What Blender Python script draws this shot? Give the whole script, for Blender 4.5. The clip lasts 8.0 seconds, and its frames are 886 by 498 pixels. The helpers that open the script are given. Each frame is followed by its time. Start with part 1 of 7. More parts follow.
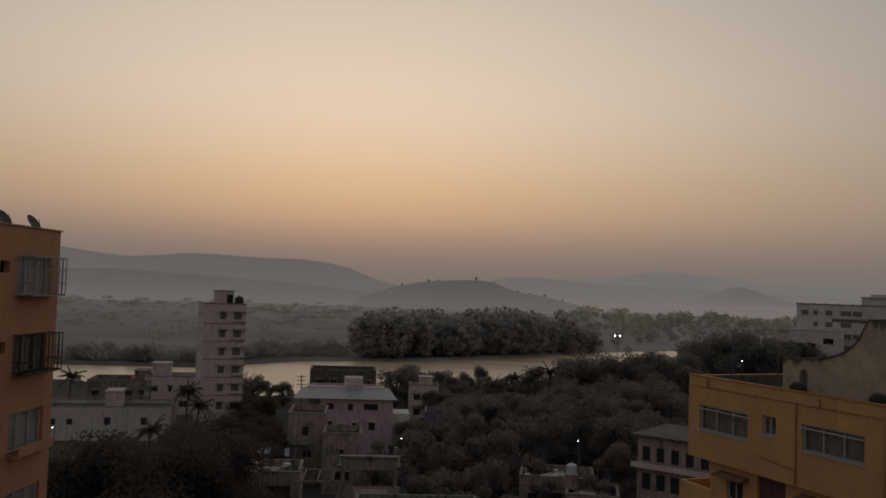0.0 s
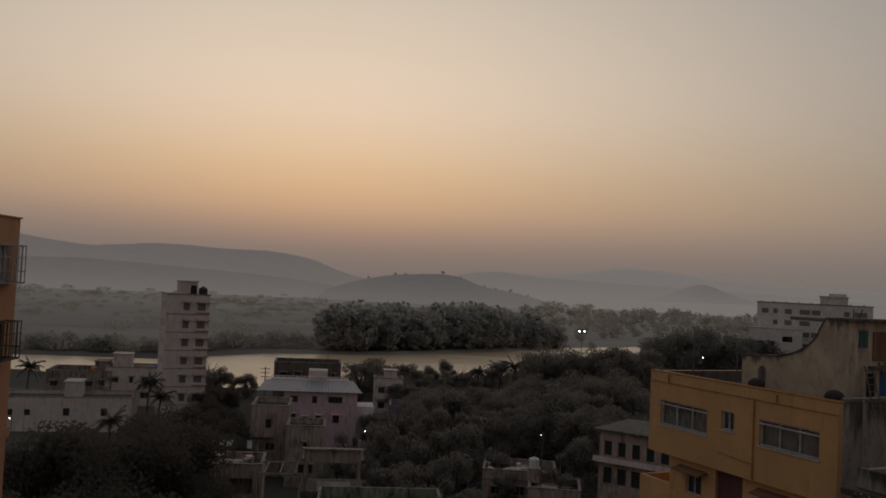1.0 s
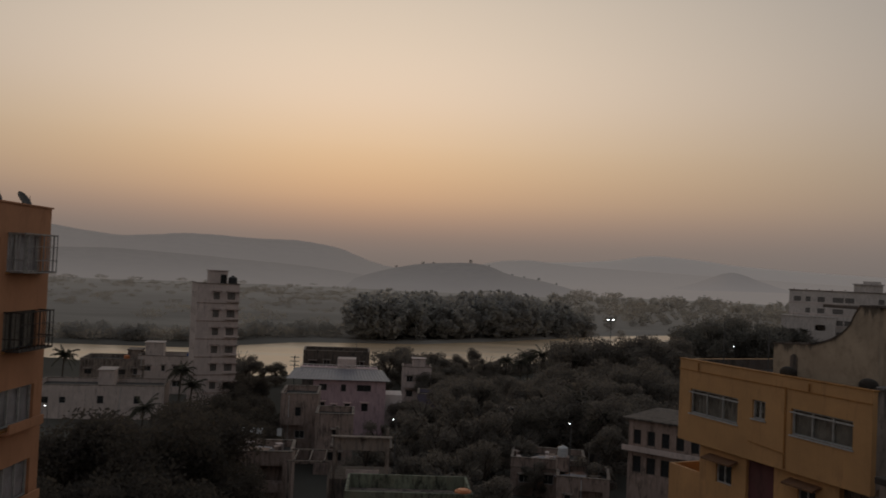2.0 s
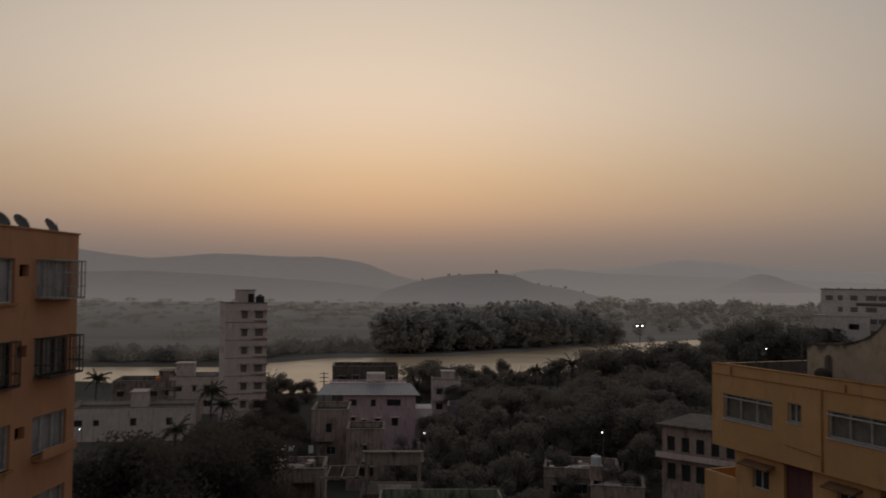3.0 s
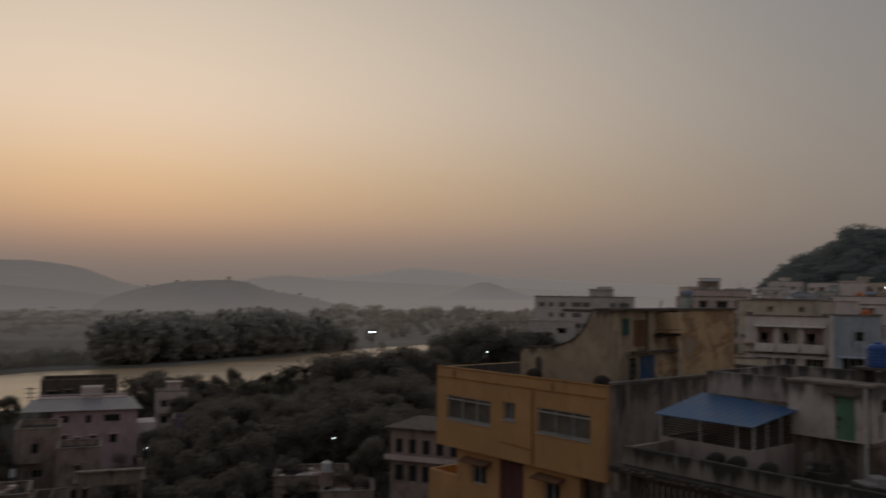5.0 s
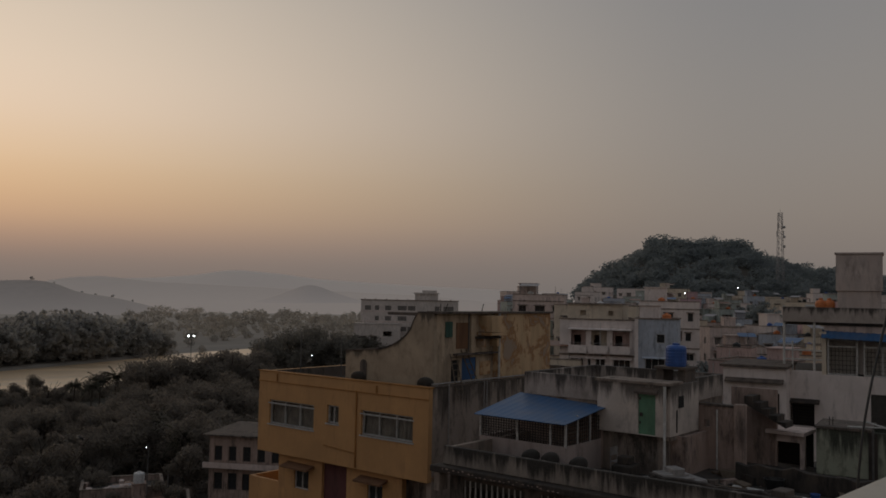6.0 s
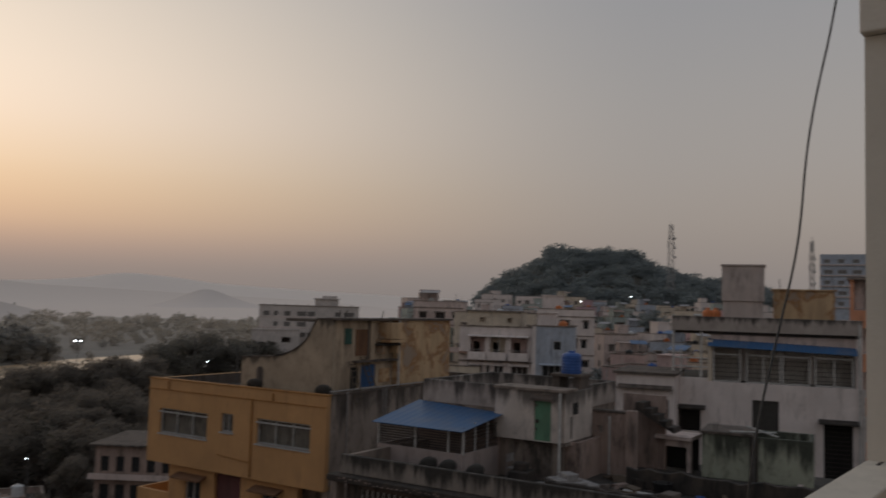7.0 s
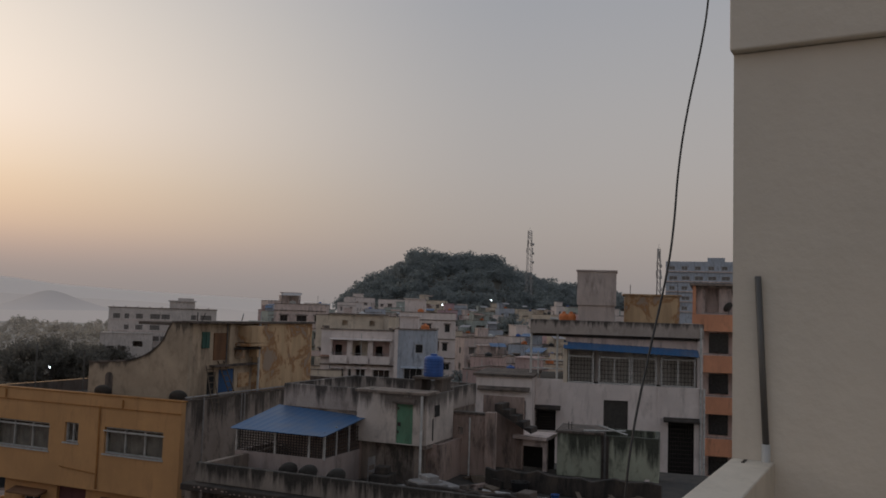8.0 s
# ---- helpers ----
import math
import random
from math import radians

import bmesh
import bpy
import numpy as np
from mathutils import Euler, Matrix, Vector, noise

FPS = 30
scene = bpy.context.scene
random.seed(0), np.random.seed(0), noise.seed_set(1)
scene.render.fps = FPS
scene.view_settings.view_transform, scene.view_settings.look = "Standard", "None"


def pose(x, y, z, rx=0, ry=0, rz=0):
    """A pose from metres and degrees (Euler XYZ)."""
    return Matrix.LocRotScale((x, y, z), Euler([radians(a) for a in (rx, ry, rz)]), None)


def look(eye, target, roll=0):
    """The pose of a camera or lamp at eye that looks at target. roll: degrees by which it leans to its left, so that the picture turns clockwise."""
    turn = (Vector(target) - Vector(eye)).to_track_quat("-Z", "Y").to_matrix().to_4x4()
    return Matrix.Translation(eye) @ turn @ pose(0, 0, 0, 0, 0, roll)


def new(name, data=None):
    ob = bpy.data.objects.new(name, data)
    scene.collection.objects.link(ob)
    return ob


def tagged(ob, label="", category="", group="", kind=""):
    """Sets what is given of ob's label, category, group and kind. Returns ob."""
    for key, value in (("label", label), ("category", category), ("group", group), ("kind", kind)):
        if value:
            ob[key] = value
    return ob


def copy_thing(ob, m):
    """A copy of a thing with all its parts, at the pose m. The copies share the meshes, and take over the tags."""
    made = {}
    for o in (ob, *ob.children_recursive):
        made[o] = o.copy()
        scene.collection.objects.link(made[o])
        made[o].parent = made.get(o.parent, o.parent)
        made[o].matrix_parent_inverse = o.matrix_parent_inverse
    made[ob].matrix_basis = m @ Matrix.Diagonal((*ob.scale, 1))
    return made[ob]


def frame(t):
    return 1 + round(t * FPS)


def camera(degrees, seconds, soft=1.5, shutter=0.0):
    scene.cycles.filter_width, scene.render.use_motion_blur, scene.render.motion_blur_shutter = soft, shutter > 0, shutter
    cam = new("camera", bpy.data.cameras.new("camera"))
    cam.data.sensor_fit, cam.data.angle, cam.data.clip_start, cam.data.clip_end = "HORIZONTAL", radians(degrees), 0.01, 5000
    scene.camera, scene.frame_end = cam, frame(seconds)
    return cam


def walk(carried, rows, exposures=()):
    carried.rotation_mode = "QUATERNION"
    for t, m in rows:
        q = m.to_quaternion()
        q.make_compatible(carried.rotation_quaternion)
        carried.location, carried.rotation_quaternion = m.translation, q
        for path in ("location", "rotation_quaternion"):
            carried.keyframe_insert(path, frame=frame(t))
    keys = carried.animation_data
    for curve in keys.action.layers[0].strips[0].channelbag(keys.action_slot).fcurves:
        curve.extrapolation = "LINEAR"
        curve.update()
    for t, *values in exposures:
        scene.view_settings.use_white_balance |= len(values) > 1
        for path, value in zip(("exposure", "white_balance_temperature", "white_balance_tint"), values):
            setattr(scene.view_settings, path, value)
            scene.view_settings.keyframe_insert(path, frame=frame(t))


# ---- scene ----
# ---- camera ----
EYE = 28.0          # height of the balcony camera above the river
cam = camera(55.62, 8.0, soft=1.7, shutter=0.35)
# seconds, x, y, z off the balcony spot, yaw, pitch, roll
ROWS = [
    (0.0, -0.14, -0.11, 0.03, -0.10, 2.65, -1.96),
    (0.5, -0.10, -0.13, 0.01, -0.09, 2.38, -2.90),
    (1.0, -0.12, -0.15, 0.01, -2.39, 2.33, -2.74),
    (1.2, -0.11, -0.13, 0.0, -2.45, 2.17, -2.90),
    (2.3, -0.06, 0.02, -0.01, 1.92, 1.35, -2.60),
    (2.5, -0.07, 0.06, -0.01, 3.39, 1.47, -2.73),
    (3.0, -0.02, 0.07, 0.0, 1.29, 2.24, -0.58),
    (3.5, -0.06, 0.07, -0.02, -5.45, 2.49, -0.11),
    (4.0, -0.02, 0.03, 0.0, -5.89, 2.32, -0.67),
    (4.5, 0.04, 0.02, 0.01, -7.72, 2.10, -1.28),
    (4.8, 0.04, 0.01, 0.0, -11.94, 2.38, -0.82),
    (5.0, 0.04, 0.0, 0.0, -16.66, 2.92, -0.77),
    (5.2, 0.04, -0.03, -0.02, -21.40, 3.29, -0.52),
    (5.4, 0.042, -0.03, -0.02, -24.90, 3.38, -0.60),
    (5.6, 0.044, -0.03, -0.02, -26.80, 3.38, -0.78),
    (5.9, 0.047, -0.03, -0.02, -28.20, 3.35, -1.06),
    (6.3, 0.05, -0.03, -0.02, -28.84, 3.33, -1.40),
    (6.5, 0.12, -0.03, -0.01, -29.15, 3.26, -1.79),
    (7.0, 0.11, 0.03, 0.01, -35.18, 3.93, -1.65),
    (7.5, 0.11, 0.07, 0.01, -42.13, 4.74, -1.53),
    (8.0, 0.10, 0.08, 0.01, -44.53, 4.43, -1.80),
]
EXPOSURES = [(0.0, 0.0, 6500, 10), (5.2, 0.0, 6500, 10), (6.3, 0.04, 6480, 10), (6.5, 0.10, 6450, 10), (7.0, 0.46, 6330, 10), (7.5, 0.47, 6200, 10), (8.0, 0.70, 6130, 10)]
walk(cam, [(t, pose(x, y, EYE + z, 90 + p, r, w)) for t, x, y, z, w, p, r in ROWS], EXPOSURES)

# ---- sky and sun: dawn, the sun just under a hazy horizon ----
SUN_AZ = -6.0      # degrees clockwise from the y axis
world = bpy.data.worlds.new("dawn_sky")
scene.world = world
world.use_nodes = True
nt = world.node_tree
nt.nodes.clear()


def wn(kind, **inputs):
    n = nt.nodes.new(kind)
    for k, v in inputs.items():
        n.inputs[int(k[1:])].default_value = v
    return n


def wl(a, i, b, j):
    nt.links.new(a.outputs[i], b.inputs[j])


def sky_ramp(stops):
    n = nt.nodes.new("ShaderNodeValToRGB")
    n.color_ramp.interpolation = "B_SPLINE"
    els = n.color_ramp.elements
    while len(els) < len(stops):
        els.new(0.5)
    for e, (deg, col) in zip(els, stops):
        e.position = (deg + 4.0) / 94.0
        e.color = (*col, 1)
    return n


SUN_SIDE = [(-4, (0.155, 0.13, 0.116)), (0, (0.192, 0.158, 0.14)), (2.0, (0.236, 0.185, 0.157)), (3.4, (0.348, 0.242, 0.184)), (4.8, (0.50, 0.332, 0.216)),
            (6.5, (0.595, 0.408, 0.250)), (8.5, (0.665, 0.488, 0.320)), (11.5, (0.728, 0.58, 0.445)), (15, (0.71, 0.583, 0.455)), (20, (0.59, 0.505, 0.412)), (28, (0.46, 0.425, 0.378)),
            (45, (0.25, 0.255, 0.255)), (90, (0.13, 0.15, 0.175))]
FAR_SIDE = [(-4, (0.133, 0.122, 0.115)), (0, (0.163, 0.147, 0.139)), (3, (0.205, 0.175, 0.157)), (6, (0.24, 0.206, 0.179)),
            (10, (0.25, 0.224, 0.204)), (16, (0.238, 0.224, 0.213)), (24, (0.20, 0.20, 0.21)),
            (45, (0.165, 0.18, 0.205)), (90, (0.13, 0.15, 0.175))]
coord = wn("ShaderNodeTexCoord")
sep = wn("ShaderNodeSeparateXYZ")
wl(coord, "Generated", sep, 0)
asin = wn("ShaderNodeMath"); asin.operation = "ARCSINE"
wl(sep, 2, asin, 0)
elev = wn("ShaderNodeMapRange", _1=radians(-4), _2=radians(90), _3=0.0, _4=1.0)
wl(asin, 0, elev, 0)
flat = wn("ShaderNodeVectorMath"); flat.operation = "MULTIPLY"; flat.inputs[1].default_value = (1, 1, 0)
wl(coord, "Generated", flat, 0)
unit = wn("ShaderNodeVectorMath"); unit.operation = "NORMALIZE"
wl(flat, 0, unit, 0)
dot = wn("ShaderNodeVectorMath"); dot.operation = "DOT_PRODUCT"
dot.inputs[1].default_value = (math.sin(radians(SUN_AZ)), math.cos(radians(SUN_AZ)), 0)
wl(unit, 0, dot, 0)
angle = wn("ShaderNodeMath"); angle.operation = "ARCCOSINE"
wl(dot, "Value", angle, 0)
side = wn("ShaderNodeMapRange", _1=radians(1), _2=radians(57), _3=1.0, _4=0.0)
side.interpolation_type = "SMOOTHSTEP"
wl(angle, 0, side, 0)
near_sun, off_sun = sky_ramp(SUN_SIDE), sky_ramp(FAR_SIDE)
wl(elev, 0, near_sun, 0)
wl(elev, 0, off_sun, 0)
blend = wn("ShaderNodeMix"); blend.data_type = "RGBA"
wl(side, 0, blend, 0)
wl(off_sun, 0, blend, 6)
wl(near_sun, 0, blend, 7)
clear_sky = wn("ShaderNodeTexSky")
clear_sky.sky_type, clear_sky.sun_disc = "NISHITA", False
clear_sky.sun_elevation, clear_sky.sun_rotation = radians(1.0), radians(SUN_AZ)
clear_sky.dust_density = 6.0
hazy = wn("ShaderNodeMix"); hazy.data_type = "RGBA"; hazy.inputs[0].default_value = 0.015
wl(blend, 2, hazy, 6)
wl(clear_sky, 0, hazy, 7)
back = wn("ShaderNodeBackground", _1=1.0)
wl(hazy, 2, back, 0)
out = wn("ShaderNodeOutputWorld")
wl(back, 0, out, 0)

sun = new("sun", bpy.data.lights.new("sun", "SUN"))
sun.data.energy, sun.data.angle, sun.data.color = 0.06, radians(40), (1.0, 0.78, 0.55)
sun.matrix_world = look((0, 0, 300), (-math.sin(radians(SUN_AZ)) * 1000, -math.cos(radians(SUN_AZ)) * 1000, 300 - 1000 * math.tan(radians(5))))


# ---- materials ----
def material(name):
    m = bpy.data.materials.new(name)
    m.use_nodes = True
    return m, m.node_tree.nodes, m.node_tree.links, m.node_tree.nodes["Principled BSDF"]


def noise_node(nodes, links, source, scale, detail=4.0, stretch=(1, 1, 1), rough=0.55, twist=0.0):
    mp = nodes.new("ShaderNodeMapping")
    mp.inputs["Scale"].default_value = stretch
    links.new(source, mp.inputs["Vector"])
    n = nodes.new("ShaderNodeTexNoise")
    n.inputs["Scale"].default_value, n.inputs["Detail"].default_value, n.inputs["Roughness"].default_value = scale, detail, rough
    n.inputs["Distortion"].default_value = twist
    links.new(mp.outputs[0], n.inputs["Vector"])
    return n.outputs[0]


def remap(nodes, links, value, lo, hi, a=0.0, b=1.0):
    n = nodes.new("ShaderNodeMapRange")
    for i, v in enumerate((lo, hi, a, b)):
        n.inputs[i + 1].default_value = v
    links.new(value, n.inputs[0])
    return n.outputs[0]


def mix_color(nodes, links, fac, a, b, mode="MIX"):
    n = nodes.new("ShaderNodeMix")
    n.data_type, n.blend_type = "RGBA", mode
    if hasattr(fac, "is_linked"):
        links.new(fac, n.inputs[0])
    else:
        n.inputs[0].default_value = fac
    for i, c in ((6, a), (7, b)):
        if hasattr(c, "is_linked"):
            links.new(c, n.inputs[i])
        else:
            n.inputs[i].default_value = (*c, 1)
    return n.outputs[2]


def scaled(c, k):
    return tuple(max(0.0, min(1.0, v * k)) for v in c)


def plaster(name, base, stain=(0.06, 0.055, 0.05), amount=0.5, rough=0.9, streak=0.35, grain=0.25):
    """Painted or bare plaster: broad patches, dark rain streaks, fine grain."""
    m, nodes, links, bsdf = material(name)
    src = nodes.new("ShaderNodeTexCoord").outputs["Object"]
    broad = noise_node(nodes, links, src, 0.45, 7, rough=0.6)
    patch = noise_node(nodes, links, src, 1.7, 7, (1, 1, 0.7), 0.65)
    runs = noise_node(nodes, links, src, 1.0, 7, (2.0, 2.0, streak * 1.3), 0.76, 0.25)
    thin = noise_node(nodes, links, src, 1.0, 4, (9, 9, streak), 0.6)
    fine = noise_node(nodes, links, src, 24, 4)
    col = mix_color(nodes, links, remap(nodes, links, broad, 0.3, 0.7), scaled(base, 0.8), scaled(base, 1.12))
    worn = (base[0] * 0.75 + 0.05, base[1] * 0.72 + 0.035, base[2] * 0.7 + 0.025)
    col = mix_color(nodes, links, remap(nodes, links, patch, 0.48, 0.56, 0, 0.65 * amount), col, worn)
    mask = nodes.new("ShaderNodeMath"); mask.operation = "MULTIPLY"
    lo = 0.56 - 0.13 * amount
    links.new(remap(nodes, links, runs, lo, lo + 0.16), mask.inputs[0])
    links.new(remap(nodes, links, broad, 0.38, 0.54, 0.3 * amount, min(1.0, 0.25 + amount * 0.75)), mask.inputs[1])
    col = mix_color(nodes, links, mask.outputs[0], col, stain)
    col = mix_color(nodes, links, remap(nodes, links, thin, 0.58, 0.75, 0, 0.1 * amount), col, stain)
    col = mix_color(nodes, links, remap(nodes, links, fine, 0.3, 0.7, 0, grain), col, scaled(base, 0.7))
    links.new(col, bsdf.inputs["Base Color"])
    bsdf.inputs["Roughness"].default_value = rough
    bump = nodes.new("ShaderNodeBump")
    bump.inputs["Strength"].default_value, bump.inputs["Distance"].default_value = 0.25, 0.012
    links.new(fine, bump.inputs["Height"])
    links.new(bump.outputs[0], bsdf.inputs["Normal"])
    return m


def mouldy(name, base, top, reach, mould=(0.018, 0.016, 0.014), strength=0.9, patch=0.35, sweep=()):
    """Plaster with black mould that grows on its upper edge (height top, or a sweep of x and height) and runs down in uneven tongues."""
    m, nodes, links, bsdf = material(name)
    src = nodes.new("ShaderNodeTexCoord").outputs["Object"]
    broad, fine = noise_node(nodes, links, src, 0.8, 7, rough=0.62), noise_node(nodes, links, src, 22, 4)
    tongue = noise_node(nodes, links, src, 1.0, 6, (2.6, 2.6, 0.22), 0.7, 0.2)
    blot = noise_node(nodes, links, src, 2.4, 8, (1, 1, 0.55), 0.72, 0.4)
    col = mix_color(nodes, links, remap(nodes, links, broad, 0.3, 0.7), scaled(base, 0.78), scaled(base, 1.15))
    col = mix_color(nodes, links, remap(nodes, links, blot, 0.5, 0.64, 0, patch), col, scaled(base, 0.3))
    sep3 = nodes.new("ShaderNodeSeparateXYZ")
    links.new(src, sep3.inputs[0])
    lift = nodes.new("ShaderNodeMath"); lift.operation = "MULTIPLY_ADD"
    lift.inputs[1].default_value = 4.5 * reach
    links.new(tongue, lift.inputs[0])
    links.new(sep3.outputs[2], lift.inputs[2])
    if sweep:
        x0, x1 = sweep[0][0], sweep[-1][0]
        line = nodes.new("ShaderNodeValToRGB")
        els = line.color_ramp.elements
        while len(els) < len(sweep):
            els.new(0.5)
        for e, (px, pz) in zip(els, sweep):
            e.position, e.color = (px - x0) / (x1 - x0), (*[(top - pz) / 4.0] * 3, 1)
        links.new(remap(nodes, links, sep3.outputs[0], x0, x1), line.inputs[0])
        level = nodes.new("ShaderNodeMath"); level.operation = "MULTIPLY_ADD"
        level.inputs[1].default_value = 4.0
        links.new(line.outputs[0], level.inputs[0])
        links.new(lift.outputs[0], level.inputs[2])
        lift = level
    edge = remap(nodes, links, lift.outputs[0], top + 1.5 * reach, top + 2.15 * reach, 0, strength)
    col = mix_color(nodes, links, edge, col, mould)
    col = mix_color(nodes, links, remap(nodes, links, fine, 0.35, 0.7, 0, 0.25), col, scaled(base, 0.6))
    links.new(col, bsdf.inputs["Base Color"])
    bsdf.inputs["Roughness"].default_value = 0.92
    bump = nodes.new("ShaderNodeBump")
    bump.inputs["Strength"].default_value, bump.inputs["Distance"].default_value = 0.3, 0.015
    links.new(fine, bump.inputs["Height"])
    links.new(bump.outputs[0], bsdf.inputs["Normal"])
    return m


def flaking(name, paint, under, bare, flake=0.5):
    """Old paint flaking off in large islands, with an undercoat round them and grey render inside."""
    m, nodes, links, bsdf = material(name)
    src = nodes.new("ShaderNodeTexCoord").outputs["Object"]
    isle = noise_node(nodes, links, src, 0.8, 10, (1, 1, 0.8), 0.62, 0.5)
    wash = noise_node(nodes, links, src, 1.0, 6, (1.6, 1.6, 0.25), 0.65)
    fine = noise_node(nodes, links, src, 20, 4)
    col = mix_color(nodes, links, remap(nodes, links, wash, 0.36, 0.64), scaled(paint, 0.72), scaled(paint, 1.12))
    col = mix_color(nodes, links, remap(nodes, links, isle, flake, flake + 0.03), col, under)
    col = mix_color(nodes, links, remap(nodes, links, isle, flake + 0.05, flake + 0.08, 0, 0.85), col, bare)
    col = mix_color(nodes, links, remap(nodes, links, fine, 0.35, 0.7, 0, 0.25), col, scaled(paint, 0.6))
    links.new(col, bsdf.inputs["Base Color"])
    bsdf.inputs["Roughness"].default_value = 0.9
    bump = nodes.new("ShaderNodeBump")
    bump.inputs["Strength"].default_value, bump.inputs["Distance"].default_value = 0.3, 0.015
    links.new(isle, bump.inputs["Height"])
    links.new(bump.outputs[0], bsdf.inputs["Normal"])
    return m


def plain(name, base, rough=0.6, metal=0.0, scale=6.0, vary=0.25, bump=0.15):
    m, nodes, links, bsdf = material(name)
    src = nodes.new("ShaderNodeTexCoord").outputs["Object"]
    n = noise_node(nodes, links, src, scale, 5)
    links.new(mix_color(nodes, links, remap(nodes, links, n, 0.3, 0.7), scaled(base, 1 - vary), scaled(base, 1 + vary)), bsdf.inputs["Base Color"])
    bsdf.inputs["Roughness"].default_value, bsdf.inputs["Metallic"].default_value = rough, metal
    b = nodes.new("ShaderNodeBump")
    b.inputs["Strength"].default_value, b.inputs["Distance"].default_value = bump, 0.01
    links.new(n, b.inputs["Height"])
    links.new(b.outputs[0], bsdf.inputs["Normal"])
    return m


def foliage(name, base, spread=0.3, through_light=0.45):
    m, nodes, links, bsdf = material(name)
    geo = nodes.new("ShaderNodeNewGeometry")
    src = nodes.new("ShaderNodeTexCoord").outputs["Object"]
    big = noise_node(nodes, links, src, 0.12, 3)
    col = mix_color(nodes, links, geo.outputs["Random Per Island"], scaled(base, 1 - spread), scaled((base[0] * 1.1, base[1] * 1.05, base[2] * 0.9), 1 + spread))
    col = mix_color(nodes, links, remap(nodes, links, big, 0.35, 0.65, 0, 0.5), col, scaled(base, 0.6))
    links.new(col, bsdf.inputs["Base Color"])
    bsdf.inputs["Roughness"].default_value = 0.8
    bsdf.inputs["Specular IOR Level"].default_value = 0.15
    thin = nodes.new("ShaderNodeBsdfTranslucent")
    links.new(col, thin.inputs["Color"])
    both = nodes.new("ShaderNodeMixShader")
    both.inputs[0].default_value = through_light
    links.new(bsdf.outputs[0], both.inputs[1])
    links.new(thin.outputs[0], both.inputs[2])
    links.new(both.outputs[0], nodes["Material Output"].inputs["Surface"])
    return m


def terrain_mat(name, low, high, scale, mottle=0.5, foot=20.0, crest=110.0, mist_lift=1.2):
    """Hill scrub whose colour pales down the lower slopes, as painted mist."""
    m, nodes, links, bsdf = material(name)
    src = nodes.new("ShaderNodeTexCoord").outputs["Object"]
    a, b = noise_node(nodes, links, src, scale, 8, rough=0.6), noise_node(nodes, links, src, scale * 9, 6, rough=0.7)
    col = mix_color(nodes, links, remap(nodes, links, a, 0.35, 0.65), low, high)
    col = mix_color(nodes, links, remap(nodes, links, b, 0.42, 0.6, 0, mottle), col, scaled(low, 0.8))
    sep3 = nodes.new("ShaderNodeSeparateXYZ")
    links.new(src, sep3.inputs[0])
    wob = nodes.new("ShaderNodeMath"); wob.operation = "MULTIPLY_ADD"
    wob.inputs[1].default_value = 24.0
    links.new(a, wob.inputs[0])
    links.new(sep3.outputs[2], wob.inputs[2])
    # base mist put into the colour by height
    col = mix_color(nodes, links, remap(nodes, links, wob.outputs[0], foot + 12, crest + 12), scaled(high, mist_lift), col)
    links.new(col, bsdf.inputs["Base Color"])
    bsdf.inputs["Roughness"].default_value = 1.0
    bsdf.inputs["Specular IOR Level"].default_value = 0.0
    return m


def ground_mat():
    """Dark town soil; fields across the river pale with distance as painted haze; hedge lines."""
    m, nodes, links, bsdf = material("ground_soil")
    src = nodes.new("ShaderNodeTexCoord").outputs["Object"]
    a, b = noise_node(nodes, links, src, 0.02, 8), noise_node(nodes, links, src, 0.0045, 5, (0.5, 2.2, 1))
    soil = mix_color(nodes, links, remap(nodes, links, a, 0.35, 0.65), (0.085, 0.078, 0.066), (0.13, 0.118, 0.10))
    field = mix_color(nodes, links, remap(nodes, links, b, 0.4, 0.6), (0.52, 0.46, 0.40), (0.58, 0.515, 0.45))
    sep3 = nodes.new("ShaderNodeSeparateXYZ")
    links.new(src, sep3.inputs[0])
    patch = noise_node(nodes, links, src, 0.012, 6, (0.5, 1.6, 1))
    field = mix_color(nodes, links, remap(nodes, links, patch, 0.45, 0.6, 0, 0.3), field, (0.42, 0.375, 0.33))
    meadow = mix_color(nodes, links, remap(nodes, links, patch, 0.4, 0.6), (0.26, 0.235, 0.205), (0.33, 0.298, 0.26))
    # haze over the plain put into the colour, paler the farther away
    hazed_field = mix_color(nodes, links, remap(nodes, links, sep3.outputs[1], 330, 1000), meadow, field)
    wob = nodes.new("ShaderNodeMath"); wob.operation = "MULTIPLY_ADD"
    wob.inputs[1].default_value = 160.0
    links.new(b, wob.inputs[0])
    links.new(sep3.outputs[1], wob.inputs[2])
    links.new(mix_color(nodes, links, remap(nodes, links, wob.outputs[0], 325, 400), soil, hazed_field), bsdf.inputs["Base Color"])
    bsdf.inputs["Roughness"].default_value = 1.0
    bsdf.inputs["Specular IOR Level"].default_value = 0.0
    return m


def glass(name, tint=(0.9, 0.93, 0.92)):
    m, nodes, links, bsdf = material(name)
    bsdf.inputs["Base Color"].default_value = (*tint, 1)
    bsdf.inputs["Roughness"].default_value = 0.03
    bsdf.inputs["Transmission Weight"].default_value = 1.0
    bsdf.inputs["IOR"].default_value = 1.1
    return m


def lamp_mat(name, col, strength):
    m, nodes, links, bsdf = material(name)
    bsdf.inputs["Base Color"].default_value = (0.8, 0.8, 0.8, 1)
    bsdf.inputs["Emission Color"].default_value = (*col, 1)
    bsdf.inputs["Emission Strength"].default_value = strength
    return m


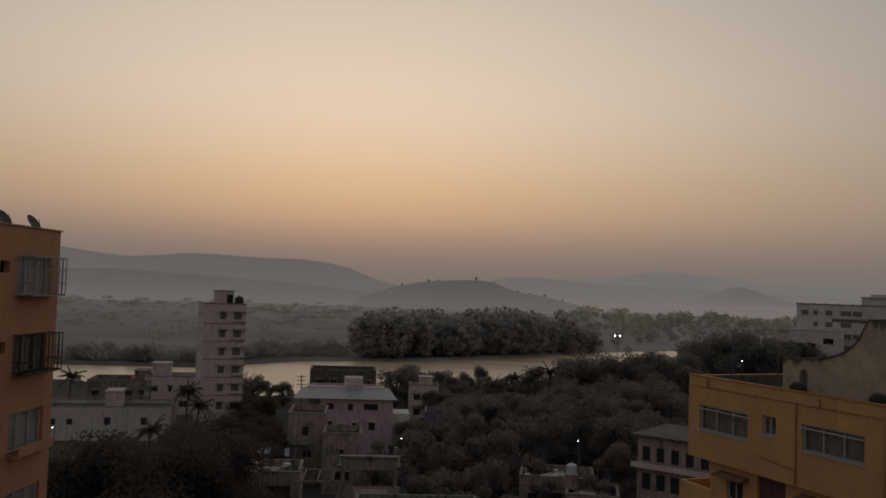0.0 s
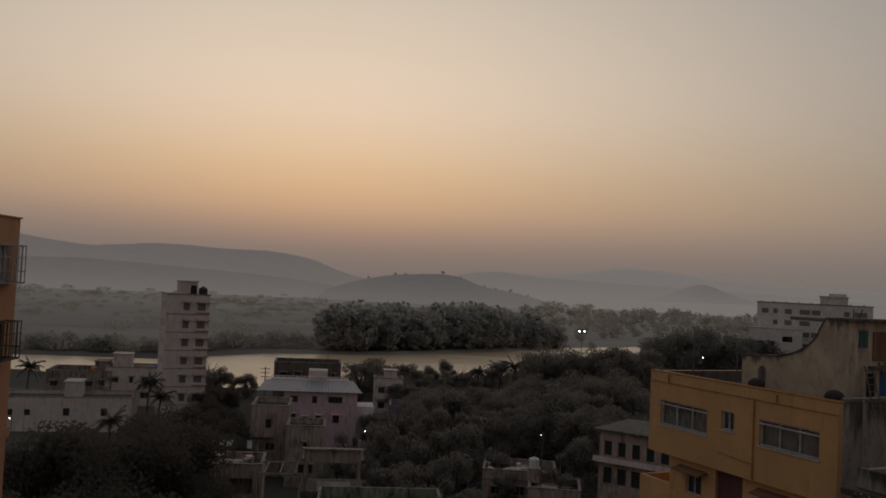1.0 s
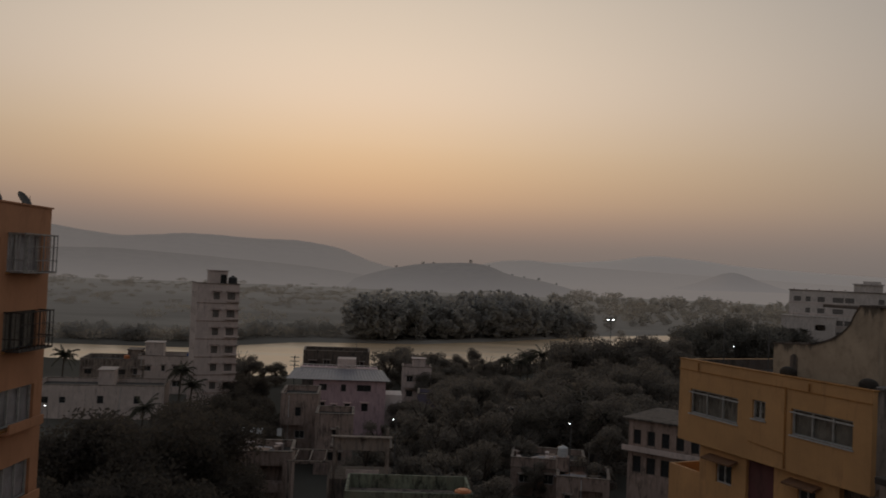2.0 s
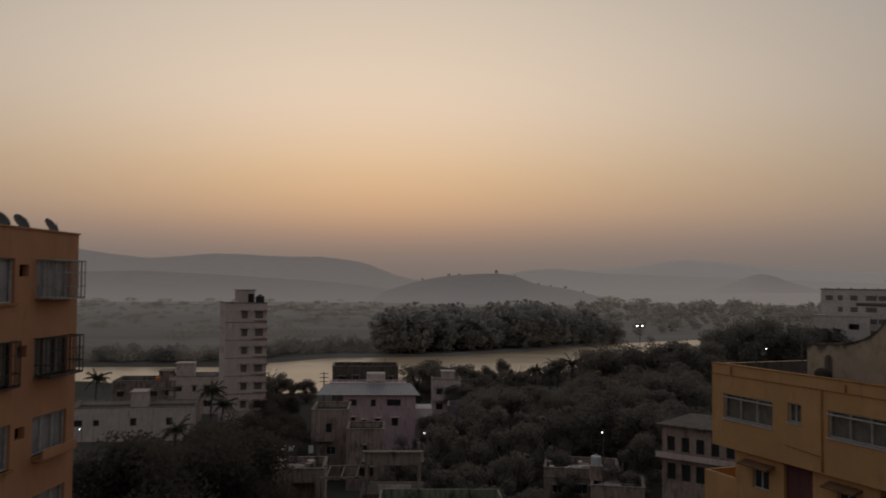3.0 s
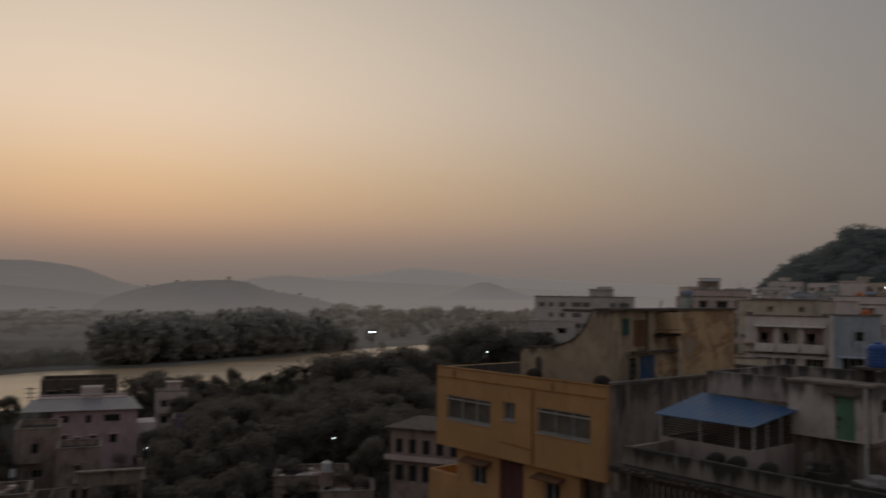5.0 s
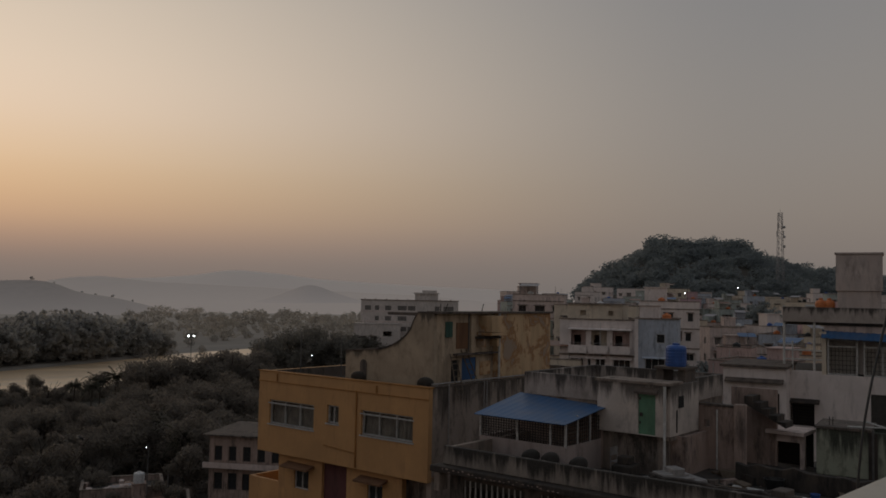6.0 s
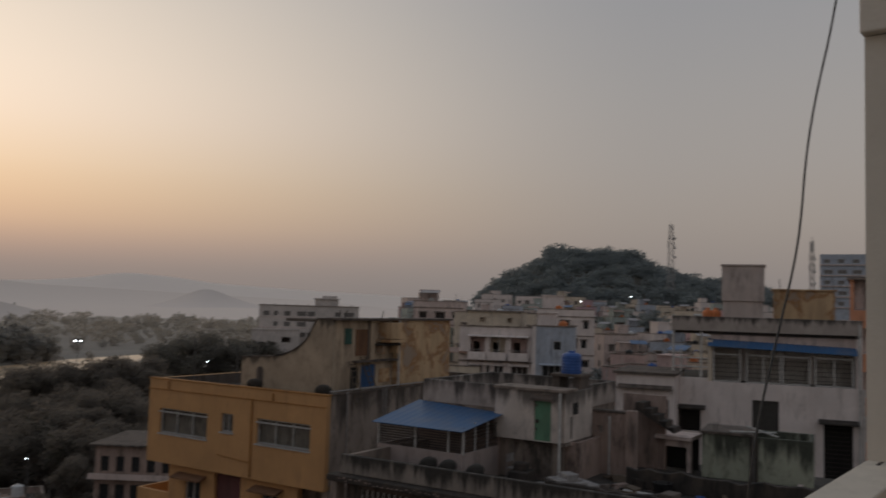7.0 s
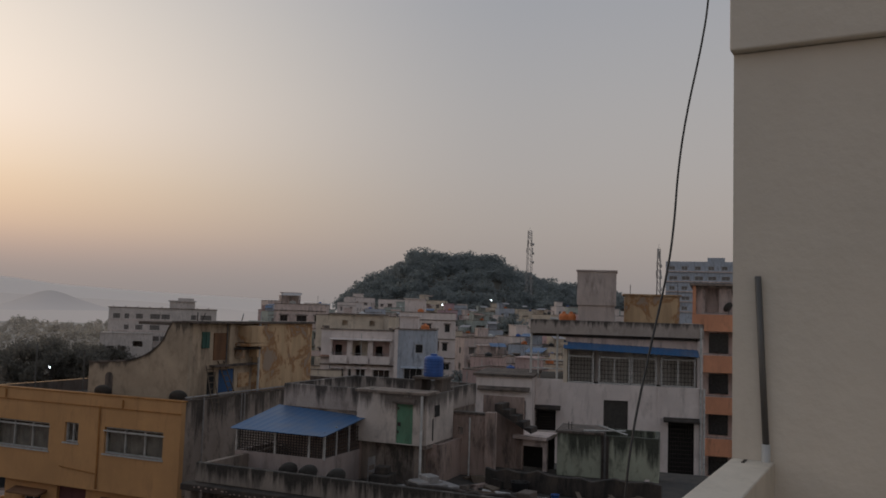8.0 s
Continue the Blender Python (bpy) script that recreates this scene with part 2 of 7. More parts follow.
def water_mat():
    """Silty river with painted sky glow, finely rippled by the wind, with calmer and rougher reaches."""
    m, nodes, links, bsdf = material("river_water")
    src = nodes.new("ShaderNodeTexCoord").outputs["Object"]
    calm = noise_node(nodes, links, src, 0.03, 5, (0.35, 2.4, 1))
    rip = noise_node(nodes, links, src, 0.9, 4, (0.5, 1.5, 1))
    # bright orange base stands in for the dawn sky's reflection
    silt_glow = mix_color(nodes, links, remap(nodes, links, calm, 0.4, 0.62), (0.82, 0.565, 0.325), (0.66, 0.465, 0.28))
    links.new(silt_glow, bsdf.inputs["Base Color"])
    bsdf.inputs["IOR"].default_value = 2.3
    links.new(remap(nodes, links, calm, 0.38, 0.62, 0.48, 0.34), bsdf.inputs["Roughness"])
    b = nodes.new("ShaderNodeBump")
    b.inputs["Distance"].default_value = 0.03
    links.new(remap(nodes, links, calm, 0.35, 0.65, 0.4, 1.0), b.inputs["Strength"])
    links.new(rip, b.inputs["Height"])
    links.new(b.outputs[0], bsdf.inputs["Normal"])
    return m


def metal_sheet(name, base):
    """Painted ribbed metal sheet with dust."""
    m, nodes, links, bsdf = material(name)
    src = nodes.new("ShaderNodeTexCoord").outputs["Object"]
    dust = noise_node(nodes, links, src, 1.2, 6)
    col = mix_color(nodes, links, remap(nodes, links, dust, 0.45, 0.75, 0, 0.5), base, (0.16, 0.16, 0.17))
    links.new(col, bsdf.inputs["Base Color"])
    bsdf.inputs["Roughness"].default_value = 0.45
    return m


M = {
    "yellow": plaster("ochre_paint", (0.58, 0.32, 0.135), (0.22, 0.12, 0.06), 0.3, 0.8),
    "yellow_trim": plaster("ochre_trim_paint", (0.42, 0.20, 0.06), (0.10, 0.05, 0.02), 0.6),
    "orange": plaster("orange_paint", (0.50, 0.235, 0.12), (0.22, 0.08, 0.03), 0.3, 0.8),
    "beige": plaster("stained_beige_plaster", (0.51, 0.395, 0.28), (0.08, 0.062, 0.05), 0.72),
    "rusty": flaking("peeling_ochre_plaster", (0.58, 0.40, 0.235), (0.36, 0.19, 0.085), (0.36, 0.29, 0.23), 0.505),
    "parapet": mouldy("mould_run_parapet", (0.42, 0.355, 0.315), EYE - 2.53, 0.6, patch=0.6),
    "roof_parapet": mouldy("mould_run_roof_parapet", (0.42, 0.36, 0.32), EYE - 0.1, 0.40),
    "terrace": mouldy("mould_run_terrace", (0.27, 0.232, 0.20), EYE - 4.5, 0.62, (0.014, 0.013, 0.012), 0.95, 0.6),
    "loft": mouldy("mould_run_plaster", (0.60, 0.52, 0.465), EYE - 2.6, 0.6, (0.05, 0.043, 0.037), 0.85, 0.5),
    "cliff": mouldy("mould_run_tall_wall", (0.34, 0.275, 0.23), EYE - 3.6, 1.3, (0.03, 0.026, 0.022), 0.85, 0.7),
    "cistern": mouldy("mould_run_mossy_concrete", (0.34, 0.35, 0.27), EYE - 3.98, 1.0, (0.018, 0.02, 0.015), 0.92, 0.85),
    "veranda": plaster("dull_rosy_plaster", (0.42, 0.345, 0.32), (0.06, 0.05, 0.045), 0.6),
    "swept": mouldy("mould_run_swept_wall", (0.44, 0.345, 0.25), EYE - 0.66, 0.34, (0.05, 0.042, 0.034), 0.85, 0.4, [(4.7, EYE - 2.45), (6.1, EYE - 2.33), (7.0, EYE - 2.15), (7.7, EYE - 1.85), (8.2, EYE - 1.5), (8.55, EYE - 1.05), (8.74, EYE - 0.66), (9.75, EYE - 0.66)]),
    "concrete": plaster("weathered_concrete", (0.31, 0.25, 0.21), (0.028, 0.024, 0.02), 0.95),
    "dark_concrete": plaster("mouldy_concrete", (0.148, 0.118, 0.10), (0.018, 0.018, 0.017), 0.95),
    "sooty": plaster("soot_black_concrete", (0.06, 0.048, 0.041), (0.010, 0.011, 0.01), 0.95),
    "mossy": plaster("mossy_concrete", (0.24, 0.26, 0.19), (0.02, 0.022, 0.016), 1.0, streak=0.5),
    "white": plaster("dirty_white_paint", (0.77, 0.68, 0.64), (0.14, 0.11, 0.095), 0.36),
    "whitewash": plaster("grey_white_plaster", (0.65, 0.53, 0.485), (0.08, 0.07, 0.065), 0.6),
    "chalk": plaster("chalky_grey_plaster", (0.62, 0.555, 0.515), (0.09, 0.08, 0.07), 0.45),
    "tower": plaster("dull_pinkish_white_paint", (0.60, 0.495, 0.452), (0.16, 0.13, 0.115), 0.45),
    "dusty": plaster("dusty_greyish_plaster", (0.58, 0.485, 0.44), (0.09, 0.075, 0.065), 0.5),
    "cream": plaster("cream_paint", (0.68, 0.58, 0.46), (0.10, 0.08, 0.06), 0.5),
    "pink": plaster("pink_paint", (0.54, 0.375, 0.40), (0.09, 0.07, 0.07), 0.5),
    "bluish": plaster("pale_blue_paint", (0.46, 0.50, 0.57), (0.07, 0.07, 0.075), 0.6),
    "violet": plaster("faded_violet_paint", (0.24, 0.21, 0.27), (0.06, 0.055, 0.06), 0.5),
    "old": plaster("old_brownish_plaster", (0.41, 0.305, 0.26), (0.05, 0.04, 0.035), 0.85),
    "rose": plaster("rose_paint", (0.62, 0.45, 0.41), (0.08, 0.06, 0.055), 0.6),
    "greenish": plaster("pale_green_paint", (0.44, 0.48, 0.445), (0.06, 0.07, 0.06), 0.6),
    "peach": plaster("peach_paint", (0.72, 0.33, 0.19), (0.2, 0.1, 0.06), 0.35),
    "own": plaster("warm_white_wall_paint", (0.70, 0.63, 0.54), (0.50, 0.45, 0.38), 0.15, grain=0.12),
    "own_top": plaster("worn_white_parapet_paint", (0.72, 0.66, 0.57), (0.35, 0.32, 0.27), 0.35),
    "roof": plaster("roof_screed", (0.06, 0.053, 0.047), (0.03, 0.03, 0.028), 0.8),
    "frame": plain("white_window_frame", (0.45, 0.43, 0.41), 0.5),
    "dark_frame": plain("dark_window_frame", (0.05, 0.045, 0.04), 0.5),
    "curtain": plain("dull_curtain", (0.20, 0.165, 0.14), 0.95, scale=3),
    # near-black colour stands in for the shade inside rooms and openings
    "dark": plain("shade_black_interior", (0.02, 0.019, 0.018), 0.95),
    "pane": plain("dusty_dark_pane", (0.035, 0.036, 0.038), 0.12, vary=0.4, bump=0.02),
    # pane for far buildings, paled to paint in the haze before them
    "dusty_pane": plain("haze_paled_pane", (0.15, 0.137, 0.128), 0.35, vary=0.35, bump=0.02),
    "glass": glass("clear_pane"),
    "grille": plain("rusted_grille", (0.06, 0.05, 0.045), 0.7, 0.3),
    "pipe": plain("white_plastic_pipe", (0.50, 0.49, 0.47), 0.5),
    "grey_pipe": plain("dark_grey_pipe", (0.10, 0.095, 0.09), 0.5),
    "blue_sheet": metal_sheet("blue_painted_sheet", (0.035, 0.115, 0.26)),
    "grey_sheet": metal_sheet("grey_metal_sheet", (0.25, 0.23, 0.245)),
    "rust_sheet": metal_sheet("rusty_metal_sheet", (0.20, 0.10, 0.06)),
    "blue_plastic": plain("blue_tank_plastic", (0.03, 0.09, 0.30), 0.4, scale=3),
    "black_plastic": plain("black_tank_plastic", (0.015, 0.015, 0.016), 0.4),
    "orange_plastic": plain("orange_tank_plastic", (0.55, 0.17, 0.05), 0.5),
    "white_plastic": plain("white_tank_plastic", (0.55, 0.55, 0.55), 0.5),
    "green_door": plaster("faded_green_door_paint", (0.13, 0.27, 0.17), (0.05, 0.07, 0.05), 0.5),
    "blue_door": plaster("faded_blue_door_paint", (0.05, 0.12, 0.27), (0.03, 0.04, 0.06), 0.5),
    "brown_door": plaster("brown_door_paint", (0.20, 0.10, 0.05), (0.05, 0.03, 0.02), 0.5),
    "teal": plaster("dark_green_shutter_paint", (0.05, 0.12, 0.095), (0.02, 0.035, 0.03), 0.5),
    "maroon": plaster("maroon_panel_paint", (0.13, 0.05, 0.05), (0.03, 0.02, 0.02), 0.5),
    "wood": plain("grey_wood", (0.12, 0.09, 0.065), 0.85, scale=9),
    "bark": plain("bark", (0.07, 0.055, 0.042), 0.95, scale=4, bump=0.6),
    "iron": plain("galvanised_steel", (0.33, 0.31, 0.30), 0.6, 0.4),
    "dish": plain("dull_dish_metal", (0.085, 0.08, 0.075), 0.7, 0.2),
    "cable": plain("black_cable", (0.02, 0.02, 0.02), 0.5),
    "cloth": plain("white_cloth", (0.6, 0.6, 0.6), 0.9),
    "grey_cloth": plain("grey_curtain_cloth", (0.36, 0.31, 0.315), 0.9, scale=2.0),
    # two tones of one foliage: shade painted into the near leaves, riverside leaves lifted
    "leaf": foliage("shade_dark_leaves", (0.125, 0.11, 0.097), 0.15, 0.55),
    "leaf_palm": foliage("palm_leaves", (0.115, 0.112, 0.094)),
    "leaf_river": foliage("lifted_riverside_leaves", (0.255, 0.23, 0.21), 0.14, 0.6),
    # far leaves: distance haze painted in as paler, greyer or bluer base colours
    "leaf_island": foliage("hazed_island_leaves", (0.45, 0.44, 0.435), 0.03, 0.7),
    "leaf_haze": foliage("hazed_tree_leaves", (0.27, 0.256, 0.236), 0.1, 0.6),
    "leaf_hill": foliage("hazed_hill_leaves", (0.30, 0.335, 0.355), 0.03, 0.55),
    "leaf_valley": foliage("hazed_valley_leaves", (0.50, 0.47, 0.44), 0.04, 0.6),
    "leaf_plain": foliage("hazed_distant_leaves", (0.50, 0.455, 0.41), 0.04, 0.5),
    "ground": ground_mat(),
    # haze is painted into these base colours, palest on the farthest hills
    "hill_near": terrain_mat("hazed_scrub_ridge", (0.62, 0.535, 0.475), (0.68, 0.59, 0.525), 0.004, 0.25, 10, 95, 1.12),
    "hill_spur": terrain_mat("hazed_scrub_spur", (0.53, 0.46, 0.41), (0.59, 0.515, 0.46), 0.005, 0.35, 4, 45, 1.25),
    "hill_round": terrain_mat("hazed_scrub_hill", (0.48, 0.42, 0.38), (0.54, 0.475, 0.43), 0.008, 0.35, 4, 42, 1.25),
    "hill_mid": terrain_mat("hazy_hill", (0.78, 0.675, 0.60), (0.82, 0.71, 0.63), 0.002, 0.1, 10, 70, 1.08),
    "hill_knoll": terrain_mat("hazed_knoll", (0.68, 0.595, 0.54), (0.72, 0.63, 0.57), 0.003, 0.15, 5, 50, 1.2),
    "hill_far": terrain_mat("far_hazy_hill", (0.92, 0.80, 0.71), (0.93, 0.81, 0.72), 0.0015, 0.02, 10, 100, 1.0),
    "water": water_mat(),
    "bulb": lamp_mat("white_street_light", (0.9, 0.97, 1.0), 9.0),
}


# ---- mesh building ----
class Shape:
    """Collects boxes, bars and sheets into one mesh."""

    def __init__(self):
        self.v, self.f = [], []

    def add(self, verts, faces):
        n = len(self.v)
        self.v += [tuple(p) for p in verts]
        self.f += [tuple(i + n for i in q) for q in faces]
        return self

    def box(self, x0, x1, y0, y1, z0, z1):
        v = [(x, y, z) for z in (z0, z1) for y in (y0, y1) for x in (x0, x1)]
        return self.add(v, [(0, 2, 3, 1), (4, 5, 7, 6), (0, 1, 5, 4), (1, 3, 7, 5), (3, 2, 6, 7), (2, 0, 4, 6)])

    def prism(self, outline, y0, y1):
        """An outline in x and z, pushed through from y0 to y1."""
        n = len(outline)
        v = [(x, y0, z) for x, z in outline] + [(x, y1, z) for x, z in outline]
        f = [tuple(range(n)), tuple(range(2 * n - 1, n - 1, -1))]
        f += [(i, i + n, (i + 1) % n + n, (i + 1) % n) for i in range(n)]
        return self.add(v, f)

    def ribbed(self, n, front, back, rise, every=2):
        """A corrugated sheet: edge points by share along it, one fold in so many lifted."""
        v = []
        for edge in (front, back):
            for i in range(n + 1):
                x, y, z = edge(i / n)
                v.append((x, y, z + (rise if i % every == 0 else 0.0)))
        return self.add(v, [(i, i + 1, n + 2 + i, n + 1 + i) for i in range(n)])

    def rod(self, a, b, r, r2=None, n=8):
        a, b = Vector(a), Vector(b)
        r2 = r if r2 is None else r2
        q = (b - a).to_track_quat("Z", "Y")
        v = []
        for c, k in ((a, r), (b, r2)):
            v += [c + q @ Vector((k * math.cos(2 * math.pi * i / n), k * math.sin(2 * math.pi * i / n), 0)) for i in range(n)]
        f = [(i, (i + 1) % n, (i + 1) % n + n, i + n) for i in range(n)] + [tuple(range(n - 1, -1, -1)), tuple(range(n, 2 * n))]
        return self.add(v, f)

    def lathe(self, profile, at=(0, 0, 0), n=20):
        """Rings of (radius, height) about an upright axis."""
        v, f = [], []
        for r, z in profile:
            v += [(at[0] + r * math.cos(2 * math.pi * i / n), at[1] + r * math.sin(2 * math.pi * i / n), at[2] + z) for i in range(n)]
        for k in range(len(profile) - 1):
            f += [(k * n + i, k * n + (i + 1) % n, (k + 1) * n + (i + 1) % n, (k + 1) * n + i) for i in range(n)]
        f += [tuple(range(n - 1, -1, -1)), tuple(range((len(profile) - 1) * n, len(profile) * n))]
        return self.add(v, f)

    def wall(self, x0, x1, z0, z1, y0, y1, holes=()):
        """A wall along x with rectangular openings (x0, x1, z0, z1) through it, as one connected skin."""
        def cuts(lo, hi, vals):
            out = []
            for c in sorted([lo, hi] + [min(max(q, lo), hi) for q in vals]):
                if not out or c - out[-1] > 1e-5:
                    out.append(c)
            return out
        xs, zs = cuts(x0, x1, [h[k] for h in holes for k in (0, 1)]), cuts(z0, z1, [h[k] for h in holes for k in (2, 3)])
        nx, nz = len(xs) - 1, len(zs) - 1

        def solid(i, k):
            if not (0 <= i < nx and 0 <= k < nz):
                return False
            cx, cz = (xs[i] + xs[i + 1]) / 2, (zs[k] + zs[k + 1]) / 2
            return not any(h[0] < cx < h[1] and h[2] < cz < h[3] for h in holes)
        v, f, seen = [], [], {}

        def p(i, k, s):
            if (i, k, s) not in seen:
                seen[(i, k, s)] = len(v)
                v.append((xs[i], y1 if s else y0, zs[k]))
            return seen[(i, k, s)]
        full = [[solid(i, k) for k in range(-1, nz + 1)] for i in range(-1, nx + 1)]
        for i in range(nx):
            for k in range(nz):
                if not full[i + 1][k + 1]:
                    continue
                f.append((p(i, k, 0), p(i + 1, k, 0), p(i + 1, k + 1, 0), p(i, k + 1, 0)))
                f.append((p(i, k, 1), p(i, k + 1, 1), p(i + 1, k + 1, 1), p(i + 1, k, 1)))
                if not full[i][k + 1]:
                    f.append((p(i, k, 0), p(i, k + 1, 0), p(i, k + 1, 1), p(i, k, 1)))
                if not full[i + 2][k + 1]:
                    f.append((p(i + 1, k, 0), p(i + 1, k, 1), p(i + 1, k + 1, 1), p(i + 1, k + 1, 0)))
                if not full[i + 1][k]:
                    f.append((p(i, k, 0), p(i, k, 1), p(i + 1, k, 1), p(i + 1, k, 0)))
                if not full[i + 1][k + 2]:
                    f.append((p(i, k + 1, 0), p(i + 1, k + 1, 0), p(i + 1, k + 1, 1), p(i, k + 1, 1)))
        return self.add(v, f)

    def curb(self, x0, x1, y0, y1, z0, z1, t):
        """A closed upstand round a flat roof."""
        s = Shape().wall(x0, x1, y0, y1, z0, z1, [(x0 + t, x1 - t, y0 + t, y1 - t)])
        return self.add([(a, c, b) for a, b, c in s.v], [tuple(reversed(q)) for q in s.f])

    def moved(self, m):
        self.v = [tuple(m @ Vector(p)) for p in self.v]
        return self

    def mesh(self, name, mat, smooth=False):
        me = bpy.data.meshes.new(name)
        me.from_pydata(self.v, [], self.f)
        me.materials.append(M[mat])
        if smooth:
            me.polygons.foreach_set("use_smooth", [True] * len(me.polygons))
        me.update()
        return me


def thing(name, label, category, m, group="", kind=""):
    ob = new(name)
    ob.empty_display_size = 0.3
    ob.matrix_world = m
    return tagged(ob, label, category, group, kind)


def part(name, shape, mat, parent, label="", bevel=0.0, smooth=False):
    ob = new(name, shape.mesh(name, mat, smooth))
    ob.parent = parent
    if label:
        ob["label"] = label
    if bevel:
        b = ob.modifiers.new("worn_edge", "BEVEL")
        b.width, b.segments, b.limit_method = bevel, 2, "ANGLE"
    return ob


def solo(name, shape, mat, label, category, m=None, group="", kind="", smooth=False, bevel=0.0):
    ob = new(name, shape.mesh(name, mat, smooth))
    if m is not None:
        ob.matrix_world = m
    if bevel:
        b = ob.modifiers.new("worn_edge", "BEVEL")
        b.width, b.segments, b.limit_method = bevel, 2, "ANGLE"
    return tagged(ob, label, category, group, kind)


def ring(x0, x1, z0, z1, y0, y1, w):
    return Shape().wall(x0, x1, z0, z1, y0, y1, [(x0 + w, x1 - w, z0 + w, z1 - w)])


def window(parent, x0, x1, z0, z1, y, bars=1, frame="frame", pane="pane", w=0.06, depth=0.09, name="window", label=""):
    """Frame with mullions, one pane behind each light."""
    step = (x1 - x0) / bars
    lights = [(x0 + i * step + (w if i == 0 else w * 0.4), x0 + (i + 1) * step - (w if i == bars - 1 else w * 0.4), z0 + w, z1 - w) for i in range(bars)]
    fr = Shape().wall(x0, x1, z0, z1, y, y + depth, lights)
    fo = part(name, fr, frame, parent, label)
    for i in range(bars):
        p = part("pane", Shape().box(x0 + i * step + w * 0.4, x0 + (i + 1) * step - w * 0.4, y + depth * 0.5, y + depth * 0.5 + 0.012, z0 + w, z1 - w), pane, fo)
        if pane == "glass":
            p.visible_shadow = False
    return fo


# ---- ground, river and hills ----
def ease(v, a, b):
    k = min(1.0, max(0.0, (v - a) / (b - a)))
    return k * k * (3 - 2 * k)


NEAR_BANK = [(-900, 90), (-300, 196), (-100, 226), (-60, 212), (-43, 206), (16, 245), (40, 275), (70, 325), (115, 400), (170, 436), (400, 500)]
FAR_BANK = [(-900, 150), (-300, 250), (-120, 262), (-77, 267), (-48, 302), (-4, 316), (32, 348), (84, 403), (120, 428), (170, 450), (400, 520)]


def along(line, x):
    return float(np.interp(x, [p[0] for p in line], [p[1] for p in line]))


HILL_AZ = (35.5, 36.6, 37.5, 39, 40.9, 42.4, 43.4, 45.1, 47, 48.2, 49.8, 51.3, 52.8, 54, 57, 62, 68)
HILL_UP = (0, 1.5, 6, 16.5, 23.5, 30.5, 32, 30, 30.5, 28.5, 23.5, 21, 18.5, 17, 13.5, 8, 0)


def terrain(x, y):
    r, az = math.hypot(x, y), math.degrees(math.atan2(x, y))
    h = 1.0
    rise = ease(az, 26, 38) if az > 0 else 0.0
    h += rise * (13 + 8 * ease(r, 85, 320)) * ease(r, 30, 80) * (1 - ease(r, 520, 800))
    q = r - 425
    if 33 < az < 69 and abs(q) < 250:
        k = sum(float(np.interp(az + d, HILL_AZ, HILL_UP)) for d in (-0.5, 0, 0.5)) / 3
        h += k * math.exp(-(q / 62) ** 2)
    n, f = along(NEAR_BANK, x), along(FAR_BANK, x)
    inside = min(y - n, f - y)
    h -= 3.0 * ease(inside, -6, 6) if az < 30 else 0.0
    if r > 60 and inside < -8:
        h += 0.6 * noise.noise(Vector((x * 0.02, y * 0.02, 0)))
    return h


def ground_sheet():
    azs = [-180 + i * 6 for i in range(17)] + [-78 + i * 0.75 for i in range(232)] + [96 + i * 6 for i in range(14)]
    rs = [0.0, 12, 25, 40, 55, 70, 85] + [100 + 8 * i for i in range(11)] + [186 + 4.5 * i for i in range(64)] + [480 + 25 * i for i in range(14)] + [850, 950, 1100, 1300, 1600, 2000, 2600, 3400, 4700]
    v, f = [], []
    for r in rs:
        for a in azs:
            x, y = r * math.sin(radians(a)), r * math.cos(radians(a))
            v.append((x, y, terrain(x, y)))
    n = len(azs)
    for i in range(len(rs) - 1):
        for j in range(n):
            k = (j + 1) % n
            f.append((i * n + j, i * n + k, (i + 1) * n + k, (i + 1) * n + j))
    return Shape().add(v, f)


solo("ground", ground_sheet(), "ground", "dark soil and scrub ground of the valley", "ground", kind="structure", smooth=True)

river = Shape()
xs = [-900 + 20 * i for i in range(66)]
river.add([(x, along(NEAR_BANK, x) - 5, 0.0) for x in xs] + [(x, along(FAR_BANK, x) + 5, 0.0) for x in xs],
          [(i, i + 1, i + 1 + len(xs), i + len(xs)) for i in range(len(xs) - 1)])
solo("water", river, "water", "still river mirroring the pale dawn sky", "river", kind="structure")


def hill(label, mat, dist, depth, crest_line, seed, rough=1.0):
    """A range across the view: its crest runs through a few (azimuth, elevation) degrees, with soft slopes fore and aft."""
    azs, els = [c[0] for c in crest_line], [c[1] for c in crest_line]

    def crest(a):
        k = sum(float(np.interp(a + d, azs, els)) for d in (-0.6, -0.3, 0, 0.3, 0.6)) / 5
        return dist * math.tan(radians(k)) + EYE
    cols, rows = 220, 26
    v, f = [], []
    for i in range(rows):
        u = i / (rows - 1)
        r = dist + (u - 0.62) * depth
        for j in range(cols):
            a = azs[0] + (azs[-1] - azs[0]) * j / (cols - 1)
            x, y = r * math.sin(radians(a)), r * math.cos(radians(a))
            up = ease(u, 0.0, 0.62) if u < 0.62 else 1 - ease(u, 0.62, 1.0)
            n = noise.fractal(Vector((x / dist * 9, y / dist * 9, seed)), 1.0, 2.0, 5)
            fine = noise.noise(Vector((x / dist * 140, y / dist * 60, seed)))
            v.append((x, y, max(-0.5, crest(a) * up + rough * up * dist * (0.0013 * n + 0.0005 * fine))))
    for i in range(rows - 1):
        f += [(i * cols + j, i * cols + j + 1, (i + 1) * cols + j + 1, (i + 1) * cols + j) for j in range(cols - 1)]
    return solo("backdrop", Shape().add(v, f), mat, label, "hill", kind="structure", smooth=True)


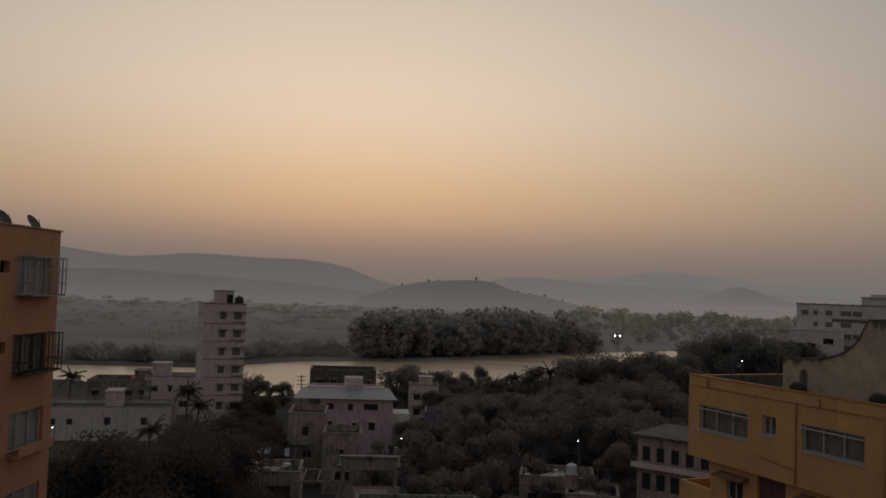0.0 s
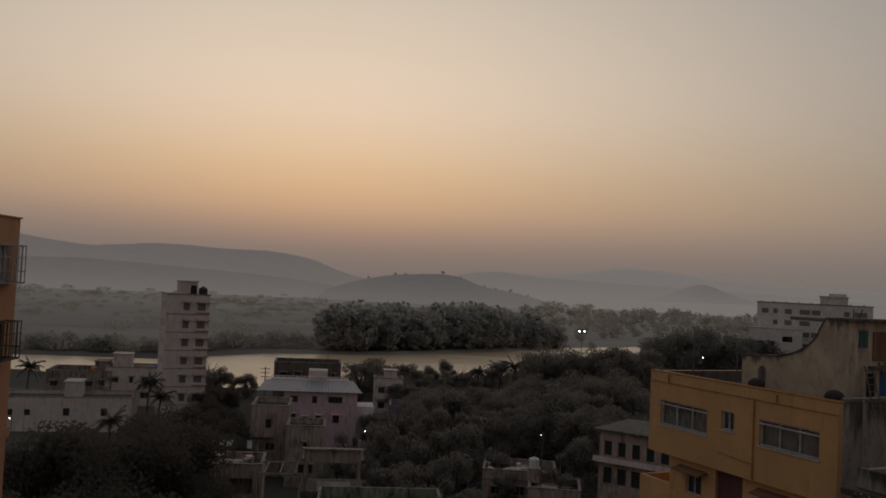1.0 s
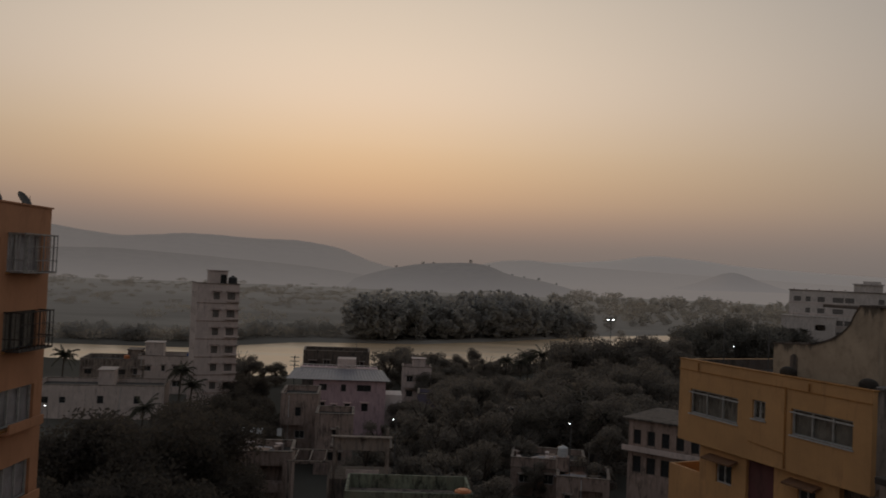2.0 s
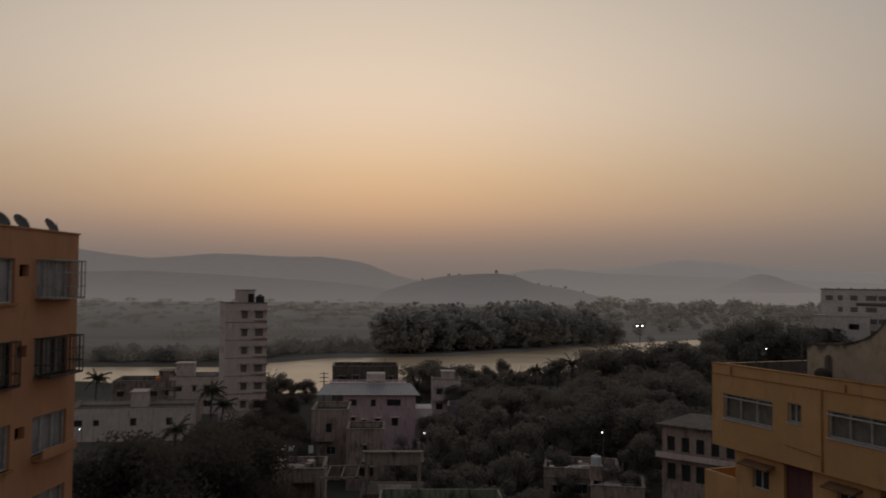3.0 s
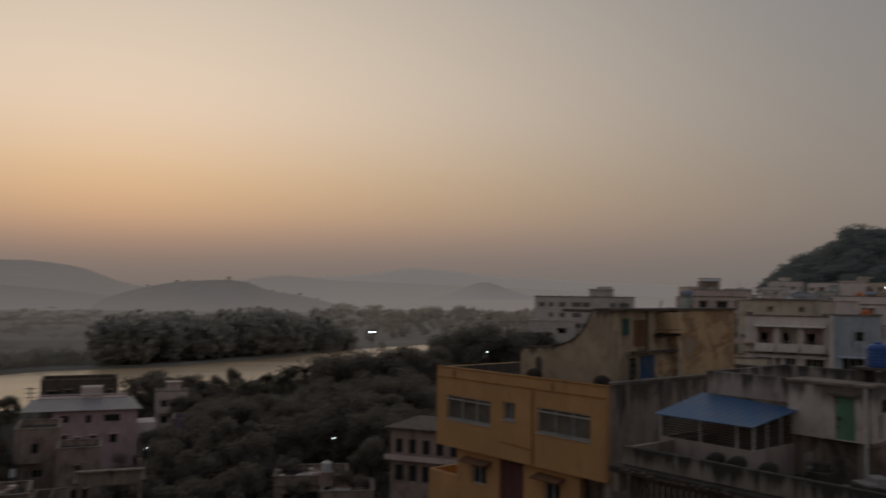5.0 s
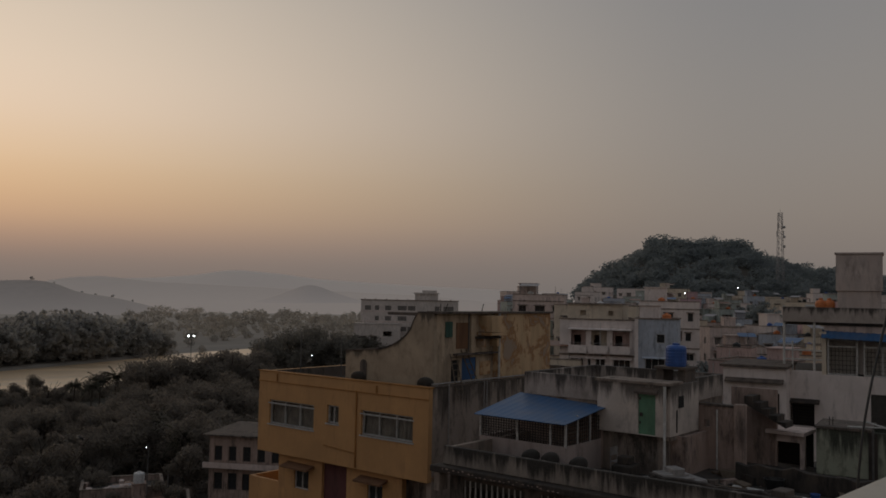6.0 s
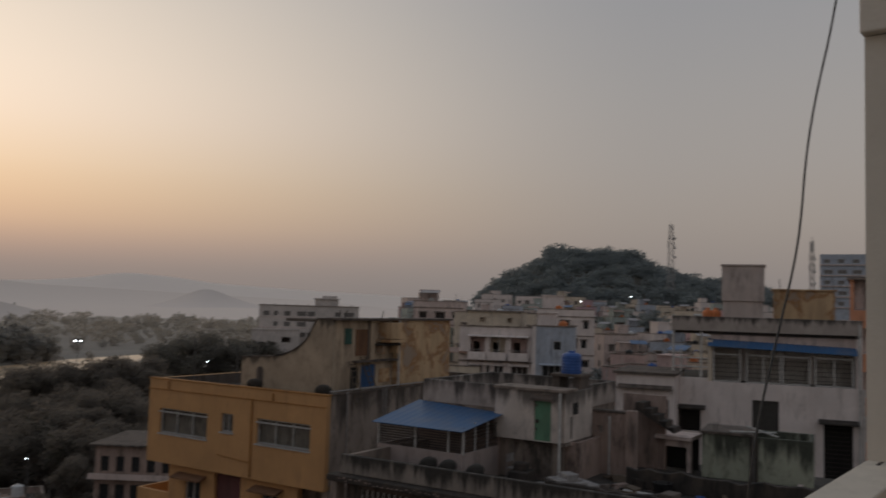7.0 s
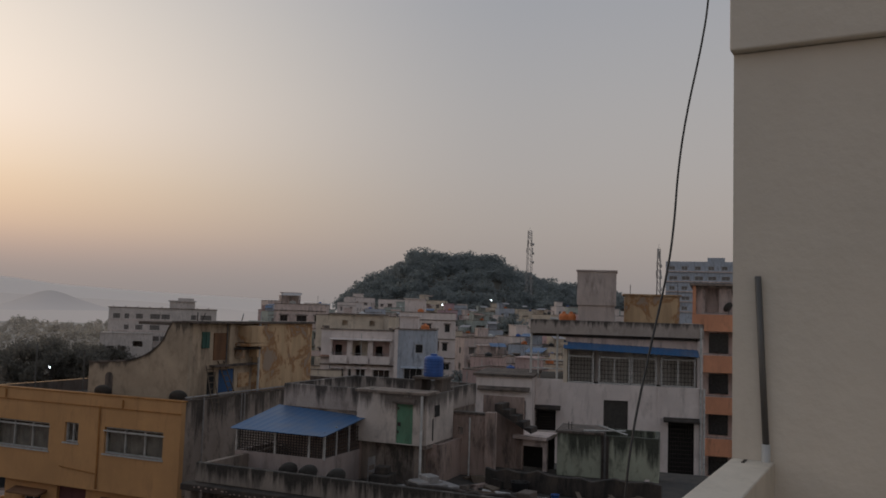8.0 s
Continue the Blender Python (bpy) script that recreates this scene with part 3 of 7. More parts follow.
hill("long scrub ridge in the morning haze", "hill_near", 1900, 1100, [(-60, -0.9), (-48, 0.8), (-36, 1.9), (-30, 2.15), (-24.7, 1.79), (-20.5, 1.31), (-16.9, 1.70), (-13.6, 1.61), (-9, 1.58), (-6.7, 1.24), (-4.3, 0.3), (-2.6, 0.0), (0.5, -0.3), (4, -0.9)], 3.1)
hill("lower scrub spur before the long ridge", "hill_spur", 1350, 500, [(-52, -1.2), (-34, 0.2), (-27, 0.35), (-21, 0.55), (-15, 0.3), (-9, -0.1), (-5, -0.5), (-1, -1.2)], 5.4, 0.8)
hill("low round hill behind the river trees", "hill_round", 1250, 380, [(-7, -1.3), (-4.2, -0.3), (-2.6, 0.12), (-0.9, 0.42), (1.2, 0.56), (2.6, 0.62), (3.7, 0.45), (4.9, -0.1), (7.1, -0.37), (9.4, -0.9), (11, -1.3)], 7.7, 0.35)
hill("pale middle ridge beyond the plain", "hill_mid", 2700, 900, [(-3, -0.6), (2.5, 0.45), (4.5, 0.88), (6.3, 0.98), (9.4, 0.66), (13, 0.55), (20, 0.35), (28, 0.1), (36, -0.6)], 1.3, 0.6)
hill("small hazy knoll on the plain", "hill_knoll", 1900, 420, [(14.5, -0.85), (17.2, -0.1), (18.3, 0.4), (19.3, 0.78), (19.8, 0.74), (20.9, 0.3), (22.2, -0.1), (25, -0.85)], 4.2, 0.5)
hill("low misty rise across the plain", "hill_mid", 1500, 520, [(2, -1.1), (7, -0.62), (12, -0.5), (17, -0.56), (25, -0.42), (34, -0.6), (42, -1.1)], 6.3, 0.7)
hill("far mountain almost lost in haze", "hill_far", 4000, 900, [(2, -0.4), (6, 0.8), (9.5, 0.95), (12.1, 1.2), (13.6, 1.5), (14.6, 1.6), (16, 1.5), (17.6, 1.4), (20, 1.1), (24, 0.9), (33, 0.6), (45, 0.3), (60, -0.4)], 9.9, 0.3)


# ---- trees ----
def crown_arrays(rng, n, size, leaf, clumps=14, gap=0.75, puff=(0.22, 0.42)):
    """Leaf quads gathered in clumps that fill an uneven crown of the given half sizes, centred at its middle."""
    centres = []
    for _ in range(clumps):
        d = rng.normal(size=3)
        d /= np.linalg.norm(d)
        centres.append(d * rng.uniform(0.2, 1.0) ** 0.6 * gap * np.array(size))
    which = rng.integers(0, clumps, n)
    rad = rng.uniform(*puff, clumps) * min(size)
    d = rng.normal(size=(n, 3))
    d /= np.linalg.norm(d, axis=1)[:, None]
    d[:, 2] *= 0.8
    pos = np.array(centres)[which] + d * (rad[which] * rng.uniform(0.02, 1.1, n) ** 0.45)[:, None]
    u = rng.normal(size=(n, 3))
    u /= np.linalg.norm(u, axis=1)[:, None]
    w = np.cross(u, rng.normal(size=(n, 3)))
    w /= np.linalg.norm(w, axis=1)[:, None]
    k = leaf * rng.uniform(0.6, 1.3, n)[:, None]
    return np.stack([pos - u * k, pos - w * k * 0.55, pos + u * k, pos + w * k * 0.55], 1)


def quads_mesh(name, quads, mat):
    me = bpy.data.meshes.new(name)
    n = len(quads)
    me.vertices.add(n * 4)
    me.vertices.foreach_set("co", quads.reshape(-1).astype(np.float32))
    me.loops.add(n * 4)
    me.loops.foreach_set("vertex_index", np.arange(n * 4, dtype=np.int32))
    me.polygons.add(n)
    me.polygons.foreach_set("loop_start", np.arange(0, n * 4, 4, dtype=np.int32))
    me.materials.append(M[mat])
    me.update(calc_edges=True)
    return me


def trunk_shape(rng, h, r, spread):
    s = Shape()
    top = Vector((rng.uniform(-0.3, 0.3), rng.uniform(-0.3, 0.3), h * 0.5))
    s.rod((0, 0, -0.4), top, r, r * 0.6, 8)
    for i in range(6):
        a = i * 1.05 + rng.uniform(-0.3, 0.3)
        mid = top + Vector((math.cos(a) * spread * 0.35, math.sin(a) * spread * 0.35, h * rng.uniform(0.1, 0.2)))
        s.rod(top - Vector((0, 0, h * rng.uniform(0.0, 0.15))), mid, r * 0.45, r * 0.28, 6)
        s.rod(mid, mid + Vector((math.cos(a + 0.3) * spread * 0.3, math.sin(a + 0.3) * spread * 0.3, h * rng.uniform(0.08, 0.2))), r * 0.28, r * 0.1, 5)
    return s


def make_tree(seed, h, half, leaves, leaf, mat, label, clumps=16, low=0.56):
    rng = np.random.default_rng(seed)
    t = thing("tree", label, "tree", pose(0, 0, -200), "trees of the river bank")
    part("trunk", trunk_shape(rng, h, h * 0.03, half), "bark", t)
    q = crown_arrays(rng, leaves, (half, half, h * (0.98 - low)), leaf, clumps, 0.9)
    q[:, :, 2] += h * low
    c = new("crown", quads_mesh("crown", q, mat))
    c.parent = t
    return t


def make_palm(seed, h, label):
    rng = np.random.default_rng(seed)
    t = thing("palm_tree", label, "palm tree", pose(0, 0, -200), "coconut palms")
    s = Shape()
    lean = Vector((rng.uniform(-0.5, 0.5), rng.uniform(-0.5, 0.5), 0))
    pts = [lean * (k / 6) ** 2 + Vector((0, 0, h * k / 6)) for k in range(7)]
    for a, b in zip(pts, pts[1:]):
        s.rod(a, b, 0.17, 0.15, 7)
    part("trunk", s, "bark", t)
    top = pts[-1]
    quads = []
    for i in range(34):
        a = i * 2.4 + rng.uniform(-0.2, 0.2)
        up, ln = rng.uniform(-0.5, 1.5), rng.uniform(2.2, 3.4)
        prev = None
        for k in range(9):
            u = k / 8
            p = top + Vector((math.cos(a), math.sin(a), 0)) * (ln * u * (1 - 0.12 * u)) + Vector((0, 0, ln * (up * 0.85 * u - 0.55 * u * u)))
            if prev is not None:
                sidev = Vector((-math.sin(a), math.cos(a), 0))
                for sg in (1, -1):
                    tip = (p + prev) / 2 + sidev * sg * 0.8 * (1.1 - u) + Vector((0, 0, -0.4)) + (p - prev) * 0.6
                    quads.append([prev, p, tip, tip * 0.7 + prev * 0.3])
            prev = p
    c = new("crown", quads_mesh("crown", np.array([[tuple(v) for v in q] for q in quads]), "leaf_palm"))
    c.parent = t
    return t


def at_az(az, r, z=None):
    x, y = r * math.sin(radians(az)), r * math.cos(radians(az))
    return x, y, (terrain(x, y) if z is None else z)


def grow(models, az, r, h, rng, wide=1.0):
    """Plant a copy of one of the models at a bearing and distance, h metres tall."""
    src, base = models[int(rng.integers(len(models)))]
    x, y, z = at_az(az, r)
    ob = copy_thing(src, pose(x, y, z - 0.2, 0, 0, rng.uniform(0, 360)))
    k = h / base
    ob.scale = (k * wide, k * wide, k)
    return ob


def woods(name, label, spots, mat, leaf, per, seed, width=0.45):
    """Far trees joined as one mass: spots of x, y, z and height."""
    rng = np.random.default_rng(seed)
    temps = [crown_arrays(rng, per, (width, width, 0.44), leaf, 110, 0.95, (0.12, 0.26)) for _ in range(6)]
    allq = []
    for x, y, z, h in spots:
        q = temps[int(rng.integers(6))] * np.array([h * rng.uniform(0.8, 1.3), h * rng.uniform(0.8, 1.3), h])
        a = rng.uniform(0, 6.28)
        rot = np.array([[math.cos(a), -math.sin(a), 0], [math.sin(a), math.cos(a), 0], [0, 0, 1]])
        allq.append(q @ rot.T + np.array([x, y, z + h * 0.46]))
    ob = new(name, quads_mesh(name, np.concatenate(allq), mat))
    return tagged(ob, label, "woods", kind="stuff")


rng = np.random.default_rng(11)
spots = []
for _ in range(230):        # wooded far bank
    az = rng.uniform(-5.3, 10.4)
    x0 = az * 6.0
    r = math.hypot(x0, along(FAR_BANK, x0)) + rng.uniform(5, 48)
    x, y, z = at_az(az, r)
    lim = 28 - r * math.tan(radians(float(np.interp(az, [-6.2, -5, 0, 4, 8, 10.4], [2.1, 1.75, 1.6, 1.35, 1.55, 2.4]))))
    spots.append((x, y, z, max(5.0, (lim - z) * (rng.uniform(0.95, 1.22) if rng.random() < 0.6 else rng.uniform(0.6, 0.95)))))
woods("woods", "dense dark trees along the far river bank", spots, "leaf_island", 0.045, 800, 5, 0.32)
spots = []
for _ in range(120):        # scattered trees on the misty plain
    az, r = rng.uniform(-40, 30), 330 + 900 * rng.random() ** 1.3
    x, y, z = at_az(az, r)
    if y < along(FAR_BANK, x) + 15 or (-6.5 < az < 11 and r < 430):
        continue
    spots.append((x, y, z, rng.uniform(3.0, 7.0) if az < 9 else rng.uniform(6, 14)))
for k in range(9):          # hedge lines across the fields
    az, r = rng.uniform(-32, -4), rng.uniform(330, 950)
    for j in range(26):
        x, y, z = at_az(az + j * 0.2, r + j * rng.uniform(-2, 3))
        if y > along(FAR_BANK, x) + 10:
            spots.append((x, y, z, rng.uniform(1.2, 3.6)))
for az in np.arange(-24, -6, 0.5):
    x0 = 262 * math.tan(radians(az))
    r = math.hypot(x0, along(FAR_BANK, x0)) + rng.uniform(6, 16)
    spots.append((*at_az(az, r), rng.uniform(2.5, 6)))
for r, h0, h1, step in ((1150, 5, 9, 0.5), (900, 4, 8, 0.5), (700, 3, 6, 0.5), (540, 3, 5, 0.5)):      # belts of trees before the ridge
    for az in np.arange(-40, -3, step):
        if noise.noise(Vector((az * 0.3, r * 0.02, 5.0))) > -0.12:
            spots.append((*at_az(az + rng.uniform(-0.3, 0.3), r * rng.uniform(0.86, 1.14)), 0.62 * rng.uniform(h0, h1)))
far_spots, valley_spots = [], []
for az in np.arange(-26, -5.5, 0.2):      # trees on the far bank
    x0 = 275 * math.tan(radians(az))
    r = math.hypot(x0, along(FAR_BANK, x0)) + rng.uniform(7, 30)
    if noise.noise(Vector((az * 0.6, 1.0, 8.0))) > -0.25:
        far_spots.append((*at_az(az, r), rng.uniform(3.0, 7.0)))
for r, h0, h1, step in ((450, 4, 9, 1.3), (520, 5, 12, 1.1), (620, 6, 13, 0.7), (760, 7, 15, 0.6), (950, 8, 17, 0.5)):      # tree groups in the valley
    az = 8.0
    while az < 31:
        lush = 0.5 + 0.9 * noise.noise(Vector((az * 0.35, r * 0.01, 2.0)))
        if rng.random() < 0.6 + lush * 0.5:
            spot = (*at_az(az, r + rng.uniform(-40, 40)), (h0 + (h1 - h0) * max(0.0, min(1.0, lush))) * rng.uniform(0.6, 1.15))
            (far_spots if r < 500 else valley_spots).append(spot)
        az += step * rng.uniform(0.3, 1.2)
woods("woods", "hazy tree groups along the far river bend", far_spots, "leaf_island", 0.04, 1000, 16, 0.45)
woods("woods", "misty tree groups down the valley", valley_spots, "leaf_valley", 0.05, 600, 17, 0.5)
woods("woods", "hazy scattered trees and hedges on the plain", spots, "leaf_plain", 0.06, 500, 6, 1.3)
spots = []
for az, h in ((2.35, 9), (-0.9, 6), (-0.2, 5), (-2.7, 5), (3.6, 4), (1.0, 3), (5.2, 5), (6.0, 4), (7.0, 6), (8.2, 5)):
    r = 1290
    el = float(np.interp(az, (-2.6, -0.9, 1.2, 2.6, 3.7, 4.9, 7.1, 9.4), (0.12, 0.42, 0.56, 0.62, 0.45, -0.1, -0.37, -0.9)))
    x, y, _ = at_az(az, r, 0)
    spots.append((x, y, EYE + 1250 * math.tan(radians(el)) - 1.0, h * 0.9))
woods("woods", "small trees on the crest of the round hill", spots, "leaf_island", 0.07, 300, 8)
spots = []
for _ in range(1150):        # the wooded town hill
    az, r = rng.uniform(34.5, 62), rng.uniform(340, 470)
    x, y, z = at_az(az, r)
    if z < 27 + rng.uniform(0, 4):
        continue
    spots.append((x, y, z - 1, rng.uniform(4.5, 8.5)))
for _ in range(46):         # taller trees along its top
    az, r = rng.uniform(42.3, 48.3), rng.uniform(410, 440)
    x, y, z = at_az(az, r)
    spots.append((x, y, z - 0.5, rng.uniform(6.5, 10.5)))
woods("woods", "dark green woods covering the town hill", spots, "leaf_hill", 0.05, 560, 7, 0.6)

# near trees take the shade-darkened leaf colour, the grove the paler copy
BROAD = [(make_tree(20 + i, 10, 4.6, 13000, 0.15, "leaf", "broad leafy tree among the houses, painted as in shade", 40), 10) for i in range(4)]
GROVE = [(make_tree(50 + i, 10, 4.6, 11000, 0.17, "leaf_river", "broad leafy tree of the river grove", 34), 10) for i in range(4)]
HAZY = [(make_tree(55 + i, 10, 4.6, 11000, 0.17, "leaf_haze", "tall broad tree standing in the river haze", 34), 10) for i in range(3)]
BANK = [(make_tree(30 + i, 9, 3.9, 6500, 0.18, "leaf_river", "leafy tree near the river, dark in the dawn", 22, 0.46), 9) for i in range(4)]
PALMS = [(make_palm(40 + i, 9, "coconut palm with drooping fronds"), 10) for i in range(3)]
rng = np.random.default_rng(5)
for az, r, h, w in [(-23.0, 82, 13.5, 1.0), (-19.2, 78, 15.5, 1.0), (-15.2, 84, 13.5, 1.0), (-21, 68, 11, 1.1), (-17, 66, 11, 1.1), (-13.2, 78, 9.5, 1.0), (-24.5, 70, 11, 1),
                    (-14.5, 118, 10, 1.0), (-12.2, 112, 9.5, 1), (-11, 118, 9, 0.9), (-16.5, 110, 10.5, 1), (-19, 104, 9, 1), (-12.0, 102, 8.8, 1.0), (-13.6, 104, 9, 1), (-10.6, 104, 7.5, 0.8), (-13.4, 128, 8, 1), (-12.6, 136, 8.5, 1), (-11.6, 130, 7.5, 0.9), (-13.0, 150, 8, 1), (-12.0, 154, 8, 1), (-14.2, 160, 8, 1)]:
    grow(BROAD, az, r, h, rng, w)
for _ in range(56):         # dark grove between the low roofs and the river
    az = rng.uniform(-1.5, 15.5)
    r = rng.uniform(118, 195)
    h = rng.uniform(5.0, 10.5) + max(0, (az - 6) * 0.45)
    if az < 8:
        h = min(h, 27 - r * math.tan(radians(rng.uniform(6.2, 7.0))))
    grow(GROVE, az, r, max(3.5, h), rng, rng.uniform(0.9, 1.25))
for az, r, h in [(8.6, 190, 12.6), (9.7, 184, 14.2), (10.9, 190, 14.5), (12.2, 186, 15.2), (13.5, 192, 15.6), (14.8, 188, 16.2), (16.0, 196, 16.0), (9.2, 160, 11), (11.6, 160, 12), (14, 158, 13),
                 (17.6, 240, 17.5), (18.8, 236, 18.6), (20.1, 240, 18.8), (21.5, 238, 18.4), (22.6, 244, 17.6), (24, 250, 18)]:
    grow(HAZY if r > 230 else GROVE, az, r, h, rng, 1.05)
for az in np.arange(-2.9, 7.4, 0.45):
    r = 205 + 6 * max(0.0, az) + rng.uniform(-25, 4)
    grow(BANK, az + rng.uniform(-0.25, 0.25), r, max(2.8, 27 - r * math.tan(radians(rng.uniform(4.9, 6.0)))), rng, rng.uniform(0.85, 1.2))
for az, r, h in [(-13.0, 192, 9), (-12.4, 186, 8), (-11.2, 190, 6.0), (-10.4, 188, 5.8), (-7.3, 215, 7.2), (-1.2, 102, 7.5), (0.4, 96, 8), (2.2, 92, 8.2), (3.8, 98, 8), (-2.6, 104, 6.4), (1.4, 84, 7), (4.9, 88, 6), (-3.4, 118, 6.5), (7.5, 122, 7), (-1.6, 112, 9), (0.6, 112, 9.5), (2.6, 110, 9.6), (4.4, 112, 9.2), (6.0, 112, 8.4), (1.6, 122, 10), (3.4, 124, 10), (-0.4, 128, 9), (5.4, 126, 9.4), (-3.0, 92, 6.4), (-1.8, 86, 6), (-4.2, 104, 7), (7.2, 104, 5.4), (10.9, 104, 6.5), (12, 112, 8.5)]:
    grow(BANK, az, r, h, rng)
for az, r, h in [(-23.6, 172, 8.8), (-16.6, 148, 9.5), (-15.9, 140, 8.0), (6.5, 190, 9.2), (5.0, 195, 8.0), (7.4, 190, 10.2), (6.0, 186, 8.6), (10.2, 128, 9.5), (11.6, 120, 8.6), (3.6, 150, 7.5), (-18.8, 118, 8)]:
    grow(PALMS, az, r, h, rng)
for src, _ in BROAD + GROVE + HAZY + BANK + PALMS:
    for o in [*src.children_recursive, src]:
        bpy.data.objects.remove(o)


# ---- parts that many buildings share ----
def shade(parent, x0, x1, z, y, mat="concrete", out=0.45):
    """Thin sloping sun shade over a window."""
    s = Shape().add([(x0, y, z), (x1, y, z), (x1, y - out, z - 0.12), (x0, y - out, z - 0.12), (x0, y, z + 0.09), (x1, y, z + 0.09), (x1, y - out, z - 0.05), (x0, y - out, z - 0.05)],
                    [(0, 3, 2, 1), (4, 5, 6, 7), (0, 1, 5, 4), (1, 2, 6, 5), (2, 3, 7, 6), (3, 0, 4, 7)])
    return part("sunshade", s, mat, parent)


def grille(parent, x0, x1, z0, z1, y, step=0.14, rows=4, mat="grille", r=0.012):
    s = Shape()
    n = max(2, int((x1 - x0) / step))
    for i in range(n + 1):
        x = x0 + (x1 - x0) * i / n
        s.box(x - r, x + r, y - r, y + r, z0, z1)
    for i in range(rows + 1):
        z = z0 + (z1 - z0) * i / rows
        s.box(x0, x1, y - r * 1.2, y + r * 1.2, z - r, z + r)
    return part("grille", s, mat, parent)


def dish(parent_m, size, tilt, turn, label="small satellite dish on a short post", mat="dish"):
    d = thing("satellite_dish", label, "satellite dish", parent_m, "rooftop dishes")
    prof = [(0.02, 0.0)] + [(size * k / 6, size * 0.28 * (k / 6) ** 2) for k in range(1, 7)]
    back = [(r, z - 0.02) for r, z in reversed(prof)]
    bowl = Shape().lathe(prof + back, n=22)
    bowl.moved(pose(0, 0, 0.55, 0, 0, turn) @ pose(0, 0, 0, tilt, 0, 0))
    part("reflector", bowl, mat, d, smooth=True)
    part("post", Shape().rod((0, 0, 0), (0, 0, 0.55), 0.03), "grey_pipe", d)
    arm = Shape().rod((0, -size * 0.7, 0.2), (0, 0, size * 0.9), 0.012).moved(pose(0, 0, 0.55, 0, 0, turn) @ pose(0, 0, 0, tilt, 0, 0))
    part("arm", arm, "grey_pipe", d)
    return d


def water_tank(m, r, h, mat, label):
    t = thing("water_tank", label, "water tank", m, "rooftop water tanks")
    prof = [(r * 0.96, 0), (r, h * 0.06)]
    for k in range(1, 6):
        z = h * (0.06 + 0.14 * k)
        prof += [(r, z - h * 0.03), (r * 1.03, z), (r, z + h * 0.03)]
    prof += [(r, h * 0.84), (r * 0.85, h * 0.93), (r * 0.35, h * 0.99)]
    part("body", Shape().lathe(prof, n=18), mat, t, smooth=False)
    part("lid", Shape().lathe([(r * 0.36, 0), (r * 0.36, h * 0.07), (r * 0.2, h * 0.09)], (0, 0, h * 0.98), 14), mat, t)
    return t


def pipe_run(points, r, mat, label, group="", name="drain_pipe", m=None):
    s = Shape()
    for a, b in zip(points, points[1:]):
        s.rod(a, b, r, n=8)
    return solo(name, s, mat, label, "pipe", m, group)


def shell(parent, L, D, z0, z1, mat, holes=(), side_holes=(), t=0.23, left=True, roof=True, name="wall"):
    """Four walls with openings in the front and the left wall, and a roof slab 0.25 m under the top."""
    part(name, Shape().wall(0, L, z0, z1, 0, t, holes), mat, parent)
    lw = Shape().wall(0, D - t, z0, z1, 0, t, side_holes)
    if left:
        lw.moved(Matrix(((0, 1, 0, 0), (1, 0, 0, t), (0, 0, 1, 0), (0, 0, 0, 1))))
        lw.f = [tuple(reversed(q)) for q in lw.f]
    else:
        lw.moved(Matrix(((0, -1, 0, L), (1, 0, 0, t), (0, 0, 1, 0), (0, 0, 0, 1))))
    part(name, lw, mat, parent)
    part(name, Shape().box(L - t, L, t, D, z0, z1) if left else Shape().box(0, t, t, D, z0, z1), mat, parent)
    part(name, Shape().box(t, L - t, D - t, D, z0, z1), mat, parent)
    if roof:
        part("roof", Shape().box(t, L - t, t, D - t, z1 - 0.9, z1 - 0.65), "roof", parent)


HOUSE_KINDS = ["white", "whitewash", "cream", "white", "bluish", "rose", "pink", "greenish", "whitewash", "cream"]


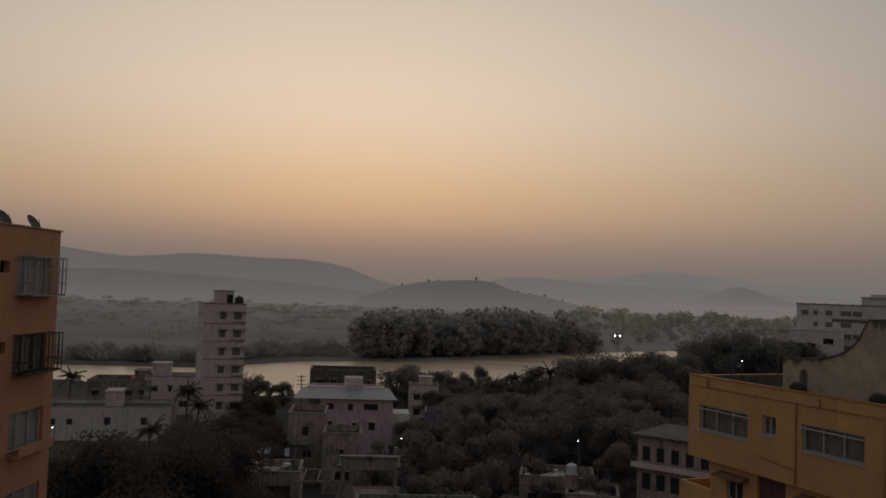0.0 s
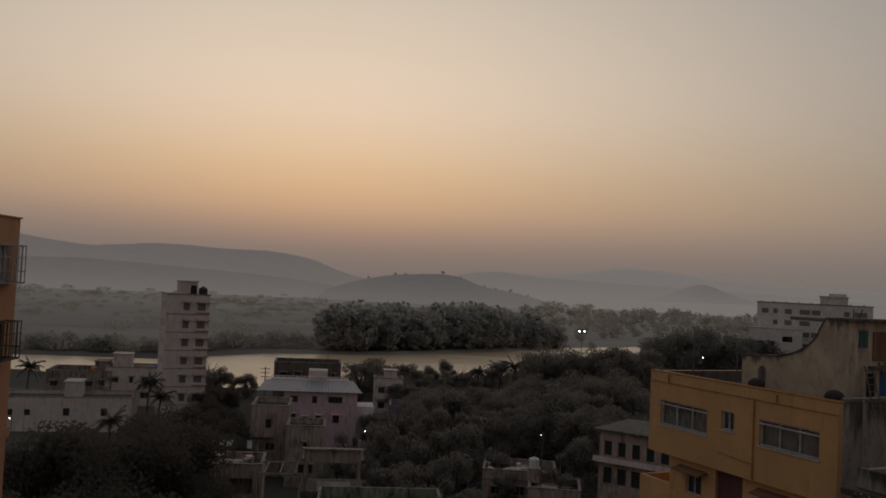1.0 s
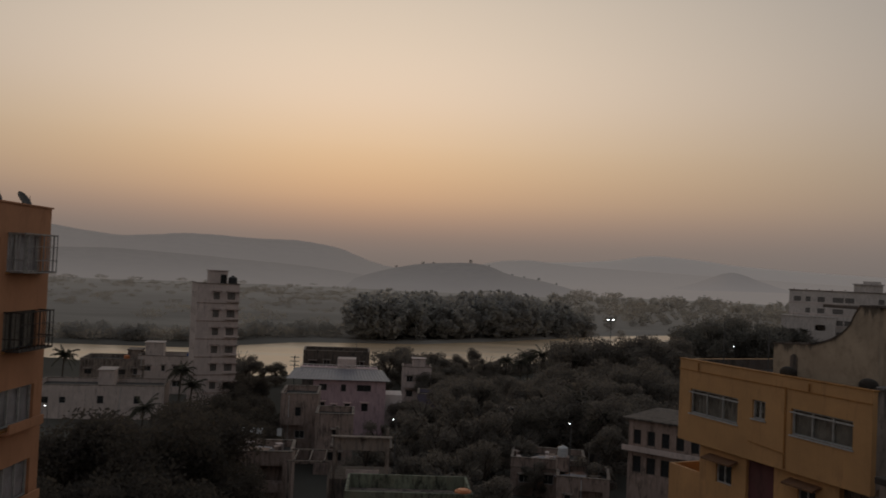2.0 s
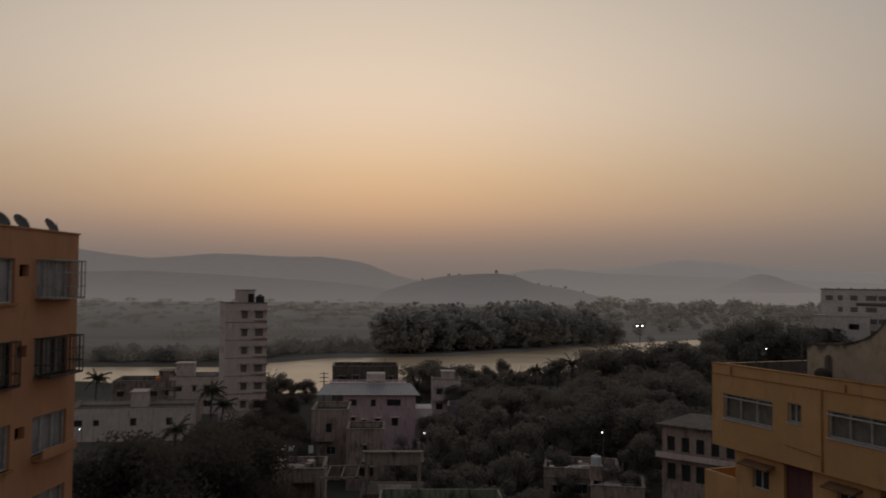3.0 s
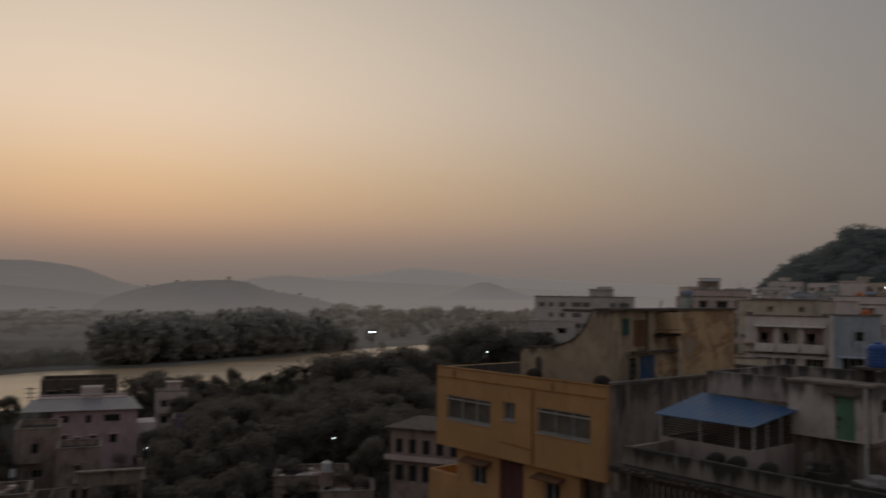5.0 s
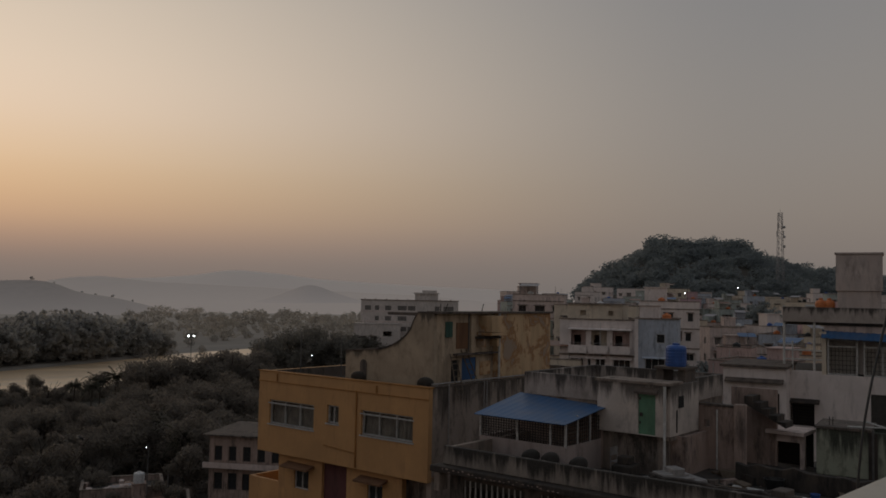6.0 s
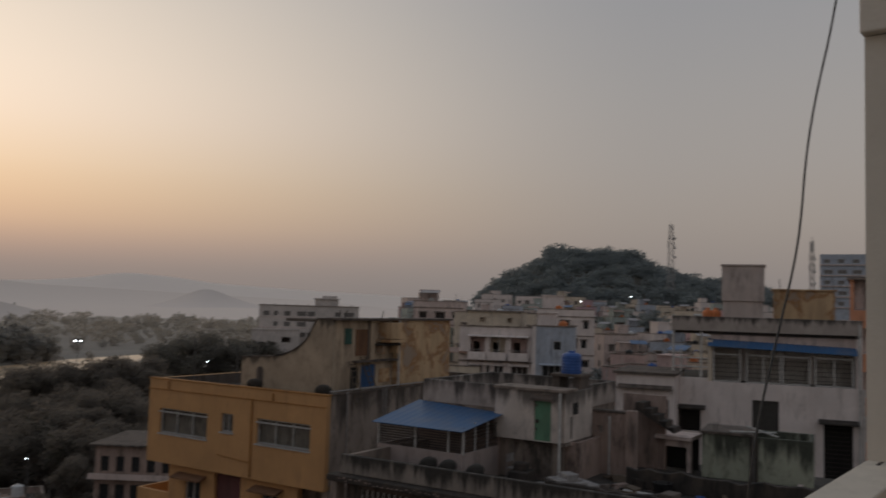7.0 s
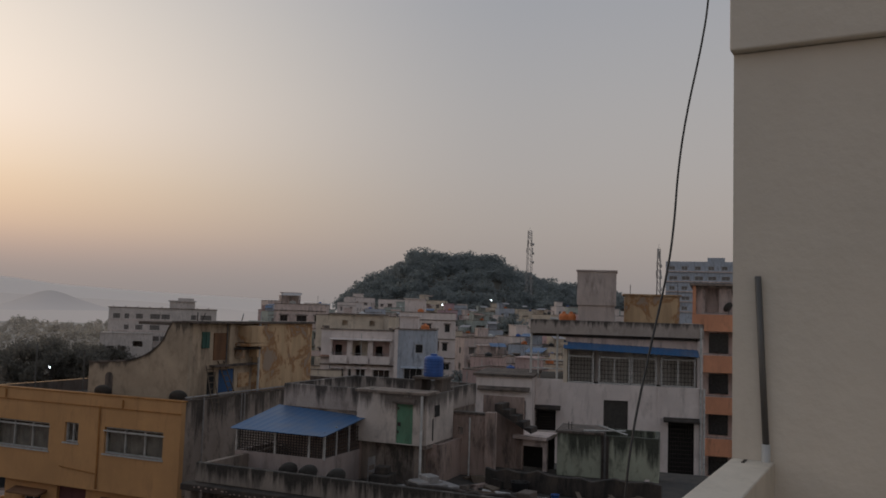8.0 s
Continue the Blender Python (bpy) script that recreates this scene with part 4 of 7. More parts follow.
def house(x, y, rz, L, D, base, top, mat, rng, label, group="town houses", floor=3.0, skip=0.0, open_left=True, tank=True, win=1.3, shades=True, trim="concrete", bare=False, pane="pane", head=0.6):
    """A flat-roofed concrete house: walls with real openings, windows, sun shades, roof edge and a stair head."""
    h = thing("house", label, "house", pose(x, y, base, 0, 0, rz), group)
    H = top - base
    n_st = max(1, int((H - 0.9) / floor))
    first = H - 0.9 - n_st * floor
    holes, sides, wins, galleries = [], [], [], []
    for st in range(n_st):
        zf = first + st * floor
        if n_st - st > 4:
            continue
        nx = max(1, int(L / 2.7))
        gal = rng.random() < 0.35 and L > 5
        g0 = rng.uniform(0.1, 0.45) * L
        g1 = g0 + min(L * 0.45, 3.4)
        if gal:
            holes.append((g0, g1, zf + 0.9, zf + 2.5))
            galleries.append((g0, g1, zf))
        for i in range(nx):
            cx = (i + 0.5) * L / nx + rng.uniform(-0.3, 0.3)
            w = min(win * rng.choice([0.6, 1.0, 1.0, 1.35]), L / nx - 0.45)
            if rng.random() < skip or (gal and g0 - 0.9 < cx < g1 + 0.9):
                continue
            hh = rng.choice([1.05, 1.2, 1.25])
            zz = zf + 0.95
            if rng.random() < 0.12:
                zz, hh, w = zf + 0.08, 2.05, min(0.95, w)
            a = (max(0.3, cx - w / 2), min(L - 0.3, cx + w / 2), zz, zz + hh)
            holes.append(a)
            wins.append((0, a))
        ny = max(1, int(D / 3.4))
        for i in range(ny):
            cy = (i + 0.5) * D / ny
            sides.append((cy - 0.5, cy + 0.5, zf + 1.0, zf + 2.15))
    shell(h, L, D, 0, H, mat, holes, sides, left=open_left)
    for _, a in wins:
        window(h, a[0], a[1], a[2], a[3], 0.1, 2 if a[1] - a[0] > 1.0 else 1, rng.choice(["frame", "dark_frame", "frame"]), pane)
        if shades and a[3] - a[2] < 1.6:
            shade(h, a[0] - 0.2, a[1] + 0.2, a[3] + 0.1, 0.0, trim)
    for a in sides:
        s = ring(a[0], a[1], a[2], a[3], 0.08, 0.16, 0.06)
        s.box(a[0] + 0.06, a[1] - 0.06, 0.11, 0.13, a[2] + 0.06, a[3] - 0.06)
        if open_left:
            s.moved(Matrix(((0, 1, 0, 0), (1, 0, 0, 0.23), (0, 0, 1, 0), (0, 0, 0, 1))))
            s.f = [tuple(reversed(q)) for q in s.f]
        else:
            s.moved(Matrix(((0, -1, 0, L), (1, 0, 0, 0.23), (0, 0, 1, 0), (0, 0, 0, 1))))
        part("window", s, pane, h)
    part("roof_edge", Shape().curb(-0.06, L + 0.06, -0.06, D + 0.06, H, H + 0.12, 0.35), trim, h)
    if rng.random() < head:
        w = min(L * 0.45, rng.uniform(2.2, 3.6))
        sx = rng.uniform(0.2, max(0.3, L - w - 0.3))
        hs = rng.uniform(1.4, 2.4)
        part("stair_head", Shape().box(sx, sx + w, D * 0.45, D * 0.9, H - 0.65, H + hs).box(sx - 0.2, sx + w + 0.2, D * 0.45 - 0.2, D * 0.9 + 0.2, H + hs, H + hs + 0.12), mat, h)
    if rng.random() < 0.5:
        b = Shape().box(L * 0.1, L * 0.6, -0.9, 0, first + (n_st - 1) * floor - 0.12, first + (n_st - 1) * floor).wall(L * 0.1, L * 0.6, first + (n_st - 1) * floor, first + (n_st - 1) * floor + 0.85, -0.9, -0.8)
        part("balcony", b, mat, h)
    for g0, g1, zf in galleries:
        part("balcony", Shape().box(g0 - 0.15, g1 + 0.15, -0.7, 0.0, zf - 0.1, zf + 0.02).wall(g0 - 0.15, g1 + 0.15, zf + 0.02, zf + 0.9, -0.7, -0.6), mat, h)
        part("inner_wall", Shape().box(g0 - 0.3, g1 + 0.3, 1.2, 1.3, zf, zf + 2.6), "old", h, "dim balcony wall")
    if rng.random() < 0.5:
        for st in range(1, n_st + 1):
            if n_st - st < 4:
                part("floor_band", Shape().box(-0.03, L + 0.03, -0.09, -0.002, first + st * floor - 0.28, first + st * floor - 0.12), trim, h)
    if rng.random() < 0.4 and not bare:
        a, w, k = rng.uniform(0.1, 0.4) * L, rng.uniform(0.3, 0.5) * L, rng.choice(["blue_sheet", "grey_sheet", "grey_sheet", "rust_sheet"])
        part("lean_to", Shape().add([(a, 0.4, H + 1.5), (a + w, 0.4, H + 1.5), (a + w, D * 0.42, H + 2.0), (a, D * 0.42, H + 2.0), (a, 0.4, H + 1.54), (a + w, 0.4, H + 1.54), (a + w, D * 0.42, H + 2.04), (a, D * 0.42, H + 2.04)], [(0, 3, 2, 1), (4, 5, 6, 7), (0, 1, 5, 4), (1, 2, 6, 5), (2, 3, 7, 6), (3, 0, 4, 7)]), str(k), h, "sheet-metal roof shelter")
        for px in (a + 0.1, a + w - 0.1):
            part("post", Shape().rod((px, 0.5, H - 0.7), (px, 0.5, H + 1.52), 0.04, n=6), "grey_pipe", h)
    if rng.random() < 0.55:
        part("antenna", Shape().rod((L * 0.8, D * 0.5, H - 0.7), (L * 0.8, D * 0.5, H + rng.uniform(1.5, 3.0)), 0.035, n=6), "grey_pipe", h)
    if rng.random() < 0.5:
        px = L * rng.uniform(0.05, 0.95)
        part("drain", Shape().rod((px, -0.07, 0), (px, -0.07, H - 0.2), 0.05, n=6), "pipe", h)
    if tank and rng.random() < 0.7:
        c = pose(x, y, 0, 0, 0, rz) @ Vector((rng.uniform(0.8, max(0.9, L - 0.8)), D * 0.3, 0))
        k = rng.choice(["black_plastic", "black_plastic", "white_plastic", "orange_plastic", "blue_plastic"])
        water_tank(pose(c.x, c.y, top - 0.65), 0.55, 1.25, k, k.split("_")[0] + " plastic water tank on a flat roof")
    return h


# ---- own building: balcony parapet, side wall, cable ----
WALL_AT = (1.62, 0.838)
wall_m = pose(*WALL_AT, EYE, 0, 0, -74.0)
wall = thing("side_wall", "warm white painted wall of the balcony with a beam above", "wall", wall_m, kind="structure")
part("wall_face", Shape().box(0, 4.5, 0, 0.25, -1.4, 0.532), "own", wall)
part("beam", Shape().box(-0.004, 4.5, -0.022, 0.25, 0.534, 1.6), "own", wall, bevel=0.004)
par_m = pose(*WALL_AT, EYE, 0, 0, 17.2)
par = thing("parapet", "white painted balcony parapet with a worn top", "parapet", par_m, kind="structure")
part("coping", Shape().box(-4.6, -0.001, -0.076, 0.0, -0.32, -0.242), "own_top", par, bevel=0.003)
part("parapet_wall", Shape().box(-4.6, -0.001, -0.072, -0.004, -1.4, -0.32), "own", par)
solo("floor", Shape().box(-4.6, 2.5, -5.0, 0.0, -1.6, -1.402), "own_top", "pale balcony floor slab", "floor", par_m, kind="structure")
solo("wall_back", Shape().box(-4.6, 2.5, -2.8, -2.6, -1.4, 1.6), "own", "plain painted wall behind the balcony", "wall", par_m, kind="structure")
solo("wall_below", Shape().box(-4.6, 2.5, -9.0, -0.02, -27, -1.61), "own", "painted outer walls of the block under the balcony", "wall", par_m, kind="structure")
drain = thing("drain_pipe", "dark grey pipe standing against the balcony wall", "pipe", wall_m)
part("pipe", Shape().rod((0.062, -0.010, -0.215), (0.047, -0.009, 0.099), 0.006, n=12), "grey_pipe", drain, smooth=True)
part("socket", Shape().rod((0.066, -0.012, -1.39), (0.062, -0.011, -0.21), 0.008, n=12), "pipe", drain, "white plastic socket", smooth=True)
for x in (-0.02, -0.035, -0.05):
    part("chip", Shape().box(x, x + 0.006, -0.03, -0.024, -0.2425, -0.2405), "grille", par, "small dark scuff")

cable = bpy.data.curves.new("cable", "CURVE")
cable.dimensions, cable.bevel_depth, cable.bevel_resolution = "3D", 0.0022, 2
CABLE = [(62.4, 40), (61.95, 24), (61.92, 20.56), (61.40, 17.5), (60.53, 13.6), (60.02, 10.0), (59.81, 6.3), (59.44, 3.3), (58.35, -1.9), (57.33, -7.1), (56.85, -11.4), (56.2, -22), (55.5, -40)]
sp = cable.splines.new("NURBS")
sp.points.add(len(CABLE) - 1)
for p, (az, el) in zip(sp.points, CABLE):
    d = 1.66 + 0.012 * min(24, max(-14, el))
    p.co = (d * math.sin(radians(az)) + 0.1, d * math.cos(radians(az)) + 0.08, EYE + 0.01 + d * math.tan(radians(el)), 1)
sp.order_u, sp.use_endpoint_u = 3, True
cable.materials.append(M["cable"])
tagged(new("cable", cable), "thin black cable hanging down past the balcony", "cable")


# ---- ochre block with the curved parapet ----
Y0 = (11.5, 39.1, 0.0)
yel = thing("apartment_block", "ochre painted block with overhanging upper floor and stained roof walls", "building", pose(*Y0, 0, 0, -67.4))
T = EYE - 3.6
holes = [(0.77, 3.80, EYE - 5.96, EYE - 4.87), (4.64, 5.36, EYE - 5.53, EYE - 4.76), (6.72, 9.60, EYE - 5.80, EYE - 4.78)]
yw = Shape().wall(0, 10.4, EYE - 7.27, T, 0, 0.25, holes)
part("upper_wall", yw, "yellow", yel, bevel=0.012)
part("upper_floor", Shape().box(0, 10.4, 0.25, 1.2, EYE - 7.27, EYE - 7.05), "yellow", yel)
part("roof", Shape().box(0.25, 10.15, 0.25, 12, T - 0.75, T - 0.5), "roof", yel)
part("cornice", Shape().box(-0.03, 10.43, -0.035, 0.0, T - 0.46, T - 0.42).box(-0.04, 10.44, -0.03, 0.28, T, T + 0.05), "yellow_trim", yel)
part("far_wall", Shape().box(0, 0.25, 0.25, 12, EYE - 7.27, T), "yellow", yel)
part("far_wall", Shape().box(1.16, 1.38, 0.6, 12, 8, EYE - 7.272), "yellow", yel)
part("parapet_lining", Shape().box(0.252, 0.3, 0.3, 11.9, T - 0.5, T - 0.004).box(0.3, 10.1, 11.8, 12.0, T - 0.5, T + 0.25), "dark_concrete", yel, "blackened inner parapet")
part("side_wall", Shape().box(10.15, 10.4, 0.25, 12, 8, T), "cliff", yel, "mould-streaked bare concrete side wall")
low = [(2.23, 3.2, EYE - 8.76, EYE - 7.85), (4.05, 5.6, EYE - 9.4, EYE - 7.37), (6.84, 7.71, EYE - 8.81, EYE - 7.83)]
part("lower_wall", Shape().wall(1.15, 8.79, 8, EYE - 7.272, 0.35, 0.6, low), "yellow", yel)
part("lower_wall", Shape().box(8.79, 10.15, 0.95, 1.2, 8, EYE - 7.272).box(8.54, 8.79, 0.6, 1.2, 8, EYE - 7.272), "concrete", yel)
part("balcony", Shape().wall(-1.4, 1.15, EYE - 12, EYE - 8.75, 0.7, 0.85).box(-1.4, 1.15, 0.85, 3, EYE - 9.9, EYE - 9.8).box(-1.4, -1.25, 0.85, 3, EYE - 12, EYE - 8.75), "yellow", yel, "ochre lower balcony")
# room shade painted as near-black sheets behind the windows
part("inner_wall", Shape().box(0.25, 10.15, 1.6, 1.75, EYE - 7.0, T - 0.76), "dark", yel, "near-black inner wall painted as dim rooms")
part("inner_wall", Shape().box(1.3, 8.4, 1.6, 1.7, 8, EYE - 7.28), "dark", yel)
for (a, b, c, d), n in zip(holes, (3, 2, 3)):
    window(yel, a, b, c, d, 0.10, n, "frame", "glass", 0.055)
    cur = Shape()
    k = int((b - a) / 0.07)
    vs = [(a + (b - a) * i / k, 0.235 + 0.03 * math.sin(i * 1.7) + 0.015 * math.sin(i * 0.6), z) for z in (c - 0.1, d + 0.02) for i in range(k + 1)]
    cur.add(vs, [(i, i + 1, i + k + 2, i + k + 1) for i in range(k)])
    part("curtain", cur, "curtain", yel, "dull drawn curtain", smooth=True)
for x0, x1, z0, z1 in holes[::2]:
    part("lintel", Shape().box(x0 - 0.05, x1 + 0.05, -0.03, 0.02, z1 - 0.17, z1 - 0.12), "frame", yel)
for x0, x1, z0, z1 in holes:
    part("sill", Shape().box(x0 - 0.06, x1 + 0.06, -0.05, 0.1, z0 - 0.06, z0), "frame", yel)
window(yel, *low[0], 0.43, 2, "frame", "pane")
window(yel, *low[2], 0.43, 2, "frame", "pane")
part("door_panel", Shape().box(low[1][0], low[1][1], 0.5, 0.56, low[1][2], low[1][3]), "maroon", yel, "dark maroon shutter")
shade(yel, 1.78, 3.55, EYE - 7.69, 0.35, "brown_door", 0.5)
shade(yel, 6.44, 8.0, EYE - 7.64, 0.35, "brown_door", 0.5)
for x, z0, z1 in ((6.45, EYE - 7.2, T - 0.4), (1.3, T - 0.4, T - 0.05), (7.6, T - 0.4, T - 0.1)):
    part("drain", Shape().rod((x, -0.04, z0), (x, -0.04, z1), 0.035), "yellow_trim", yel)
part("drain", Shape().rod((4.5, -0.03, EYE - 6.5), (6.45, -0.03, EYE - 6.62), 0.02), "yellow_trim", yel)
part("ledge", Shape().box(10.15, 10.43, 0.28, 12, T, T + 0.06), "dark_concrete", yel)
# curved wall over the roof: low at one end, sweeping up to the stair tower
cw, z_lo, z_hi = [], EYE - 2.45, EYE - 0.66
X0, X1, Z0 = 4.70, 9.75, T - 0.5
for i in range(25):
    u = i / 24
    x = X0 + (X1 - X0) * u
    if u < 0.28:
        z = z_lo + 0.12 * u / 0.28
    elif u < 0.80:
        k = (u - 0.28) / 0.52
        z = z_lo + 0.12 + (z_hi - z_lo - 0.12) * (1 - math.sqrt(max(0.0, 1 - k * k)))
    else:
        z = z_hi
    cw.append((x, z))
part("curved_wall", Shape().prism([(X0, Z0)] + [(X1, Z0)] + list(reversed(cw)), 1.0, 1.2), "swept", yel, "stained beige wall with a swept top")
cap = Shape().prism(cw + [(x, z + 0.07) for x, z in reversed(cw)], 0.96, 1.24)
part("coping", cap, "dark_concrete", yel, "blackened coping")
# flat dark panel on the wall face stands in for a recess's shade
niche = [(5.62, EYE - 3.7), (6.0, EYE - 3.7)] + [(5.81 + 0.19 * math.cos(radians(a)), EYE - 2.95 + 0.19 * math.sin(radians(a))) for a in range(0, 181, 20)]
part("niche", Shape().prism(niche, 0.975, 0.998), "dark_concrete", yel, "dark arched panel painted as a shaded recess")
# stair tower side: the wall that turns back from the end of the swept wall
tower_holes = [(1.0, 1.55, EYE - 3.55, EYE - 2.62), (1.72, 2.75, EYE - 3.5, EYE - 2.55)]
turn = Matrix(((0, -1, 0, X1), (1, 0, 0, 1.2), (0, 0, 1, 0), (0, 0, 0, 1)))


def on_side(s):
    return s.moved(turn)


part("stair_tower", on_side(Shape().wall(0, 4.0, Z0, z_hi, 0, 0.2, tower_holes)), "beige", yel)
part("stair_tower", on_side(Shape().box(4.0, 8.4, -0.25, 0.2, Z0, z_hi)), "rusty", yel, "peeling ochre tower wall")
part("stair_tower", on_side(Shape().box(0, 8.4, 0.2, 0.4, z_hi - 0.1, z_hi).box(-0.2, 8.5, -0.35, 0.4, z_hi + 0.002, z_hi + 0.09)), "dark_concrete", yel)
part("stair_tower", Shape().box(X0 + 2.2, X1 - 0.2, 1.3, 9.4, z_hi - 0.12, z_hi - 0.002), "dark_concrete", yel)
# black sheet in the opening paints its shade
part("door", on_side(Shape().box(1.0, 1.55, 0.08, 0.12, EYE - 4.1, EYE - 2.62)), "dark", yel, "near-black sheet painted as a doorway's shade")
part("door", on_side(Shape().box(1.72, 2.75, 0.05, 0.1, EYE - 4.1, EYE - 2.55)), "blue_door", yel, "faded blue door")
part("shutter", on_side(Shape().box(0.55, 1.0, -0.05, 0.0, EYE - 1.65, EYE - 1.0).box(0.76, 0.79, -0.07, 0.0, EYE - 1.65, EYE - 1.0)), "teal", yel, "dark green shutter")
part("shutter", on_side(Shape().box(1.3, 2.1, -0.04, 0.0, EYE - 2.15, EYE - 1.05)), "brown_door", yel, "brown timber hatch")
part("water_box", on_side(Shape().box(2.9, 3.9, -0.7, 0.0, EYE - 1.45, EYE - 0.75).box(2.75, 4.0, -0.75, 0.0, EYE - 1.6, EYE - 1.48)), "rusty", yel, "boxed tank on a slab")
part("drain", on_side(Shape().rod((4.05, -0.3, Z0), (4.05, -0.3, z_hi), 0.05)), "pipe", yel)
part("pilaster", on_side(Shape().box(2.2, 2.5, -0.12, -0.002, EYE - 2.5, z_hi)), "beige", yel)
part("ledge", on_side(Shape().box(1.1, 4.05, -0.28, -0.002, EYE - 2.42, EYE - 2.34)), "dark_concrete", yel, "mouldy ledge over the doors")
part("ledge", on_side(Shape().box(4.1, 8.3, -0.31, -0.252, Z0 + 0.05, Z0 + 0.5)), "old", yel)
part("ledge", on_side(Shape().box(2.55, 4.0, -0.45, -0.002, EYE - 1.75, EYE - 1.66)), "sooty", yel)
for px in (2.75, 3.75):
    part("bracket", on_side(Shape().box(px, px + 0.15, -0.4, -0.002, EYE - 2.1, EYE - 1.75)), "rusty", yel)
part("window", on_side(ring(3.0, 3.75, EYE - 3.35, EYE - 2.75, -0.04, 0.0, 0.06).box(3.06, 3.69, -0.03, -0.01, EYE - 3.29, EYE - 2.81)), "rusty", yel, "walled-up ochre window")
for px, lean in ((0.35, -0.12), (0.6, 0.1), (3.2, 0.03)):
    part("rod", on_side(Shape().rod((px, 0.1, z_hi), (px + lean, 0.0, z_hi + 0.42), 0.02)), "grille", yel)
part("pipe", on_side(Shape().rod((2.1, -0.06, EYE - 2.3), (2.1, -0.06, z_hi), 0.03)), "grey_pipe", yel)
lad = Shape()
for dx in (0.0, 0.4):
    lad.rod((0.35 + dx, -0.9, T - 0.5), (0.85 + dx, -0.05, T + 1.25), 0.025)
for k in range(7):
    u = k / 7 + 0.06
    lad.rod((0.35 + 0.5 * u, -0.9 + 0.85 * u, T - 0.5 + 1.75 * u), (0.75 + 0.5 * u, -0.9 + 0.85 * u, T - 0.5 + 1.75 * u), 0.02)
lad.moved(turn)
solo("ladder", lad, "wood", "old wooden ladder leaning on the stair tower", "ladder", pose(*Y0, 0, 0, -67.4))
lad2 = Shape()
for dx in (0.0, 0.35):
    lad2.rod((2.2 + dx, -0.5, T - 0.5), (1.6 + dx, -0.04, T + 1.4), 0.025)
for k in range(8):
    u = k / 8 + 0.06
    lad2.rod((2.2 - 0.6 * u, -0.5 + 0.46 * u, T - 0.5 + 1.9 * u), (2.55 - 0.6 * u, -0.5 + 0.46 * u, T - 0.5 + 1.9 * u), 0.018)
lad2.moved(turn)
solo("ladder", lad2, "wood", "second narrow ladder against the stained wall", "ladder", pose(*Y0, 0, 0, -67.4))
rail = Shape()
for y in (0.6, 2.4, 4.2, 6.0, 7.8, 9.6):
    rail.rod((10.30, y, T), (10.30, y, T + 0.12), 0.03)
rail.rod((10.30, 0.3, T + 0.14), (10.30, 10.0, T + 0.14), 0.035)
for y in (1.2, 3.6, 3.8):
    rail.rod((10.46, y, T + 0.1), (10.46, y, T - 3.2), 0.028)
solo("pipe_rail", rail, "iron", "dull white pipes along the concrete roof edge", "pipe", pose(*Y0, 0, 0, -67.4))
for lx, ly, sz in ((6.0, 0.5, 0.33), (9.7, 0.6, 0.35)):
    c = yel.matrix_world @ Vector((lx, ly, T - 0.5))
    dish(pose(*c, 0, 0, 0), sz, 55, 150)
for lx in (0.6, 3.4):
    c = yel.matrix_world @ Vector((lx, 2.0, T - 0.5))
    solo("rod", Shape().rod((0, 0, 0), (0, 0, 2.3 if lx < 1 else 2.1), 0.03), "grey_pipe", "thin iron rod standing on the roof", "rod", pose(*c))

# ---- orange block with caged balconies ----
O_M = pose(-15.86, 19.6, 0, 0, 0, 88.5)
org = thing("apartment_block", "orange painted apartment block with caged balconies", "building", O_M)
OT = EYE + 1.74
oh, ow = [], []
for k in range(6):
    z = EYE + 0.66 - 2.88 * k
    for a, b, lo in ((6.2, 9.45, z - 1.55), (10.85, 13.35, z - 1.42), (1.5, 5.0, z - 1.55)):
        oh.append((a, b, lo, z))
        ow.append((a, b, lo, z, k))
    oh.append((9.72, 10.35, z - 0.62, z - 0.2))
part("front_wall", Shape().wall(-6, 14.0, 6, OT, 0, 0.25, oh), "orange", org)
part("end_wall", Shape().box(13.75, 14.0, 0.25, 11, 6, OT), "orange", org)
part("roof", Shape().box(-6, 13.75, 0.25, 11, OT - 0.5, OT - 0.3), "roof", org)
part("coping", Shape().box(-6, 14.06, -0.06, 0.3, OT, OT + 0.06), "orange", org)
# one near-black sheet stands for the shade of all rooms
part("inner_wall", Shape().box(-6, 13.7, 1.5, 1.6, 6, OT - 0.5), "dark", org, "near-black sheet painted as dim rooms")
